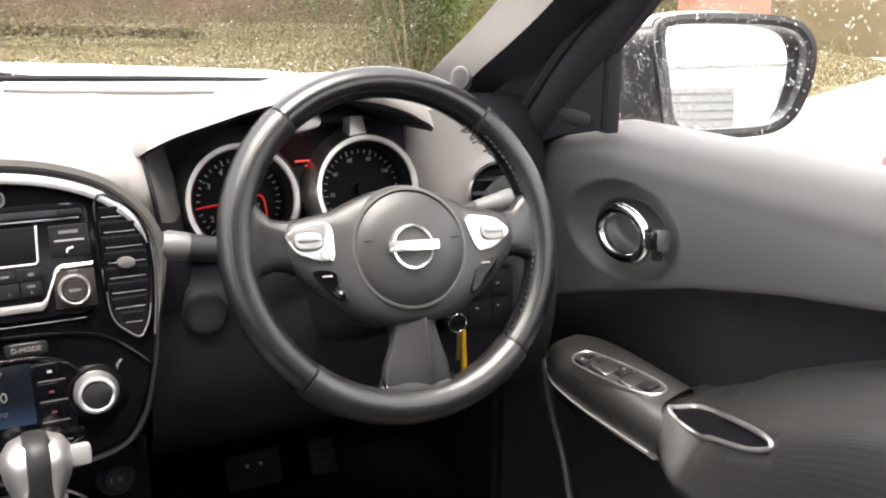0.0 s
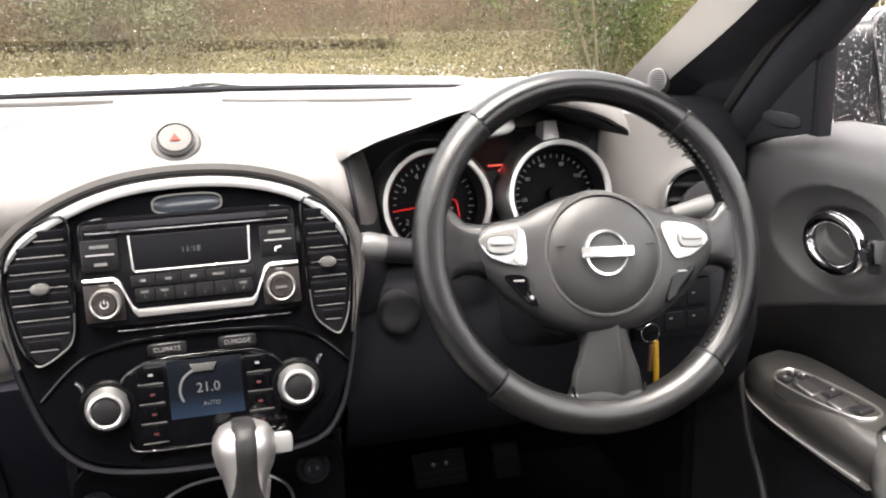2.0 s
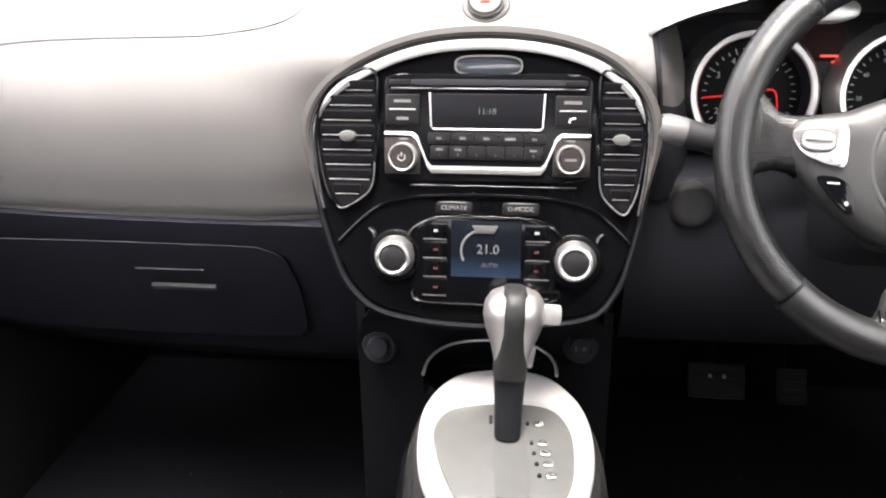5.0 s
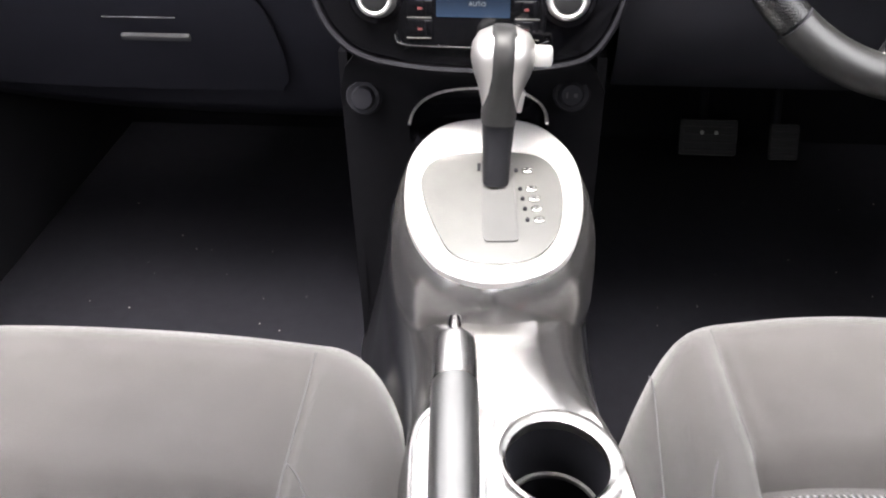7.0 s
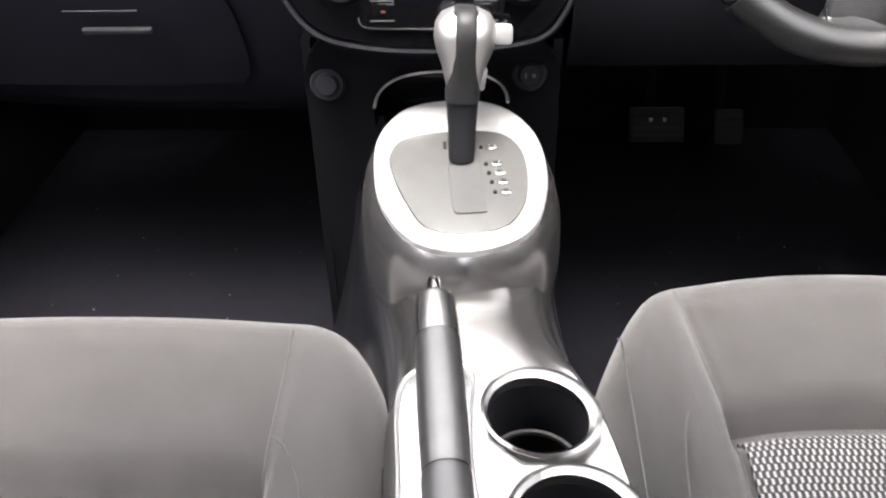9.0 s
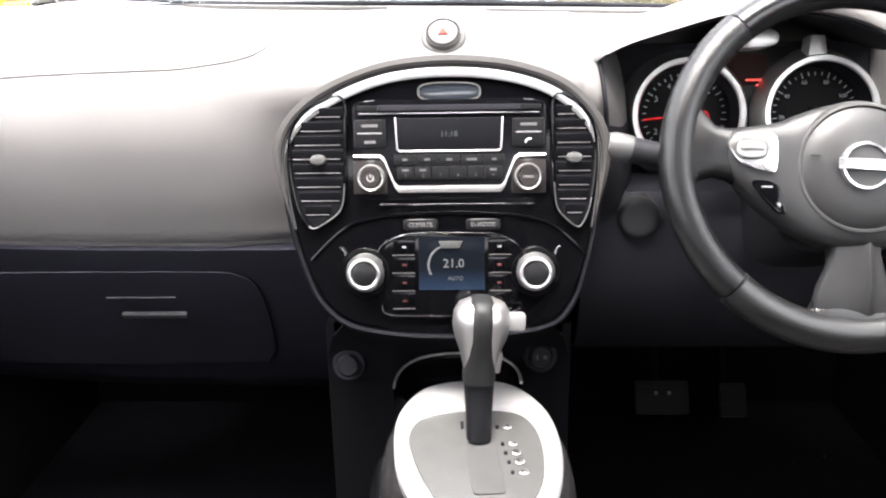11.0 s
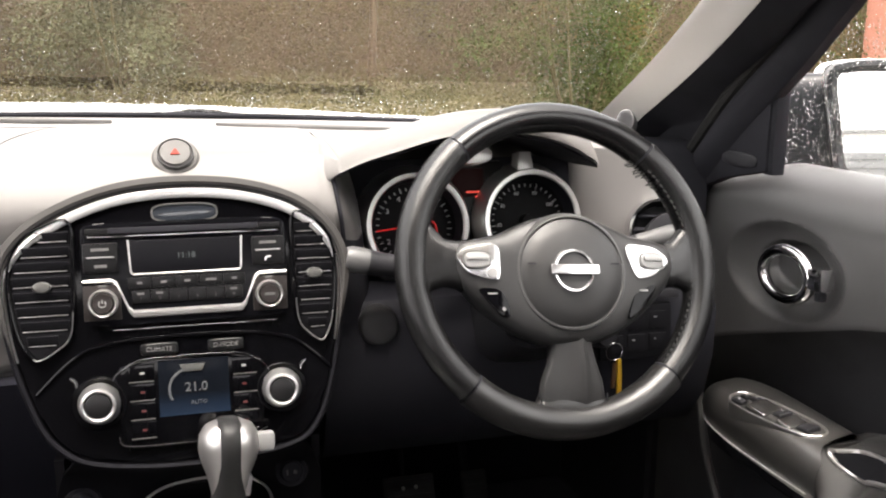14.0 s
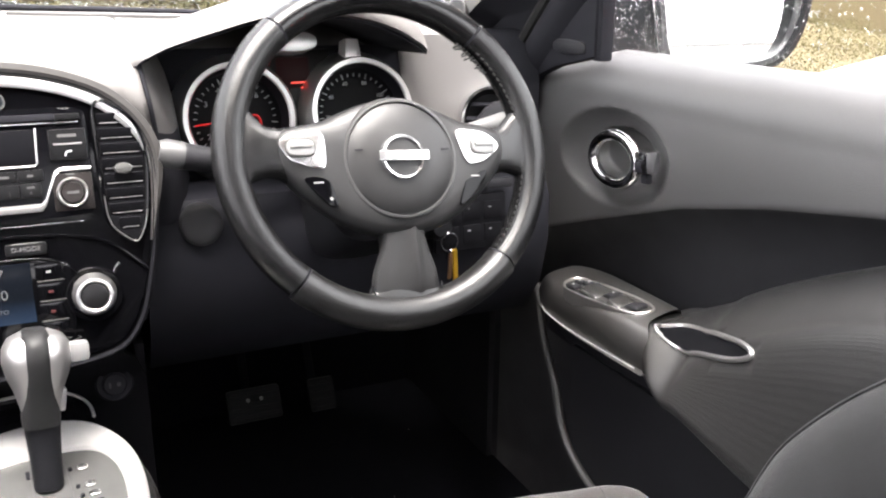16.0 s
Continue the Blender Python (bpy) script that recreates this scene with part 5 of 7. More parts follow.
part("collar", loft([[(x * a, y * b + dy, z) for x, y in ring_o] for a, b, dy, z in ((1.20, 1.13, 0.0, -0.10), (1.20, 1.13, 0.0, -0.07), (1.18, 1.12, 0.0, -0.046), (1.13, 1.085, 0.0, -0.026), (1.055, 1.035, 0.0, -0.010), (0.99, 0.99, 0.0, -0.003))], pose(0, 0, 0.527, 6.8, 0, 0)), mat("silver_collar_paint", (0.42, 0.412, 0.408), 0.25, 0.95, scale=40, wear=0.03), console, "raised silver collar")
FLANK = mat("gloss_black_flank", (0.007, 0.007, 0.0085), 0.30, scale=12, spec=0.35)
for sx in (-1, 1):
    rows = []
    for y, wl, wr in ((0.20, 0.090, 0.088), (0.1, 0.088, 0.086), (0.0, 0.086, 0.086), (-0.1, 0.075, 0.080), (-0.2, 0.070, 0.085), (-0.3, 0.078, 0.104), (-0.45, 0.078, 0.111)):
        w_ = wl if sx < 0 else wr
        grow_ = (1.0 if sx < 0 else 0.45) * float(np.interp(y, [-0.3, -0.1], [0.3, 1.0]))
        rows.append([(sx * (w_ + dx * grow_), y, z) for dx, z in ((0.002, 0.420), (0.014, 0.420), (0.025, 0.402), (0.034, 0.35), (0.046, 0.29), (0.064, 0.22), (0.080, 0.162))])
    cols = [spline([r_[i] for r_ in rows], 3) for i in range(7)]
    part("flank", sheet([spline([c[j] for c in cols], 3) for j in range(len(cols[0]))], 0.004, (-sx, 0, 0)), FLANK, console, "gloss black console flank")
ring_m = [tuple(Vector(a).lerp(Vector(b), 0.5)) for a, b in zip(ring_o, ring_i)]
part("bezel", loft([[(x, y, z) for x, y in r] for r, z in ((ring_o, -0.012), (ring_o, 0.002), (grow(ring_o, -0.004), 0.007), (ring_m, 0.009), (grow(ring_i, 0.004), 0.005), (ring_i, 0.0))]), mat("silver_bezel_paint", (0.76, 0.75, 0.74), 0.32, 0.65, scale=60, wear=0.03), gate, "satin silver bezel")
plate = part("plate", prism(ring_i, 0.0, 0.0025, 0.001), PLATE, gate, "grey gate plate")
part("slot", prism(ellipse(0.0065, -0.010, 0.0152, 0.060, 32, 10), 0.0022, 0.0030), mat("pale_grey_slide", (0.070, 0.070, 0.069), 0.4), plate, "grey slide in the selector slot")
part("slot_wall", band(ellipse(0.0065, -0.010, 0.0168, 0.062, 32, 10), ellipse(0.0065, -0.010, 0.0152, 0.060, 32, 10), 0.001, 0.0040), DOOR, plate, "dark slot edge")
part("notch", box(0.0040, 0.0120, 0.0012, 0.0003, pose(-0.0115, 0.040, 0.0030)), SHADE, plate, "small black notch")
TILE = mat("polished_letter_tile", (0.42, 0.42, 0.41), 0.22, 0.8)
for i, s in enumerate("PRNDL"):
    y = (0.033, 0.004, -0.011, -0.026, -0.042)[i]
    x = (0.036, 0.0385, 0.040, 0.0415, 0.043)[i]
    part("marker", lathe([(0, 0.0058), (0.0018, 0.005), (0.0022, 0.002)], 12, pose(x - 0.011, y, 0)), SHADE, plate, "tiny dark marker")
    tile = part("letter_tile", prism(ellipse(x, y, 0.0056, 0.0046, 20, 2.4), 0.002, 0.0046, 0.0018, seg=3), TILE, plate, "polished domed letter tile")
    text("letter", s, 0.0072, pose(x, y, 0.0047), DARK, tile)
# little tray ahead of the gate
TRAY = pose(0.010, -0.058, 0.541, 5, 0, 0)
tray = thing("front_tray", TRAY, "black oval tray with a thin chrome edge", "tray")
part("dish", lathe([(0, -0.02), (0.055, -0.018), (0.066, -0.004), (0.070, 0.0), (0.074, -0.01)], 40), PIANO, tray)
lip = spline([(-0.060, -0.088, 0.549), (-0.057, -0.070, 0.556), (-0.046, -0.053, 0.562), (-0.024, -0.0425, 0.567), (0.012, -0.038, 0.569), (0.052, -0.0425, 0.568), (0.073, -0.055, 0.564), (0.082, -0.072, 0.560), (0.084, -0.088, 0.555)], 5)
part("wall", at(sheet([[tuple(p) for p in lip], [(p.x, p.y, p.z - 0.03) for p in lip]], 0.003, (0, 1, 0)), TRAY.inverted()), PIANO, tray, "glossy black back wall")
part("edge", at(tube([tuple(p) for p in lip], 0.0017, 6), TRAY.inverted()), SATIN, tray, "thin satin edge")

# ---- gear selector ----
lever = thing("gear_selector", pose(0.034, -0.146, 0.533, -11, 3, 4), "black gear lever with a satin silver knob", "gear lever")
secs = [[(w_ * c, off + d * s, z) for c, s in ellipse(0, 0, 1, 1, 24, 2.6)] for z, w_, d, off in ((-0.006, 0.0128, 0.015, -0.021), (0.02, 0.0140, 0.016, -0.012), (0.04, 0.0155, 0.018, -0.004), (0.050, 0.0162, 0.0195, -0.003))]
part("stem", loft(secs), VENT, lever, "black stem")
ks = []
for z, w_, d, off in ((0.074, 0.0150, 0.019, -0.003), (0.088, 0.0182, 0.021, -0.004), (0.104, 0.0222, 0.0235, -0.006), (0.118, 0.0275, 0.028, -0.008), (0.132, 0.0305, 0.030, -0.009), (0.145, 0.0295, 0.029, -0.009), (0.154, 0.024, 0.024, -0.008), (0.159, 0.013, 0.014, -0.007)):
    ks.append([(w_ * c, off + d * s, z - 0.018) for c, s in ellipse(0, 0, 1, 1, 32, 2.2)])
part("knob", loft(ks), SATIN, lever, "satin silver knob")
fs = []
for z, w_, d, off in ((0.068, 0.0168, 0.0205, -0.003), (0.078, 0.0172, 0.0225, -0.004), (0.088, 0.0158, 0.0232, -0.005), (0.102, 0.0140, 0.0250, -0.007), (0.118, 0.014, 0.0293, -0.009), (0.132, 0.0145, 0.0313, -0.010), (0.145, 0.0145, 0.0303, -0.010), (0.1555, 0.0135, 0.0245, -0.009), (0.1605, 0.010, 0.0145, -0.008)):
    fs.append([(w_ * c - 0.0005, off + d * s, z - 0.018) for c, s in ellipse(0, 0, 1, 1, 32, 3.0)])
part("knob_inlay", loft(fs), mat("black_knob_leather", (0.019, 0.019, 0.0195), 0.45, scale=40, bump=0.2, spec=0.2), lever, "black leather inlay")
part("release_button", box(0.020, 0.016, 0.019, 0.004, pose(0.036, -0.010, 0.117)), LIGHT_GREY, lever, "pale grey release button")
part("side_tab", box(0.006, 0.012, 0.022, 0.0025, pose(0.0195, -0.006, 0.072, 0, 8, 0)), SATIN, lever)

# ---- handbrake ----
hb = thing("handbrake", pose(0.0185, -0.418, 0.549, 0, 0, 4.8), "grey handbrake lever with a silver end cap", "handbrake")


def along(profile, n=28, tilt=6):
    """A lathed rod that points backwards from its tip."""
    return lathe(profile, n, pose(0, 0, 0, 90 + tilt, 0, 0))


part("button", along([(0, -0.019), (0.0046, -0.0185), (0.0054, -0.016), (0.0054, 0.004)]), CHROME, hb, "chrome release button")
part("end_cap", along([(0.0052, 0.004), (0.0142, 0.004), (0.0152, 0.0052), (0.0156, 0.008), (0.0163, 0.034), (0.0165, 0.046)]), GUN, hb, "silver end cap")
part("grip", along([(0.0164, 0.0465), (0.0167, 0.052), (0.0170, 0.09), (0.0167, 0.13), (0.0160, 0.160)]), mat("grey_grip_plastic", (0.15, 0.147, 0.144), 0.34, 0.75, scale=50, bump=0.1), hb, "grey grip")
part("shaft", along([(0.0156, 0.1605), (0.0164, 0.165), (0.0155, 0.30), (0.015, 0.40)]), mat("dark_grey_shaft", (0.11, 0.107, 0.106), 0.36, 0.6, scale=50, bump=0.1), hb, "dark grey shaft")
well = thing("handbrake_gaiter", CON, "recessed gunmetal handbrake tray with a chrome line", "handbrake tray")
wo = [(p.x, p.y) for p in spline([(-0.066, -0.50, 0), (-0.068, -0.33, 0), (-0.068, -0.265, 0), (-0.060, -0.236, 0), (-0.036, -0.222, 0), (-0.016, -0.223, 0), (-0.006, -0.240, 0), (-0.011, -0.275, 0), (-0.014, -0.34, 0), (-0.004, -0.50, 0)], 5, True)]
part("floor", lay(prism(wo, 0.44, 0.4615, 0.001), 0.46), GUN, well)
part("slit", lay(prism([(p.x, p.y) for p in spline([(-0.058, -0.50, 0), (-0.058, -0.36, 0), (-0.053, -0.325, 0), (-0.046, -0.325, 0), (-0.046, -0.50, 0)], 4, True)], 0.455, 0.4622), 0.46), SHADE, well, "dark slit for the lever")
part("edge", lay(band(grow(wo, 0.002), grow(wo, -0.0012), 0.45, 0.4635, crown=0.001), 0.46), SATIN, well, "thin bright edge")

# ---- seats ----
INS = bpy.data.materials.new("woven_seat_insert")
INS.use_nodes = True
nn, ll = INS.node_tree.nodes, INS.node_tree.links
pb = nn["Principled BSDF"]
pb.inputs["Roughness"].default_value = 0.85
tc, wv, rp = nn.new("ShaderNodeTexCoord"), nn.new("ShaderNodeTexWave"), nn.new("ShaderNodeValToRGB")
mp = nn.new("ShaderNodeMapping")
ll.new(tc.outputs["Object"], mp.inputs["Vector"])
wv.wave_type, wv.bands_direction = "BANDS", "X"
wv.inputs["Scale"].default_value, wv.inputs["Distortion"].default_value = 56.0, 0.0


def node_math(op, a, b=0.0):
    """One math node with two inputs, each a socket or a number."""
    n = nn.new("ShaderNodeMath")
    n.operation = op
    for k, v in enumerate((a, b)):
        if isinstance(v, (int, float)):
            n.inputs[k].default_value = v
        else:
            ll.new(v, n.inputs[k])
    return n.outputs[0]


# wavy threads: a trapezoid sway of x along y, bright on the straight stretches
sp, cmb = nn.new("ShaderNodeSeparateXYZ"), nn.new("ShaderNodeCombineXYZ")
ll.new(mp.outputs["Vector"], sp.inputs[0])
sway = node_math("SINE", node_math("MULTIPLY", sp.outputs["Y"], 2 * math.pi / 0.0135))
steep = node_math("MAXIMUM", node_math("MINIMUM", node_math("MULTIPLY", sway, 2.2), 1.0), -1.0)
ll.new(node_math("ADD", sp.outputs["X"], node_math("MULTIPLY", steep, 0.0013)), cmb.inputs[0])
ll.new(cmb.outputs[0], wv.inputs["Vector"])
straight = node_math("ADD", node_math("MULTIPLY", node_math("ABSOLUTE", steep), 0.6), 0.4)
mm = nn.new("ShaderNodeMath")
mm.operation = "MULTIPLY"
ll.new(wv.outputs["Fac"], mm.inputs[0])
ll.new(straight, mm.inputs[1])
ll.new(mm.outputs[0], rp.inputs[0])
rp.color_ramp.elements[0].color, rp.color_ramp.elements[0].position = (0.028, 0.027, 0.028, 1), 0.46
rp.color_ramp.elements[1].color, rp.color_ramp.elements[1].position = (0.34, 0.33, 0.325, 1), 0.80
ll.new(rp.outputs[0], pb.inputs["Base Color"])
bp = nn.new("ShaderNodeBump")
bp.inputs["Distance"].default_value, bp.inputs["Strength"].default_value = 0.0015, 0.6
ll.new(mm.outputs[0], bp.inputs["Height"])
ll.new(bp.outputs[0], pb.inputs["Normal"])


def seat(name, cx, y0, hw, ins, label, turn=0, arch=0.05, cut=0.225, flare=0.0, corner=0.05, fold=0.195, taper=0.0):
    """A front seat: cushion with bolsters, woven insert, and a reclined backrest. y0 is its front edge."""
    e = thing(name, pose(cx, y0, 0.0, 0, 0, turn), label, "car seat", "front seats")
    def edge(y):
        # half width of the seamed middle panel, which flares towards the front
        return ins + flare * max(0, cut - y) / cut
    def surf(x, y):
        # height of the cushion at x across and y behind its front edge
        ax = abs(x) / hw
        z = 0.425 - 0.030 * min(1, max(0, (y - 0.1) / 0.3))
        z += 0.016 * math.exp(-((ax - 0.80) / 0.13) ** 2) * min(1, y / 0.08)
        z -= 0.055 * max(0, (ax - 0.80) / 0.20) ** 2.4
        z -= 0.085 * max(0, (0.075 - y) / 0.075) ** 2.0
        z -= 0.024 * math.exp(-((y - cut) / 0.016) ** 2) * (ax < ins / hw + 0.02)
        z -= (0.004 * math.exp(-((abs(x) - edge(y)) / 0.007) ** 2) + 0.004 * math.exp(-((abs(x) - edge(y) + 0.012) / 0.02) ** 2)) * min(1, max(0, (y - 0.06) / 0.05))
        return z
    xs_ = sorted(set([round(v, 4) for v in np.linspace(-hw, hw, 49)] + [s * (ins + d) for s in (-1, 1) for d in (-0.008, 0, 0.008, 0.012, 0.018, 0.024)]))
    ys_ = list(np.linspace(0, 0.12, 13)) + list(np.linspace(0.13, 0.56, 36))
    def curve(x):
        ax = abs(x) / hw
        return arch * ax ** 2.2 + corner * max(0, (ax - 0.60) / 0.40) ** 2
    rows = []
    for y in ys_:
        row = []
        for x in xs_:
            ax = abs(x) / hw
            row.append((x * (1 - taper * max(0, (ax - 0.6) / 0.4) * y / 0.4), -(y + curve(x) * max(0, 1 - y / 0.42)), surf(x, y)))
        row = [(row[0][0] + 0.008, row[0][1], 0.20), (row[0][0] - 0.004, row[0][1], row[0][2] - 0.05)] + row + [(row[-1][0] + 0.004, row[-1][1], row[-1][2] - 0.05), (row[-1][0] - 0.008, row[-1][1], 0.20)]
        rows.append(row)
    front = [(p[0] * 0.98, p[1] - 0.008, min(p[2], 0.30) if p[2] > 0.25 else 0.2) for p in rows[0]]
    base = [(p[0] * 0.97, p[1] - 0.02, 0.2) for p in rows[0]]
    part("cushion", sheet([base, front] + rows), CLOTH, e, "charcoal cloth seat cushion")
    irows = []
    for y in np.linspace(cut + 0.006, 0.54, 22):
        irows.append([(x, -(y + curve(x) * max(0, 1 - y / 0.42)), surf(x, y) + 0.004) for x in np.linspace(-ins + 0.006, ins - 0.006, 30)])
    part("insert", sheet(irows, 0.006), INS, e, "black and white woven insert")
    for s in (-1, 1):
        path = [(s * edge(y), -(y + curve(edge(y)) * max(0, 1 - y / 0.42)), surf(edge(y), y) + 0.001) for y in np.linspace(0.07, 0.54, 30)]
        part("piping", tube(path, 0.0010, 6), DOOR, e, "dark seam")
        out = [(edge(fold) + 0.002 + 0.050 * (1 - math.exp(-5 * k)) - (edge(fold) - ins) * 0.6 * k, fold + 0.26 * k) for k in np.linspace(0, 1, 18)]
        path = [(s * x, -(y + curve(x) * max(0, 1 - y / 0.42)), surf(x, y) + 0.0008) for x, y in out]
        part("piping", tube(path, 0.0008, 6), DOOR, e)
        side = [(s * hw * 0.925, -(y + curve(hw * 0.925) * max(0, 1 - y / 0.42)), surf(hw * 0.925, y) + 0.0008) for y in np.linspace(0.05, 0.54, 24)]
        part("piping", tube(side, 0.0009, 6), DOOR, e, "dark side seam")
    # backrest, leaning back
    bw = hw - 0.02
    brows = []
    for k, (h, lean) in enumerate(((0.0, 0.0), (0.05, 0.012), (0.15, 0.06), (0.28, 0.125), (0.40, 0.18), (0.50, 0.225), (0.56, 0.26), (0.585, 0.30), (0.57, 0.345))):
        row = []
        for x in np.linspace(-1, 1, 31):
            ax = abs(x)
            wide_ = bw * (1 - 0.10 * (h / 0.6) ** 2)
            fwd = 0.050 * math.exp(-((ax - 0.84) / 0.16) ** 2) - 0.10 * max(0, (ax - 0.86) / 0.14) ** 2
            row.append((x * wide_, -0.515 - 1.5 * lean + fwd * (1 - 0.5 * h / 0.6), 0.40 + h))
        row = [(row[0][0] + 0.01, row[0][1] - 0.10, row[0][2])] + row + [(row[-1][0] - 0.01, row[-1][1] - 0.10, row[-1][2])]
        brows.append(row)
    part("backrest", sheet(brows), CLOTH, e, "charcoal cloth backrest with side bolsters")
    part("base_rail", join(*[box(0.03, 0.46, 0.05, 0.006, pose(s * (hw - 0.07), -0.30, 0.185)) for s in (-1, 1)]), SHADE, e, "black seat rails")
    return e


seat("passenger_seat", -0.310, -0.233, 0.317, 0.186, "charcoal cloth front seat with a woven insert", 0, 0.038, 0.252, 0.0, 0.190)
driver = seat("driver_seat", 0.425, -0.158, 0.256, 0.155, "charcoal cloth driver's seat with a woven insert", 0, 0.075, 0.245, 0.035, 0.055, 0.185, 0.15)
# the door-side bolster of its backrest stands well forward
rim_b = spline([(0, -0.328, 0.43), (0, -0.344, 0.50), (0, -0.368, 0.557), (0, -0.388, 0.605), (0, -0.408, 0.638), (0, -0.441, 0.679), (0, -0.472, 0.711), (0, -0.53, 0.765), (0, -0.61, 0.84), (0, -0.69, 0.91)], 3)
rows = []
for i, p in enumerate(rim_b):
    d = (rim_b[min(i + 1, len(rim_b) - 1)] - rim_b[max(i - 1, 0)]).normalized()
    n_ = Vector((0, d.z, -d.y))
    rows.append(spline([tuple(Vector((x, p.y + 0.024, p.z + 0.012)) - n_ * k) for x, k in ((0.060, 0.16), (0.085, 0.085), (0.115, 0.032), (0.138, 0.008), (0.155, 0.0), (0.178, 0.008), (0.205, 0.040), (0.215, 0.14))], 3))
# the bolster is coloured much darker than the seat's charcoal cloth
part("bolster", sheet(rows), mat("dark_bolster_cloth", (0.014, 0.0136, 0.0136), 0.95, scale=25, bump=0.5, bump_scale=1800, sheen=0.2), driver, "cloth side bolster, darker than the seat")
part("piping", tube([tuple(p + Vector((0.150, 0.024, 0.013))) for p in rim_b], 0.0016, 6), DOOR, driver, "dark seam")
buckle = thing("belt_buckle", pose(0.228, -0.546, 0.425, -20, 8, -24), "black seat belt buckle with an orange button", "belt buckle")
part("housing", box(0.036, 0.022, 0.08, 0.006, pose(0, 0, -0.034)), SHADE, buckle)
part("button", box(0.029, 0.019, 0.008, 0.003, pose(0, 0.001, 0.007)), mat("orange_button", (0.75, 0.17, 0.05), 0.3), buckle, "orange release button")
part("stalk", box(0.03, 0.008, 0.2, 0.003, pose(0, 0, -0.15)), SHADE, buckle)
# ---- driver's door ----
from mathutils.bvhtree import BVHTree
door = thing("door_1", pose(0, 0, 0), "charcoal moulded driver's door with an armrest and chrome handle", "car door", kind="structure")


DISH = (-0.057, 0.7715, 0.118, 0.063)


def crease_z(y):
    """Height of the crease across the door lining."""
    return float(np.interp(-y, [-0.3, -0.12, -0.03, 0.04, 0.2, 0.33, 0.46, 0.7, 1.1], [0.57, 0.628, 0.661, 0.685, 0.7375, 0.768, 0.790, 0.81, 0.815]))


def door_x(y, z):
    """How far out the door lining lies."""
    x = 0.7365
    crease = crease_z(y)
    x += 0.050 * (1 - math.exp(-max(0, crease - z) / 0.035))
    x += 0.012 * max(0, (z - 0.745) / 0.10) ** 2 if z < 0.845 else 0.012
    # the oval dish round the handle, with a deeper well in its middle
    r_ = math.hypot((y - DISH[0]) / DISH[2], (z - DISH[1]) / DISH[3])
    if r_ < 1:
        x += 0.026 * (1 - r_ ** 3) + 0.018 * min(1, max(0, (0.60 - r_) / 0.10))
    return x


ys = list(np.linspace(0.30, 0.075, 12)) + list(np.linspace(0.067, -0.181, 84)) + list(np.linspace(-0.19, -1.05, 52))
rows = []
for y in ys:
    c = crease_z(y)
    row = [0.10, 0.2, 0.3, 0.4, 0.46, 0.50, 0.53, 0.555] + [c - d for d in (0.06, 0.05, 0.04, 0.03, 0.022, 0.015, 0.009, 0.004, 0.0012)]
    row += [c + 0.0012] + [c + 0.006 + (0.838 - c - 0.006) * k / 49 for k in range(50)]
    row = [z if i > 7 else min(z, c - 0.06 - 0.004 * (8 - i)) for i, z in enumerate(row)]
    sink = 0.03 * max(0, y - 0.02) / 0.15
    shoulder = [(0.7475 + 0.0665 * (1 - math.cos(a)), y, 0.838 + 0.063 * math.sin(a) - sink * math.sin(a)) for a in np.linspace(0.12, 1.5, 11)]
    rows.append([(door_x(y, z), y, z) for z in row] + shoulder + [(0.822, y, 0.900 - sink)])
lining = part("lining", sheet(rows), DOOR, door, "charcoal plastic door lining")
# the lining is coloured darker below the crease
lining.data.materials.append(mat("black_lower_lining", (0.021, 0.021, 0.024), 0.6, scale=20, bump=0.4, bump_scale=600, spec=0.3))
for f in lining.data.polygons:
    if f.center.z < crease_z(f.center.y) - 0.0006:
        f.material_index = 1
# added plate that blocks daylight at the gap ahead of the lining
part("inner_shell", box(0.006, 0.90, 0.74, 0.0, pose(0.803, 0.20, 0.455)), SHADE, door, "black plate added to stop light leaking past the door")
part("outer_skin", box(0.02, 1.36, 0.86, 0.004, pose(0.845, -0.38, 0.45)), PAINT, door, "white painted outer skin")
# armrest: fabric-covered roll that rises to the rear
ARM = dots_bump(mat("embossed_charcoal_fabric", (0.026, 0.0252, 0.0247), 0.40, scale=20, sheen=0.05, spec=0.42), 640, 0.5)
ARMS = ((-0.232, 0.612), (-0.24, 0.617), (-0.27, 0.635), (-0.30, 0.657), (-0.36, 0.690), (-0.42, 0.719), (-0.475, 0.743), (-0.55, 0.763), (-0.70, 0.776), (-1.0, 0.78))
arm = []
FRONT = ((0.80, 0.600), (0.760, 0.603), (0.742, 0.606), (0.712, 0.608), (0.688, 0.6065), (0.669, 0.582), (0.6655, 0.569), (0.670, 0.5565), (0.70, 0.55), (0.745, 0.548))
for y, zt in ARMS:
    d = float(np.interp(-y, [0.232, 0.26, 0.32, 0.40, 0.50, 1.0], [0.068, 0.10, 0.15, 0.21, 0.26, 0.28]))
    w_ = min(1.0, max(0.0, (-y - 0.232) / 0.035))
    row = [(0.80, zt + 0.006), (0.760, zt + 0.002), (0.742, zt - 0.010), (0.712, zt - min(0.040, d * 0.45)), (0.688, zt - min(0.066, d * 0.66)),
           (0.668, zt - d * 0.80), (0.6655, zt - d * 0.9), (0.676, zt - d), (0.70, zt - d - 0.01), (0.745, zt - d - 0.012)]
    # the front edge follows the switch pod and runs slanting
    arm.append([(a[0] + (b[0] - a[0]) * w_, y + (1 - w_) * 0.048 * max(0, 1 - i / 5), a[1] + (b[1] - a[1]) * w_) for i, (a, b) in enumerate(zip(FRONT, row))])
lead = arm[0]
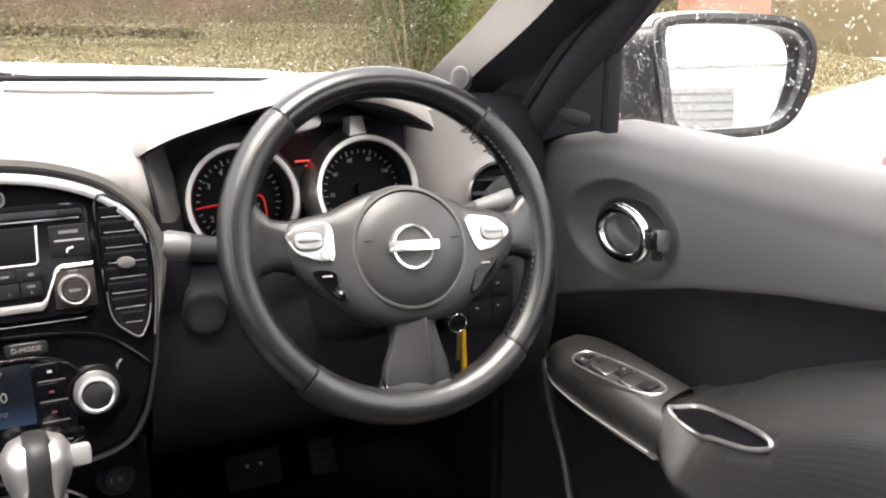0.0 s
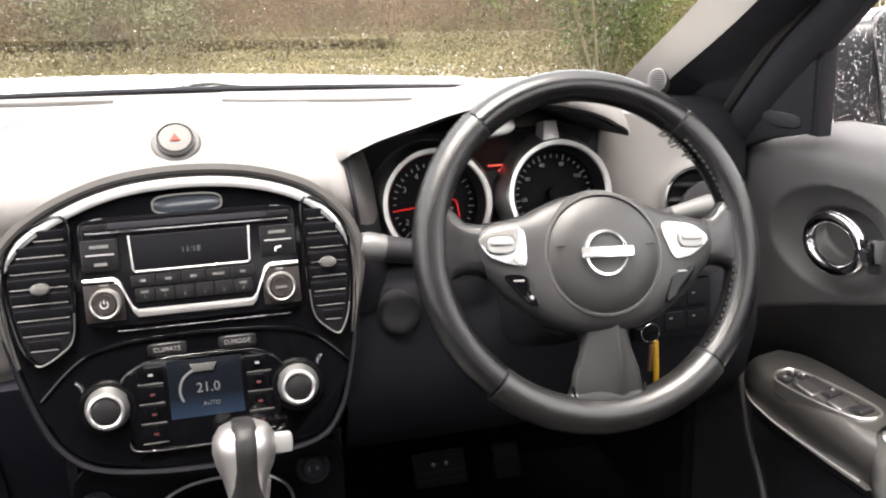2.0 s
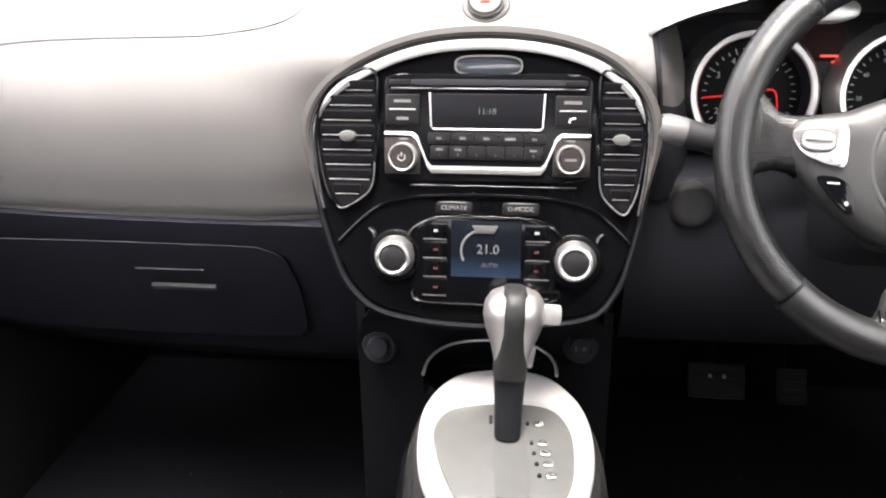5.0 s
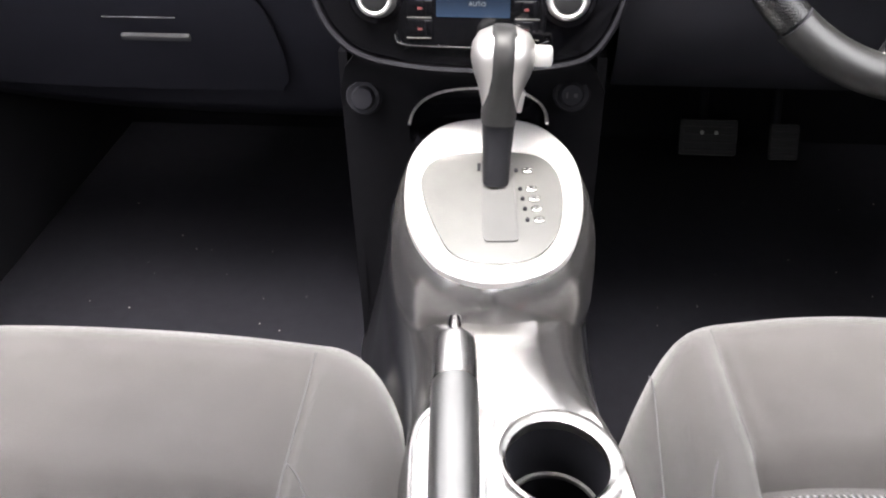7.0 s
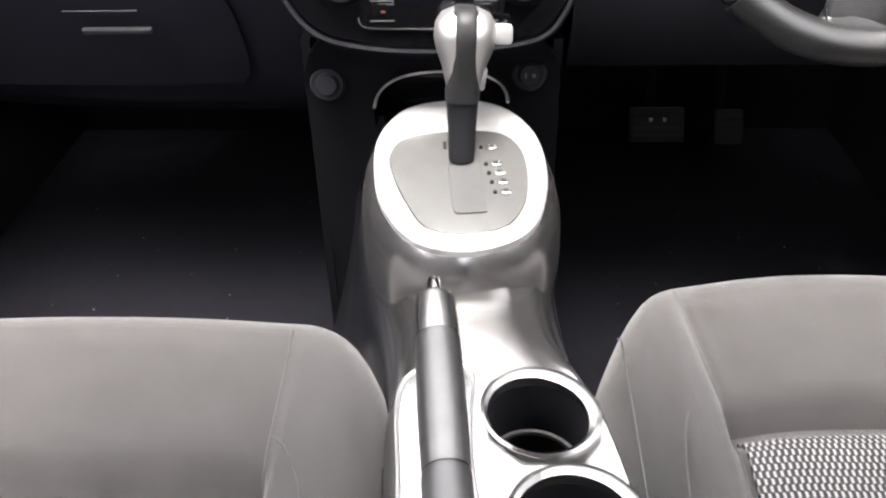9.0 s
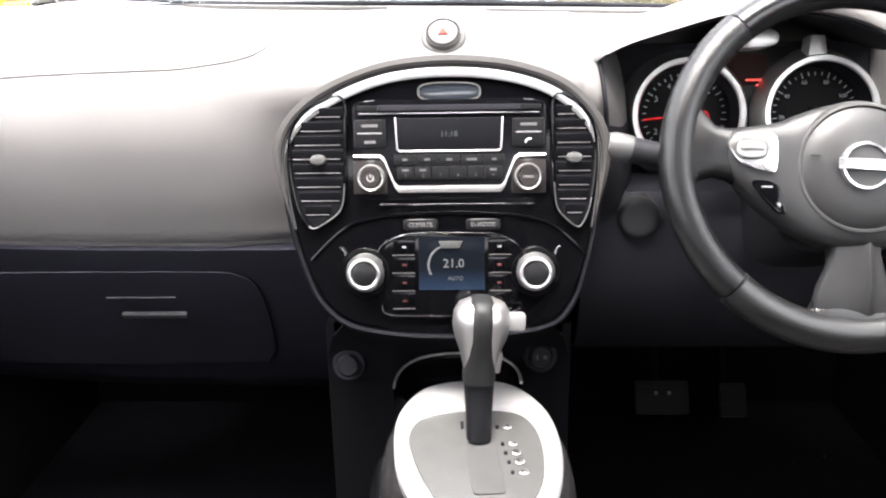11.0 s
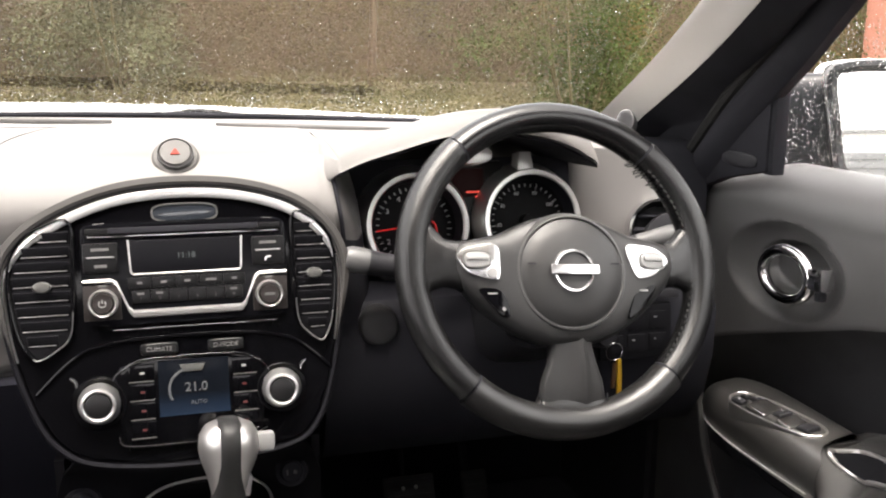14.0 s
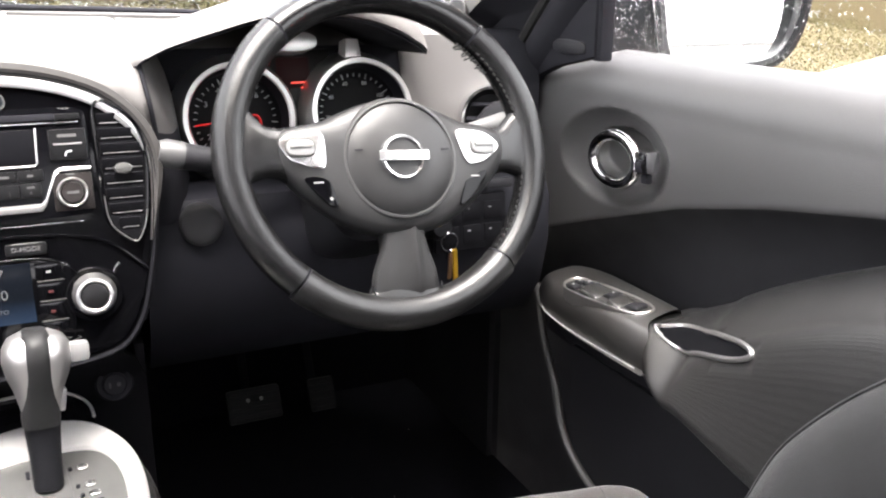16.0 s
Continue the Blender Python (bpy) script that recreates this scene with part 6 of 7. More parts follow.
arm[0] = [(p[0] + 0.002, p[1] + 0.002, p[2] - 0.003) for p in lead]
arm.insert(1, lead)
arm.insert(0, [(0.80, p[1] + 0.003, p[2]) for p in lead])
cols = [[Vector(arm[0][i])] + spline([a_[i] for a_ in arm[1:]], 4) for i in range(10)]
arm_ob = part("armrest", sheet([spline([c[j] for c in cols], 3) for j in range(len(cols[0]))]), ARM, door, "embossed charcoal armrest")
# silver switch pod ahead of the armrest
pod_s = []
for y, x_in, z_top, z_bot in ((0.078, 0.738, 0.566, 0.556), (0.06, 0.722, 0.578, 0.550), (0.03, 0.702, 0.590, 0.547), (0.0, 0.690, 0.598, 0.546), (-0.05, 0.680, 0.605, 0.548), (-0.10, 0.674, 0.609, 0.550), (-0.15, 0.670, 0.611, 0.553), (-0.20, 0.667, 0.612, 0.556), (-0.25, 0.666, 0.612, 0.558)):
    pod_s.append([(min(0.772, x_in + 0.088), y, z_bot - 0.004), (min(0.766, x_in + 0.082), y, z_top - 0.012), (min(0.757, x_in + 0.073), y, z_top + 0.002), (x_in + 0.045, y, z_top + 0.004), (x_in + 0.014, y, z_top), (x_in - 0.001, y, z_top - 0.008), (x_in - 0.008, y, z_top - 0.024), (x_in - 0.005, y, z_bot + 0.006), (x_in + 0.001, y, z_bot), (0.78, y, z_bot - 0.004)])
# its rear end is cut on the slant, further forward towards the door
pod_s[-1] = [(p[0], max(p[1], (-0.2095, -0.2095, -0.2115, -0.2195, -0.230)[i]) if i < 5 else p[1], p[2]) for i, p in enumerate(pod_s[-1])]
cols = [spline([a_[i] for a_ in pod_s], 4) for i in range(10)]
pod_ob = part("switch_pod", sheet([spline([c[j] for c in cols], 3) for j in range(len(cols[0]))]), POD, door, "dark gunmetal switch pod")
part("pod_line", tube(spline([(0.706, 0.045, 0.549), (0.682, 0.0, 0.550), (0.670, -0.06, 0.552), (0.663, -0.13, 0.556), (0.659, -0.236, 0.562)], 5), 0.0011, 6), BRIGHT, pod_ob, "thin bright line")
part("pod_underside", sheet([[(x_in + 0.006, y, z_bot - 0.001), (x_in + 0.02, y, z_bot - 0.03), (0.73, y, z_bot - 0.06)] for y, x_in, z_bot in ((0.06, 0.722, 0.550), (0.0, 0.690, 0.546), (-0.1, 0.674, 0.550), (-0.234, 0.666, 0.558))]), SHADE, pod_ob, "matt black underside")
SWM = pose(0.6905, -0.130, 0.6100, 6, -3, -86)
sw_o = [(p.x, p.y) for p in spline([(-0.076, 0.004, 0), (-0.070, 0.016, 0), (-0.045, 0.0205, 0), (0.0, 0.022, 0), (0.050, 0.020, 0), (0.074, 0.012, 0), (0.078, -0.003, 0), (0.066, -0.014, 0), (0.03, -0.0195, 0), (-0.02, -0.0205, 0), (-0.055, -0.0175, 0), (-0.072, -0.008, 0)], 5, True)]
part("switch_tray", prism(sw_o, -0.012, 0.0, 0.0, SWM), mat("dark_switch_tray", (0.05, 0.049, 0.048), 0.4, 0.3), pod_ob, "dark grey switch tray")
part("tray_rim", band(grow(sw_o, 0.0026), sw_o, -0.016, 0.0024, SWM, 0.0010), SATIN, pod_ob, "satin rim")
for x, y, sx_, sy_, tilt, paint in ((-0.060, 0.007, 0.012, 0.011, 0, DARK), (-0.045, 0.011, 0.014, 0.012, 0, DARK), (-0.054, -0.008, 0.020, 0.012, 0, DARK), (-0.018, 0.001, 0.034, 0.032, 8, GUN), (0.008, 0.006, 0.018, 0.020, -8, DARK), (0.034, -0.002, 0.022, 0.030, 10, GUN), (0.056, 0.002, 0.022, 0.020, -8, DARK)):
    part("window_switch", box(sx_, sy_, 0.007, 0.003, SWM @ pose(x, y, 0.0015, 0, tilt, 0), 3), paint, pod_ob, "window switch")
part("switch_marks", join(*[box(0.0035, 0.0025, 0.0005, 0, SWM @ pose(x, y, 0.0053)) for x, y in ((-0.060, 0.008), (-0.046, 0.012), (-0.054, -0.008), (0.006, 0.009))]), WHITE, pod_ob, "white switch marks")
# pull pocket, sunk into the sloping top of the armrest
PULL = Matrix(((-0.129, 0.635, -0.762, 0.696), (-0.966, 0.092, 0.241, -0.308), (0.223, 0.767, 0.601, 0.617), (0, 0, 0, 1)))
po = [(p.x, p.y) for p in spline([(-0.061, 0.003, 0), (-0.056, 0.0150, 0), (-0.044, 0.0185, 0), (-0.022, 0.0172, 0), (0.018, 0.0135, 0), (0.045, 0.0105, 0), (0.070, 0.0055, 0), (0.076, 0.0, 0), (0.066, -0.0055, 0), (0.0445, -0.0105, 0), (0.0163, -0.0125, 0), (-0.022, -0.0130, 0), (-0.044, -0.0125, 0), (-0.056, -0.0080, 0)], 5, True)]
po = [(x if x > -0.02 else -0.02 + (x + 0.02) * 1.6, y) for x, y in po]
cutter = finish("cutter", prism(po[::-1], -0.05, 0.05, 0, PULL), ARM, door)
mod = arm_ob.modifiers.new("pocket", "BOOLEAN")
mod.object, mod.operation, mod.solver = cutter, "DIFFERENCE", "EXACT"
dg = bpy.context.evaluated_depsgraph_get()
baked = bpy.data.meshes.new_from_object(arm_ob.evaluated_get(dg))
shell = bmesh.new()
shell.from_mesh(arm_ob.data)
tree = BVHTree.FromBMesh(shell)
shell.free()
arm_ob.modifiers.clear()
arm_ob.data = baked
bpy.data.objects.remove(cutter)
lip = []
axis = PULL.to_3x3() @ Vector((0, 0, 1))
for x, y in po:
    start = PULL @ Vector((x, y, 0.06))
    spot = tree.ray_cast(start, -axis, 0.12)[0]
    lip.append(spot if spot else PULL @ Vector((x, y, 0)))
part("pull_pocket", loft([[PULL @ Vector((x * k, y * k, -0.035)) for x, y in po] if k < 1 else [p - axis * 0.0005 for p in lip] for k in (0.9, 1.0)]), VENT, door, "deep black pull pocket")
pk = door.children[-1]
bm = bmesh.new()
bm.from_mesh(pk.data)
bmesh.ops.delete(bm, geom=[max(bm.faces, key=lambda f: len(f.verts) > 8 and (f.calc_center_median() - PULL.translation).dot(axis) or -9)], context="FACES")
bm.to_mesh(pk.data)
bm.free()
part("pull_rim", tube(lip, 0.0032, 8, True), SATIN, door, "satin pull pocket rim")
# handle in its round dish
HM = Matrix.Translation((0.736, -0.082, 0.7745)) @ Matrix(((0, 0, -1), (-1, 0, 0), (0, 1, 0))).to_4x4() @ pose(0, 0, 0, 0, 0, 4)
hr = [(0.052 * math.cos(a), 0.031 * math.sin(a), 0.010 + 0.005 * math.cos(a)) for a in np.linspace(0, 2 * math.pi, 41)[:-1]]
handle = part("door_handle", tube(hr, 0.0076, 14, True, m=HM @ pose(0.0, 0.0, 0.0)), CHROME, door, "polished chrome ring handle")
part("handle_pivot", box(0.028, 0.028, 0.022, 0.006, HM @ pose(0.064, 0.004, 0.010)), CHROME, handle, "chrome pivot block")
part("lock_slider", box(0.012, 0.012, 0.010, 0.003, HM @ pose(0.068, -0.016, 0.012)), SHADE, handle)
# pocket edge below and the front edge of the lining
part("pocket_panel", sheet([[(0.716, y, z) for z in (0.13, 0.2, 0.3, 0.40, 0.47, 0.50)] for y in np.linspace(-0.03, -0.95, 10)], 0.02, (1, 0, 0)), DARK, door, "black door pocket panel")
part("pocket_edge", tube(spline([(0.738, 0.105, 0.545), (0.725, 0.06, 0.475), (0.714, 0.005, 0.42), (0.71, -0.022, 0.37), (0.709, -0.060, 0.335), (0.707, -0.14, 0.310), (0.706, -0.3, 0.30), (0.706, -0.9, 0.30)], 8), 0.006, 8), DOOR, door, "grey pocket edge")
part("footwell_side", sheet([[(0.742, y, z) for z in (0.12, 0.4, 0.6, 0.78, 0.88)] for y in (0.64, 0.4, 0.32, 0.26)], 0.01, (1, 0, 0)), DARK, door)
# mirror sail, window frame and glass
sail = prism([(0.165, 0.845), (0.12, 0.905), (0.03, 0.995), (-0.012, 1.03), (-0.012, 0.895), (0.08, 0.875)], -0.008, 0.008, 0.004, Matrix(((0, 0, -1, 0.742), (1, 0, 0, 0), (0, 1, 0, 0), (0, 0, 0, 1))))
part("mirror_sail", sail, SHADE, door, "matt black mirror sail panel")
part("sail_recess", prism(ellipse(0.045, 0.905, 0.04, 0.010, 24, 3), -0.010, 0.0105, 0.003, Matrix(((0, 0, -1, 0.742), (1, 0, 0, 0), (0, 1, 0, 0), (0, 0, 0, 1)))), DARK, door)
part("window_frame", tube(spline([(0.745, 0.19, 0.84), (0.742, 0.06, 0.965), (0.736, -0.06, 1.055), (0.722, -0.20, 1.16), (0.69, -0.45, 1.29), (0.655, -0.75, 1.345), (0.65, -1.05, 1.35)], 6), 0.024, 10, squash=1.3), SHADE, door, "black window frame")
part("frame_seal", tube(spline([(0.728, 0.20, 0.86), (0.724, 0.07, 0.985), (0.716, -0.06, 1.075), (0.70, -0.20, 1.175), (0.67, -0.45, 1.30)], 6), 0.010, 8), RUBBER, door, "black rubber door seal")
part("divider", box(0.020, 0.022, 0.17, 0.004, pose(0.748, -0.010, 0.975)), SHADE, door, "black window divider")
part("belt_seal", tube([(0.826, 0.0, 0.893), (0.826, -0.5, 0.893), (0.826, -1.03, 0.893)], 0.005, 8), RUBBER, door, "black window seal")
g = part("pane", sheet([[(0.826, 0.0, 0.88), (0.826, -0.5, 0.88), (0.826, -1.03, 0.88)], [(0.775, -0.05, 1.06), (0.765, -0.5, 1.10), (0.765, -1.03, 1.10)], [(0.69, -0.42, 1.30), (0.68, -0.6, 1.33), (0.67, -1.03, 1.35)]], 0.004, (1, 0, 0)), GLASS, door, "clear door glass wet with raindrops")
g.visible_shadow = False

# ---- door mirror ----
mirror = thing("door_mirror", pose(1.018, 0.068, 0.950, 90, 0, -30), "black wet door mirror with a white cap", "door mirror")
mo = [(p.x, p.y) for p in spline([(-0.097, 0.060, 0), (-0.085, 0.071, 0), (-0.04, 0.075, 0), (0.04, 0.074, 0), (0.085, 0.066, 0), (0.105, 0.046, 0), (0.109, 0.012, 0), (0.101, -0.03, 0), (0.084, -0.060, 0), (0.052, -0.074, 0), (-0.02, -0.080, 0), (-0.058, -0.079, 0), (-0.077, -0.062, 0), (-0.088, 0.0, 0)], 6, True)]
HOUSING = mat("wet_black_plastic", (0.012, 0.0125, 0.014), 0.35, scale=30, bump=0.2, bump_scale=250, spec=0.2)
part("housing", loft([[(x * k + dx, y * k, z) for x, y in grow(mo, 0.012)] for k, z, dx in ((1.0, -0.020, 0), (1.03, -0.022, 0), (1.02, -0.035, 0.0), (0.92, -0.07, 0.0), (0.6, -0.10, 0.0))][::-1]), HOUSING, mirror, "black mirror housing")
part("rim", band(grow(mo, 0.014), grow(mo, -0.001), -0.022, 0.018, crown=0.003), HOUSING, mirror, "wet black rim")
SILVER = mat("mirror_silver", (0.92, 0.93, 0.93), 0.015, 1.0, wear=0.0)
part("mirror_glass", prism(mo, 0.0, 0.009, 0.0, pose(0, 0, -0.006, -4.5, 8, 0)), SILVER, mirror, "silvered mirror glass")
part("foot", loft([[(x, -0.014 + h * c, z + t * s) for c, s in ellipse(0, 0, 1, 1, 20, 3)] for x, h, z, t in ((-0.07, 0.086, -0.024, 0.03), (-0.12, 0.084, -0.024, 0.03), (-0.20, 0.080, -0.034, 0.03), (-0.27, 0.074, -0.04, 0.03))]), HOUSING, mirror, "black mirror foot")
part("cap", loft([[(x * k - 0.016, y * k + dy, z) for x, y in grow(mo, 0.016)] for k, z, dy in ((0.92, -0.024, 0.004), (0.95, -0.034, 0.004), (0.93, -0.055, 0.004), (0.8, -0.09, 0.004), (0.45, -0.108, 0.004))][::-1]), PAINT, mirror, "white painted mirror cap")
# ---- outside ----
G = -0.16
ASPHALT = mat("wet_asphalt", (0.30, 0.29, 0.275), 0.36, scale=0.7, color2=(0.22, 0.215, 0.20), bump=0.5, bump_scale=120)
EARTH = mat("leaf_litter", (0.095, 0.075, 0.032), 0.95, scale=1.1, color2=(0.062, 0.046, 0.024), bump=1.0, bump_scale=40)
bm = bmesh.new()
rows = []
for y in [-60, -30, -12, -6, 0, 3, 5] + list(np.linspace(5.3, 14, 24)) + [20, 40, 200]:
    row = []
    for x in [-200, -60, -25] + list(np.linspace(-14, 16, 60)) + [30, 60, 200]:
        edge = 5.2 if x < 6 else 5.2 + (x - 6) * 0.5
        h = max(0.0, min(1.0, (y - edge) / 5.5))
        z = G + 0.9 * h * h * (3 - 2 * h) + (0.05 * noise.noise((x * 0.8, y * 0.8, 0)) if h > 0.05 else 0)
        row.append((x, y, z))
    rows.append(row)
ground = finish("ground", sheet(rows), ASPHALT)
ground.data.materials.append(EARTH)
for p in ground.data.polygons:
    if p.center.y > (5.2 if p.center.x < 6 else 5.2 + (p.center.x - 6) * 0.5):
        p.material_index = 1
tagged(ground, "wet grey car park surface rising into a leaf-strewn bank", "ground", kind="structure")


def leaves(name, count, spread, size, colors, label, category, seed, kind="stuff"):
    """Many small leaves over a region that spread() draws from."""
    r = random.Random(seed)
    verts, faces = [], []
    for _ in range(count):
        c = Vector(spread(r))
        s = size * r.uniform(0.5, 1.4)
        # most leaves face outwards and up, to the light
        u = (Vector((r.gauss(0, 0.5), r.gauss(0, 0.5), r.gauss(0, 0.5))) + Vector((0, -0.75, 0.6))).normalized()
        v = Vector((r.gauss(0, 1), r.gauss(0, 1), r.gauss(0, 1))).cross(u).normalized()
        w_ = u.cross(v)
        k = len(verts)
        verts += [c + v * s, c + w_ * s * 0.5 + u * s * 0.15, c - v * s, c - w_ * s * 0.5 + u * s * 0.15]
        faces.append((k, k + 1, k + 2, k + 3))
    me = bpy.data.meshes.new(name)
    me.from_pydata(verts, [], faces)
    me.materials.append(colors)
    return tagged(new(name, me), label, category, kind=kind)


def leaf_mat(name, stops):
    m = bpy.data.materials.new(name)
    m.use_nodes = True
    n, l = m.node_tree.nodes, m.node_tree.links
    g_, r_ = n.new("ShaderNodeNewGeometry"), n.new("ShaderNodeValToRGB")
    # a leaf's own tint, shifted by broad patches of growth
    t_, z_, mr, mx = n.new("ShaderNodeTexCoord"), n.new("ShaderNodeTexNoise"), n.new("ShaderNodeMapRange"), n.new("ShaderNodeMix")
    z_.inputs["Scale"].default_value, z_.inputs["Detail"].default_value = 1.3, 4
    l.new(t_.outputs["Object"], z_.inputs["Vector"])
    mr.inputs["From Min"].default_value, mr.inputs["From Max"].default_value = 0.33, 0.67
    l.new(z_.outputs["Fac"], mr.inputs["Value"])
    mx.inputs["Factor"].default_value = 0.84
    l.new(g_.outputs["Random Per Island"], mx.inputs["A"])
    l.new(mr.outputs["Result"], mx.inputs["B"])
    l.new(mx.outputs["Result"], r_.inputs[0])
    while len(r_.color_ramp.elements) < len(stops):
        r_.color_ramp.elements.new(0.5)
    for i, c in enumerate(stops):
        r_.color_ramp.elements[i].position, r_.color_ramp.elements[i].color = i / (len(stops) - 1), (*c, 1)
    l.new(r_.outputs[0], n["Principled BSDF"].inputs["Base Color"])
    n["Principled BSDF"].inputs["Roughness"].default_value = 0.85
    n["Principled BSDF"].inputs["Specular IOR Level"].default_value = 0.12
    return m


BROWN = leaf_mat("brown_hedge_leaves", ((0.018, 0.016, 0.0135), (0.038, 0.029, 0.0215), (0.067, 0.045, 0.032), (0.086, 0.057, 0.039), (0.052, 0.049, 0.027)))
PALE = leaf_mat("pale_green_leaves", ((0.040, 0.037, 0.022), (0.060, 0.061, 0.033), (0.074, 0.073, 0.041), (0.050, 0.044, 0.028)))
GREEN = leaf_mat("green_shrub_leaves", ((0.018, 0.026, 0.008), (0.040, 0.054, 0.014), (0.028, 0.034, 0.010), (0.07, 0.06, 0.02)))
AUTUMN = leaf_mat("autumn_leaves", ((0.085, 0.048, 0.018), (0.110, 0.070, 0.024), (0.050, 0.045, 0.016), (0.072, 0.038, 0.020)))
BLADES = leaf_mat("grass_blades", ((0.040, 0.040, 0.018), (0.060, 0.055, 0.025), (0.076, 0.065, 0.033), (0.050, 0.048, 0.021)))


def bank_z(x, y):
    edge = 5.2 if x < 6 else 5.2 + (x - 6) * 0.5
    h = max(0.0, min(1.0, (y - edge) / 5.5))
    return G + 0.9 * h * h * (3 - 2 * h)


def hedge_spot(r):
    x = r.uniform(-9, 13)
    y = max(9.3, 5.2 + (x - 6) * 0.5 + 2.5) + 1.6 * r.random() ** 1.5 + 0.5 * noise.noise((x * 0.7, 3, 0))
    z = r.uniform(0.3, 3.3) + 0.4 * noise.noise((x * 0.5, 9, 1))
    return (x, y + 0.6 * noise.noise((x * 1.2, z * 1.2, 5)), z)


leaves("hedge", 380000, hedge_spot, 0.0135, BROWN, "tall brown autumn hedge of thin twigs and leaves", "hedge", 1)
# an added brown sheet closes the gaps between the hedge's leaves
tagged(finish("hedge_backing", sheet([[(x, 11.4 + 0.5 * math.sin(x), z) for x in np.linspace(-30, 40, 40)] for z in (0, 1, 2, 3.0)], 0.2, (0, 1, 0)), EARTH), "plain brown backing sheet behind the hedge", "undergrowth", kind="structure")


def grass_spot(r):
    x = r.uniform(-8, 15)
    y = r.choice((5.4 + 4.2 * r.random(), 7.6 + 1.9 * r.random())) + max(0, x - 6) * 0.5
    return (x, y, bank_z(x, y) + 0.32 * r.random() ** 2)


leaves("grass", 140000, grass_spot, 0.0165, BLADES, "rough yellowing grass along the bank", "grass", 2)


def shrub(x, y, w_, h, colors, n, seed, label):
    e = thing("shrub", pose(x, y, bank_z(x, y)), label, "shrub", "shrubs on the bank")
    r = random.Random(seed)
    stems = []
    for k in range(7):
        a, l_ = r.uniform(0, 6.28), r.uniform(0.6, 1.0)
        stems.append(tube([(0.05 * math.cos(a), 0.05 * math.sin(a), -0.1), (0.25 * w_ * math.cos(a), 0.25 * w_ * math.sin(a), h * 0.45), (0.4 * w_ * math.cos(a) * l_, 0.4 * w_ * math.sin(a) * l_, h * l_)], [0.016, 0.011, 0.005], 6))
    part("stems", join(*stems), EARTH, e, "thin brown stems")
    clumps = [(r.gauss(0, w_ * 0.3), r.gauss(0, w_ * 0.25), r.uniform(0.15, 1.0) * h) for _ in range(26)]
    ob = leaves("foliage", 4 * n, lambda q: [a + q.gauss(0, w_ * 0.13) for a in q.choice(clumps)], 0.018, colors, "", "", seed + 50, "")
    ob.parent = e
    return e


shrub(3.9, 7.6, 1.3, 2.0, GREEN, 3500, 11, "green leafy shrub with autumn tips")
shrub(4.6, 8.0, 1.0, 2.6, AUTUMN, 1800, 12, "orange-tinged autumn shrub on the bank")
shrub(-3.4, 9.2, 1.4, 1.8, PALE, 2500, 13, "green leafy shrub in the hedge")
shrub(-0.7, 9.1, 1.3, 1.6, PALE, 2600, 14, "green leafy shrub in the hedge")
shrub(-5.4, 8.2, 1.2, 1.4, AUTUMN, 1800, 15, "yellow autumn shrub on the bank")
shrub(6.8, 8.4, 1.6, 2.2, GREEN, 2600, 16, "green shrub on the bank")
shrub(8.6, 8.6, 1.6, 2.4, AUTUMN, 2600, 17, "orange autumn shrub on the bank")
BARK = mat("pale_brown_bark", (0.115, 0.078, 0.046), 0.9, scale=12, color2=(0.07, 0.052, 0.032), bump=1.0, bump_scale=60)
for i, (x, y, r0) in enumerate(((2.08, 9.6, 0.05), (5.3, 9.4, 0.09), (-3.3, 9.7, 0.07), (7.9, 9.5, 0.09))):
    e = thing("tree", pose(x, y, bank_z(x, y) - 0.05), "slim bare brown tree trunk in the hedge", "tree", "trees in the hedge")
    part("trunk", tube(spline([(0, 0, 0), (0.05, 0, 1.5), (-0.04, 0.05, 3.0), (0.1, 0, 5.5)], 5), [r0 * (1 - 0.04 * k) for k in range(16)], 10), BARK, e)
    part("limb", tube([(0, 0, 2.0), (0.4, 0.1, 2.8), (0.9, 0.2, 3.9)], [r0 * 0.45, r0 * 0.3, r0 * 0.12], 8), BARK, e)
    part("limb", tube([(0, 0, 2.6), (-0.5, 0.0, 3.3), (-0.8, -0.1, 4.4)], [r0 * 0.4, r0 * 0.25, r0 * 0.1], 8), BARK, e)
# dark dead stalks along the foot of the hedge
def stalk_spot(r):
    x = r.choice((r.uniform(-2.6, -0.7), r.uniform(-0.1, 2.0)))
    return (x + 0.10 * math.floor(r.uniform(-1.5, 1.5)), 9.0 + 0.15 * r.random(), 0.72 - 0.03 * (x + 0.6) + 0.10 * r.random() + 0.03 * noise.noise((x * 6, 1, 2)))


leaves("dead_stalks", 9000, stalk_spot, 0.016, leaf_mat("dead_stalk_brown", ((0.016, 0.013, 0.008), (0.030, 0.022, 0.010), (0.022, 0.018, 0.008))), "dark dead stalks along the foot of the hedge", "dead stalks", 31)
# yellow barrier on the bank
bar = thing("barrier", pose(-3.78, 7.0, bank_z(-3.5, 7) + 0.22), "yellow tubular steel hoop barrier", "barrier")
YP = mat("yellow_paint", (0.62, 0.27, 0.02), 0.4, scale=8, bump=0.1, wear=0.15)
part("hoop", tube(spline([(-0.42, 0, -0.4), (-0.42, 0, 0.75), (-0.36, 0, 0.86), (-0.2, 0, 0.89), (0.2, 0, 0.89), (0.34, 0, 0.86), (0.40, 0, 0.75), (0.40, 0, -0.4)], 5), 0.062, 10), YP, bar)
part("crossbar", tube([(-0.42, 0, 0.45), (-0.15, 0, 0.45)], 0.04, 10), YP, bar)
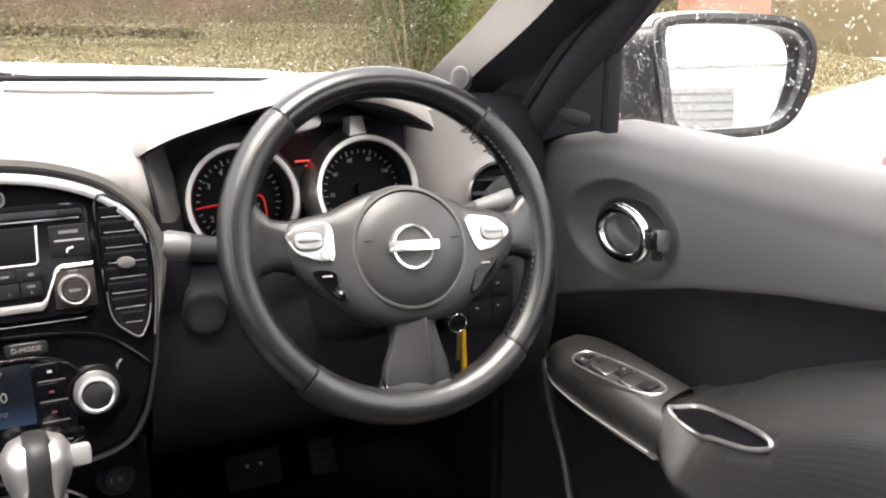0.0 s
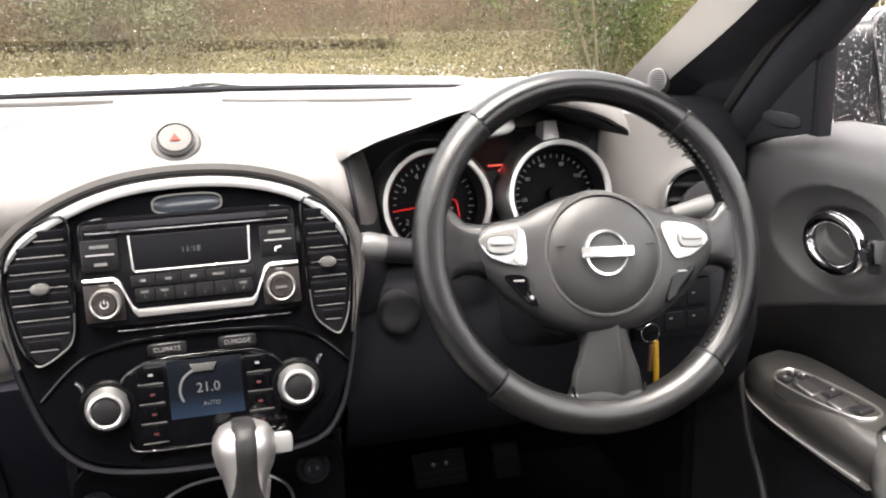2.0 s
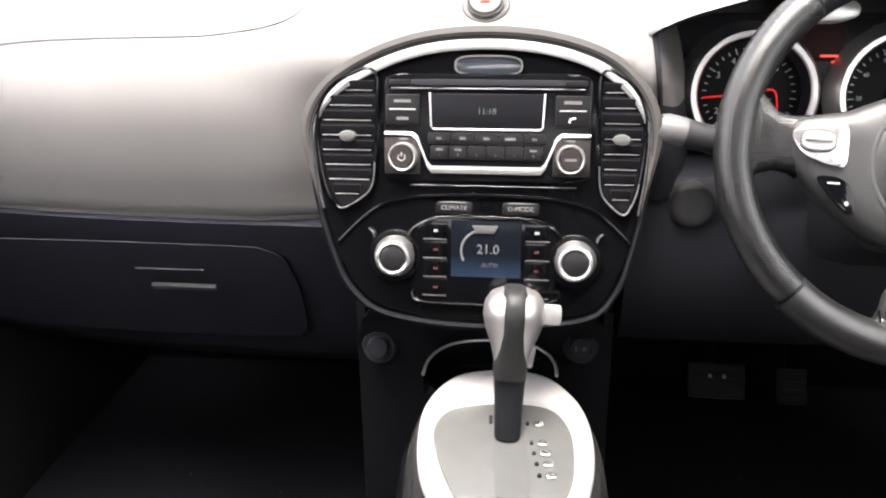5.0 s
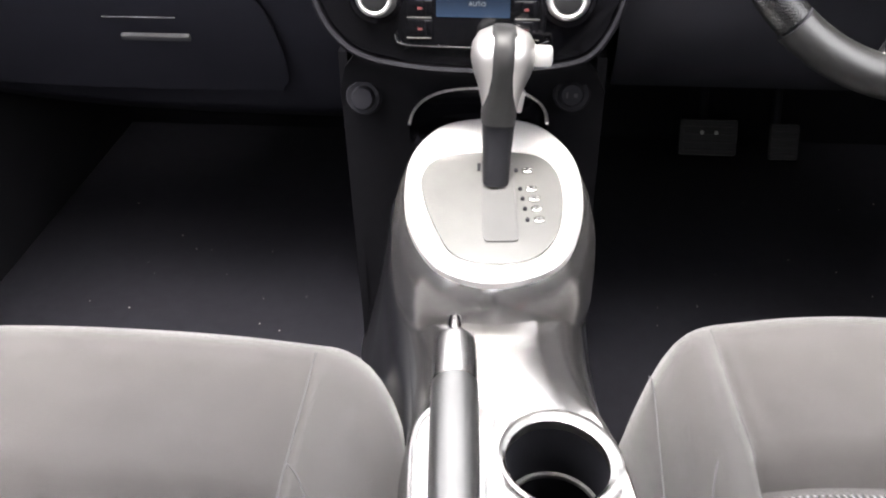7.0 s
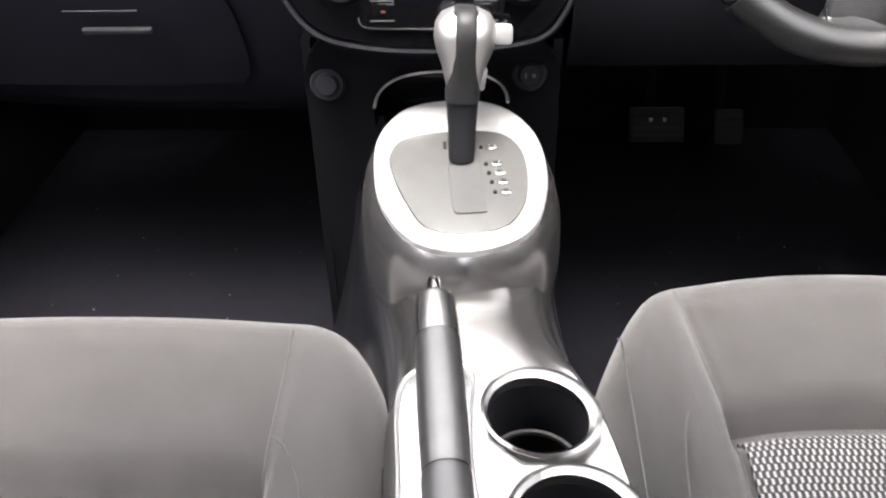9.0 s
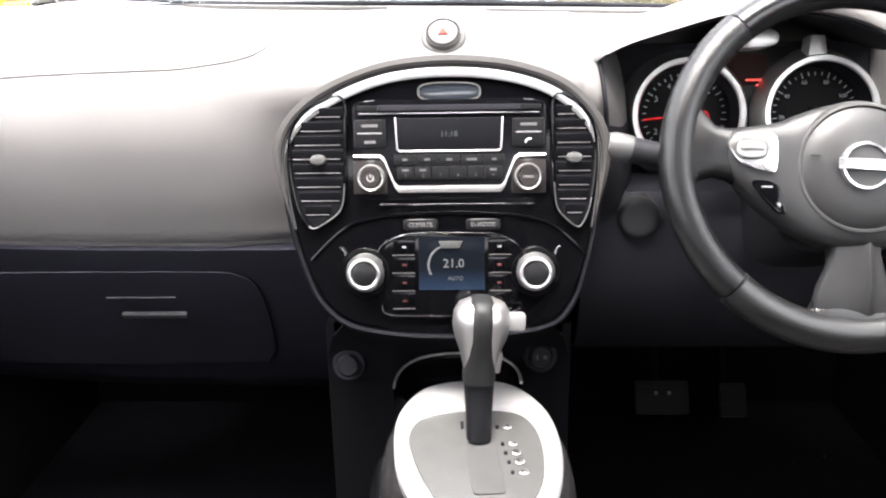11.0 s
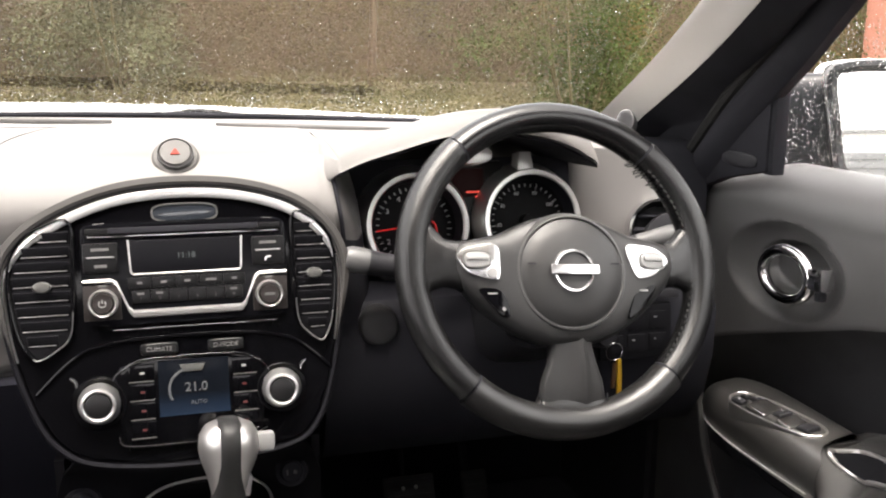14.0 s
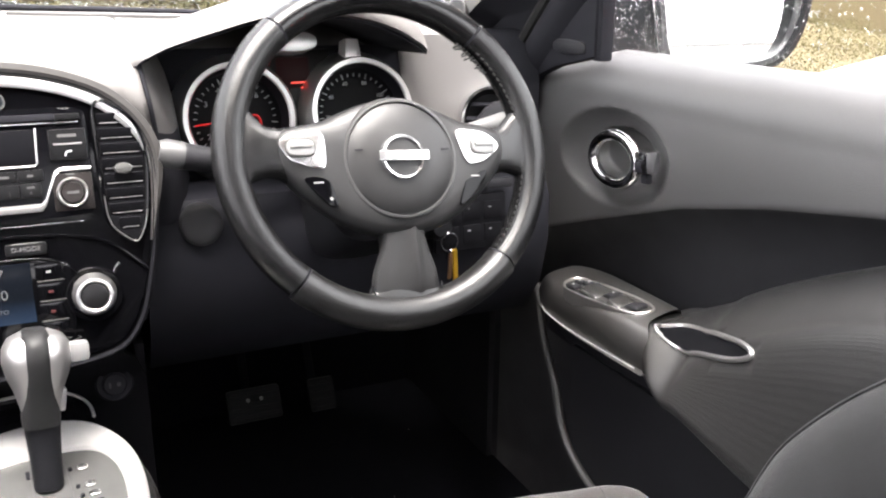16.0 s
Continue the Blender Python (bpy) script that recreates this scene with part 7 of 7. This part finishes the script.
# kerb along the bank
STONE = mat("concrete_kerb", (0.38, 0.35, 0.31), 0.8, scale=6, bump=0.5, bump_scale=80)
kerb = thing("kerb", pose(0, 0, 0), "pale concrete kerb along the car park", "kerb", kind="structure")
kb = box(0.98, 0.15, 0.22, 0.02)
me = bpy.data.meshes.new("kerb_stone")
kb.to_mesh(me)
kb.free()
me.materials.append(STONE)
for i in range(-12, 22):
    ob = new("kerb_stone", me)
    ob.parent = kerb
    x = i + 0.5
    ob.matrix_basis = pose(x, 5.15 if x < 6 else 5.15 + (x - 6) * 0.5, G + 0.03, 0, 0, 0 if x < 6 else 26.6)
# a parked red car seen through the side window
CARRED = mat("red_car_paint", (0.45, 0.02, 0.02), 0.22, coat=0.8, wear=0.05)
car = thing("parked_car", pose(2.90, -1.45, G, 0, 0, 90), "red parked hatchback wet with rain", "car")
secs = []
for x, zb, zt, w_ in ((-2.0, 0.35, 0.75, 0.7), (-1.9, 0.25, 0.95, 0.82), (-1.2, 0.22, 1.0, 0.86), (0, 0.22, 1.0, 0.87), (1.2, 0.22, 0.99, 0.86), (1.85, 0.25, 0.95, 0.85), (2.03, 0.3, 0.90, 0.84), (2.08, 0.38, 0.78, 0.80)):
    secs.append([(x, w_ * c, (zb + zt) / 2 + (zt - zb) / 2 * s) for c, s in ellipse(0, 0, 1, 1, 36, 7)])
part("body", loft(secs), CARRED, car)
secs = []
for x, zt, w_ in ((-1.75, 1.0, 0.74), (-1.3, 1.36, 0.62), (-0.3, 1.46, 0.62), (0.3, 1.42, 0.62), (1.0, 1.0, 0.74)):
    secs.append([(x, w_ * c, 0.95 + (zt - 0.95 + 0.02) * max(0, s)) for c, s in ellipse(0, 0, 1, 1, 28, 4)])
part("cabin", loft(secs), mat("dark_car_glass", (0.02, 0.025, 0.03), 0.08), car, "dark glazed cabin")
for x in (-1.3, 1.3):
    for s in (-1, 1):
        part("wheel", lathe([(0.0, 0.10), (0.19, 0.11), (0.21, 0.09), (0.30, 0.10), (0.32, 0.06), (0.32, -0.08), (0.2, -0.1)], 28, pose(x, s * 0.76, 0.32, -90 * s, 0, 0)), RUBBER, car)
part("bumper", box(0.25, 1.5, 0.22, 0.06, pose(-1.98, 0, 0.42)), mat("grey_bumper", (0.1, 0.1, 0.1), 0.5), car)
# brick wall to the right
BRICK = mat("red_brick", (0.30, 0.12, 0.08), 0.85, scale=5, color2=(0.20, 0.085, 0.06), bump=0.5, bump_scale=90)
wallb = thing("brick_building", pose(7.95, 7.4, bank_z(7.95, 7.4), 0, 0, -44), "red brick corner of a building beside the hedge", "building")
part("wall", box(1.05, 0.5, 4.0, 0.02, pose(0, 0, 1.9)), BRICK, wallb)
# showroom behind the car, seen in the door mirror
show = thing("showroom", pose(2.0, -34, G), "white clad showroom with grey shutters", "building")
CLAD = mat("white_cladding", (0.78, 0.78, 0.78), 0.5, scale=2, wear=0.03)
part("wall", box(40, 5, 3.6, 0.03, pose(0, 0, 1.8)), CLAD, show)
part("roof", box(40.6, 5.6, 0.12, 0.03, pose(0, 0, 3.66)), LIGHT_GREY, show)
for i in range(6):
    s = part("shutter", box(2.6, 0.12, 2.9, 0.02, pose(-10 + i * 4, 2.53, 1.5)), LIGHT_GREY, show)
    for k in range(9):
        part("shutter_slat", box(2.5, 0.05, 0.04, 0.01, pose(-10 + i * 4, 2.6, 0.3 + k * 0.3)), PLATE, s)

# ---- rain on the glass and the mirror ----
WATER = bpy.data.materials.new("rain_water")
WATER.use_nodes = True
nn, ll = WATER.node_tree.nodes, WATER.node_tree.links
nn.remove(nn["Principled BSDF"])
tr_, gl_, mx_ = nn.new("ShaderNodeBsdfTransparent"), nn.new("ShaderNodeBsdfGlossy"), nn.new("ShaderNodeMixShader")
gl_.inputs["Roughness"].default_value, mx_.inputs[0].default_value = 0.12, 0.42
ll.new(tr_.outputs[0], mx_.inputs[1])
ll.new(gl_.outputs[0], mx_.inputs[2])
ll.new(mx_.outputs[0], nn["Material Output"].inputs["Surface"])


def drops(name, spots, label):
    """Small flat beads of water, each a low dome on the point and normal given."""
    verts, faces = [], []
    for p, nrm, r in spots:
        q = Vector(nrm).to_track_quat("Z", "Y")
        k = len(verts)
        for ring_r, h in ((1.0, 0.0), (0.75, 0.38)):
            for i in range(7):
                a = 2 * math.pi * i / 7
                verts.append(Vector(p) + q @ Vector((r * ring_r * math.cos(a), r * ring_r * math.sin(a), r * h)))
        verts.append(Vector(p) + q @ Vector((0, 0, r * 0.55)))
        for i in range(7):
            j = (i + 1) % 7
            faces.append((k + i, k + j, k + 7 + j, k + 7 + i))
            faces.append((k + 7 + i, k + 7 + j, k + 14))
        faces.append(tuple(k + i for i in range(6, -1, -1)))
    me = bpy.data.meshes.new(name)
    me.from_pydata(verts, [], faces)
    me.materials.append(WATER)
    me.shade_smooth()
    ob = new(name, me)
    ob.visible_shadow = False
    return tagged(ob, label, "raindrops", kind="stuff")


r = random.Random(9)
spots = []
for _ in range(4600):
    x, s_ = r.uniform(-0.98, 0.98), 0.04 + r.random() ** 2.2 * 0.60
    p = wind(x, s_) + Vector((0, 0.3, 1)) * 0.0055
    spots.append((p, (0, 0.42, 0.91), r.uniform(0.0004, 0.0012) * (1.7 if s_ < 0.12 else 1)))
drops("raindrops", spots, "fine raindrops scattered over the windscreen")
spots = []
for _ in range(3000):
    y, z = -0.03 - 0.9 * r.random() ** 1.7, 0.90 + 0.2 * r.random()
    x = 0.826 - 0.055 * (z - 0.88) / 0.20 + 0.0055
    spots.append(((x, y, z), (1, 0, 0.1), r.uniform(0.0005, 0.0015)))
drops("raindrops", spots, "fine raindrops on the driver's window")
MM = pose(1.018, 0.068, 0.950, 90, 0, -30)
spots = []
for _ in range(900):
    i = r.randrange(len(mo))
    a_, b_ = Vector(grow(mo, 0.013)[i]), Vector(grow(mo, -0.006)[i])
    p = a_.lerp(b_, r.random())
    spots.append((MM @ Vector((p.x, p.y, 0.0175)), MM.to_3x3() @ Vector((0, 0, 1)), r.uniform(0.0004, 0.0013)))
for _ in range(900):
    x, y = -0.085 - 0.165 * r.random() ** 1.4, r.uniform(-0.085, 0.062)
    spots.append((MM @ Vector((x, y, 0.008 + 0.05 * min(0, x + 0.12))), MM.to_3x3() @ Vector((0, 0, 1)), r.uniform(0.0004, 0.0011)))
drops("raindrops", spots, "raindrops beaded on the door mirror")
spots = []
for _ in range(2600):
    x, y = r.uniform(-0.95, 0.95), r.uniform(0.64, 1.2)
    z = 0.926 + float(np.interp(y + 0.11 * x * x, [0.615, 0.66, 0.80, 0.95, 1.10, 1.22], [-0.006, 0.004, 0.012, 0.012, 0.004, -0.02])) - 0.020 * x * x - 0.030 * x + 0.004 * math.exp(-((abs(x) - 0.72) / 0.14) ** 2)
    spots.append(((x * 0.78, y, z), (0, 0, 1), r.uniform(0.0012, 0.0035)))
drops("raindrops", spots, "raindrops beaded on the bonnet")

# grit trodden into the carpet
r = random.Random(21)
verts, faces = [], []
for _ in range(70):
    x = r.choice((r.uniform(-0.62, -0.16), r.uniform(0.18, 0.68)))
    y, s_ = r.uniform(-0.25, 0.42), r.uniform(0.0005, 0.0013)
    k = len(verts)
    verts += [(x + s_, y, 0.1605), (x, y + s_, 0.1605), (x - s_, y, 0.1605), (x, y - s_, 0.1605), (x, y, 0.1605 + s_)]
    faces += [(k, k + 1, k + 4), (k + 1, k + 2, k + 4), (k + 2, k + 3, k + 4), (k + 3, k, k + 4)]
me = bpy.data.meshes.new("grit")
me.from_pydata(verts, [], faces)
me.materials.append(mat("pale_grit", (0.5, 0.47, 0.42), 0.8))
tagged(new("grit", me), "pale specks of grit on the carpet", "grit", kind="stuff")
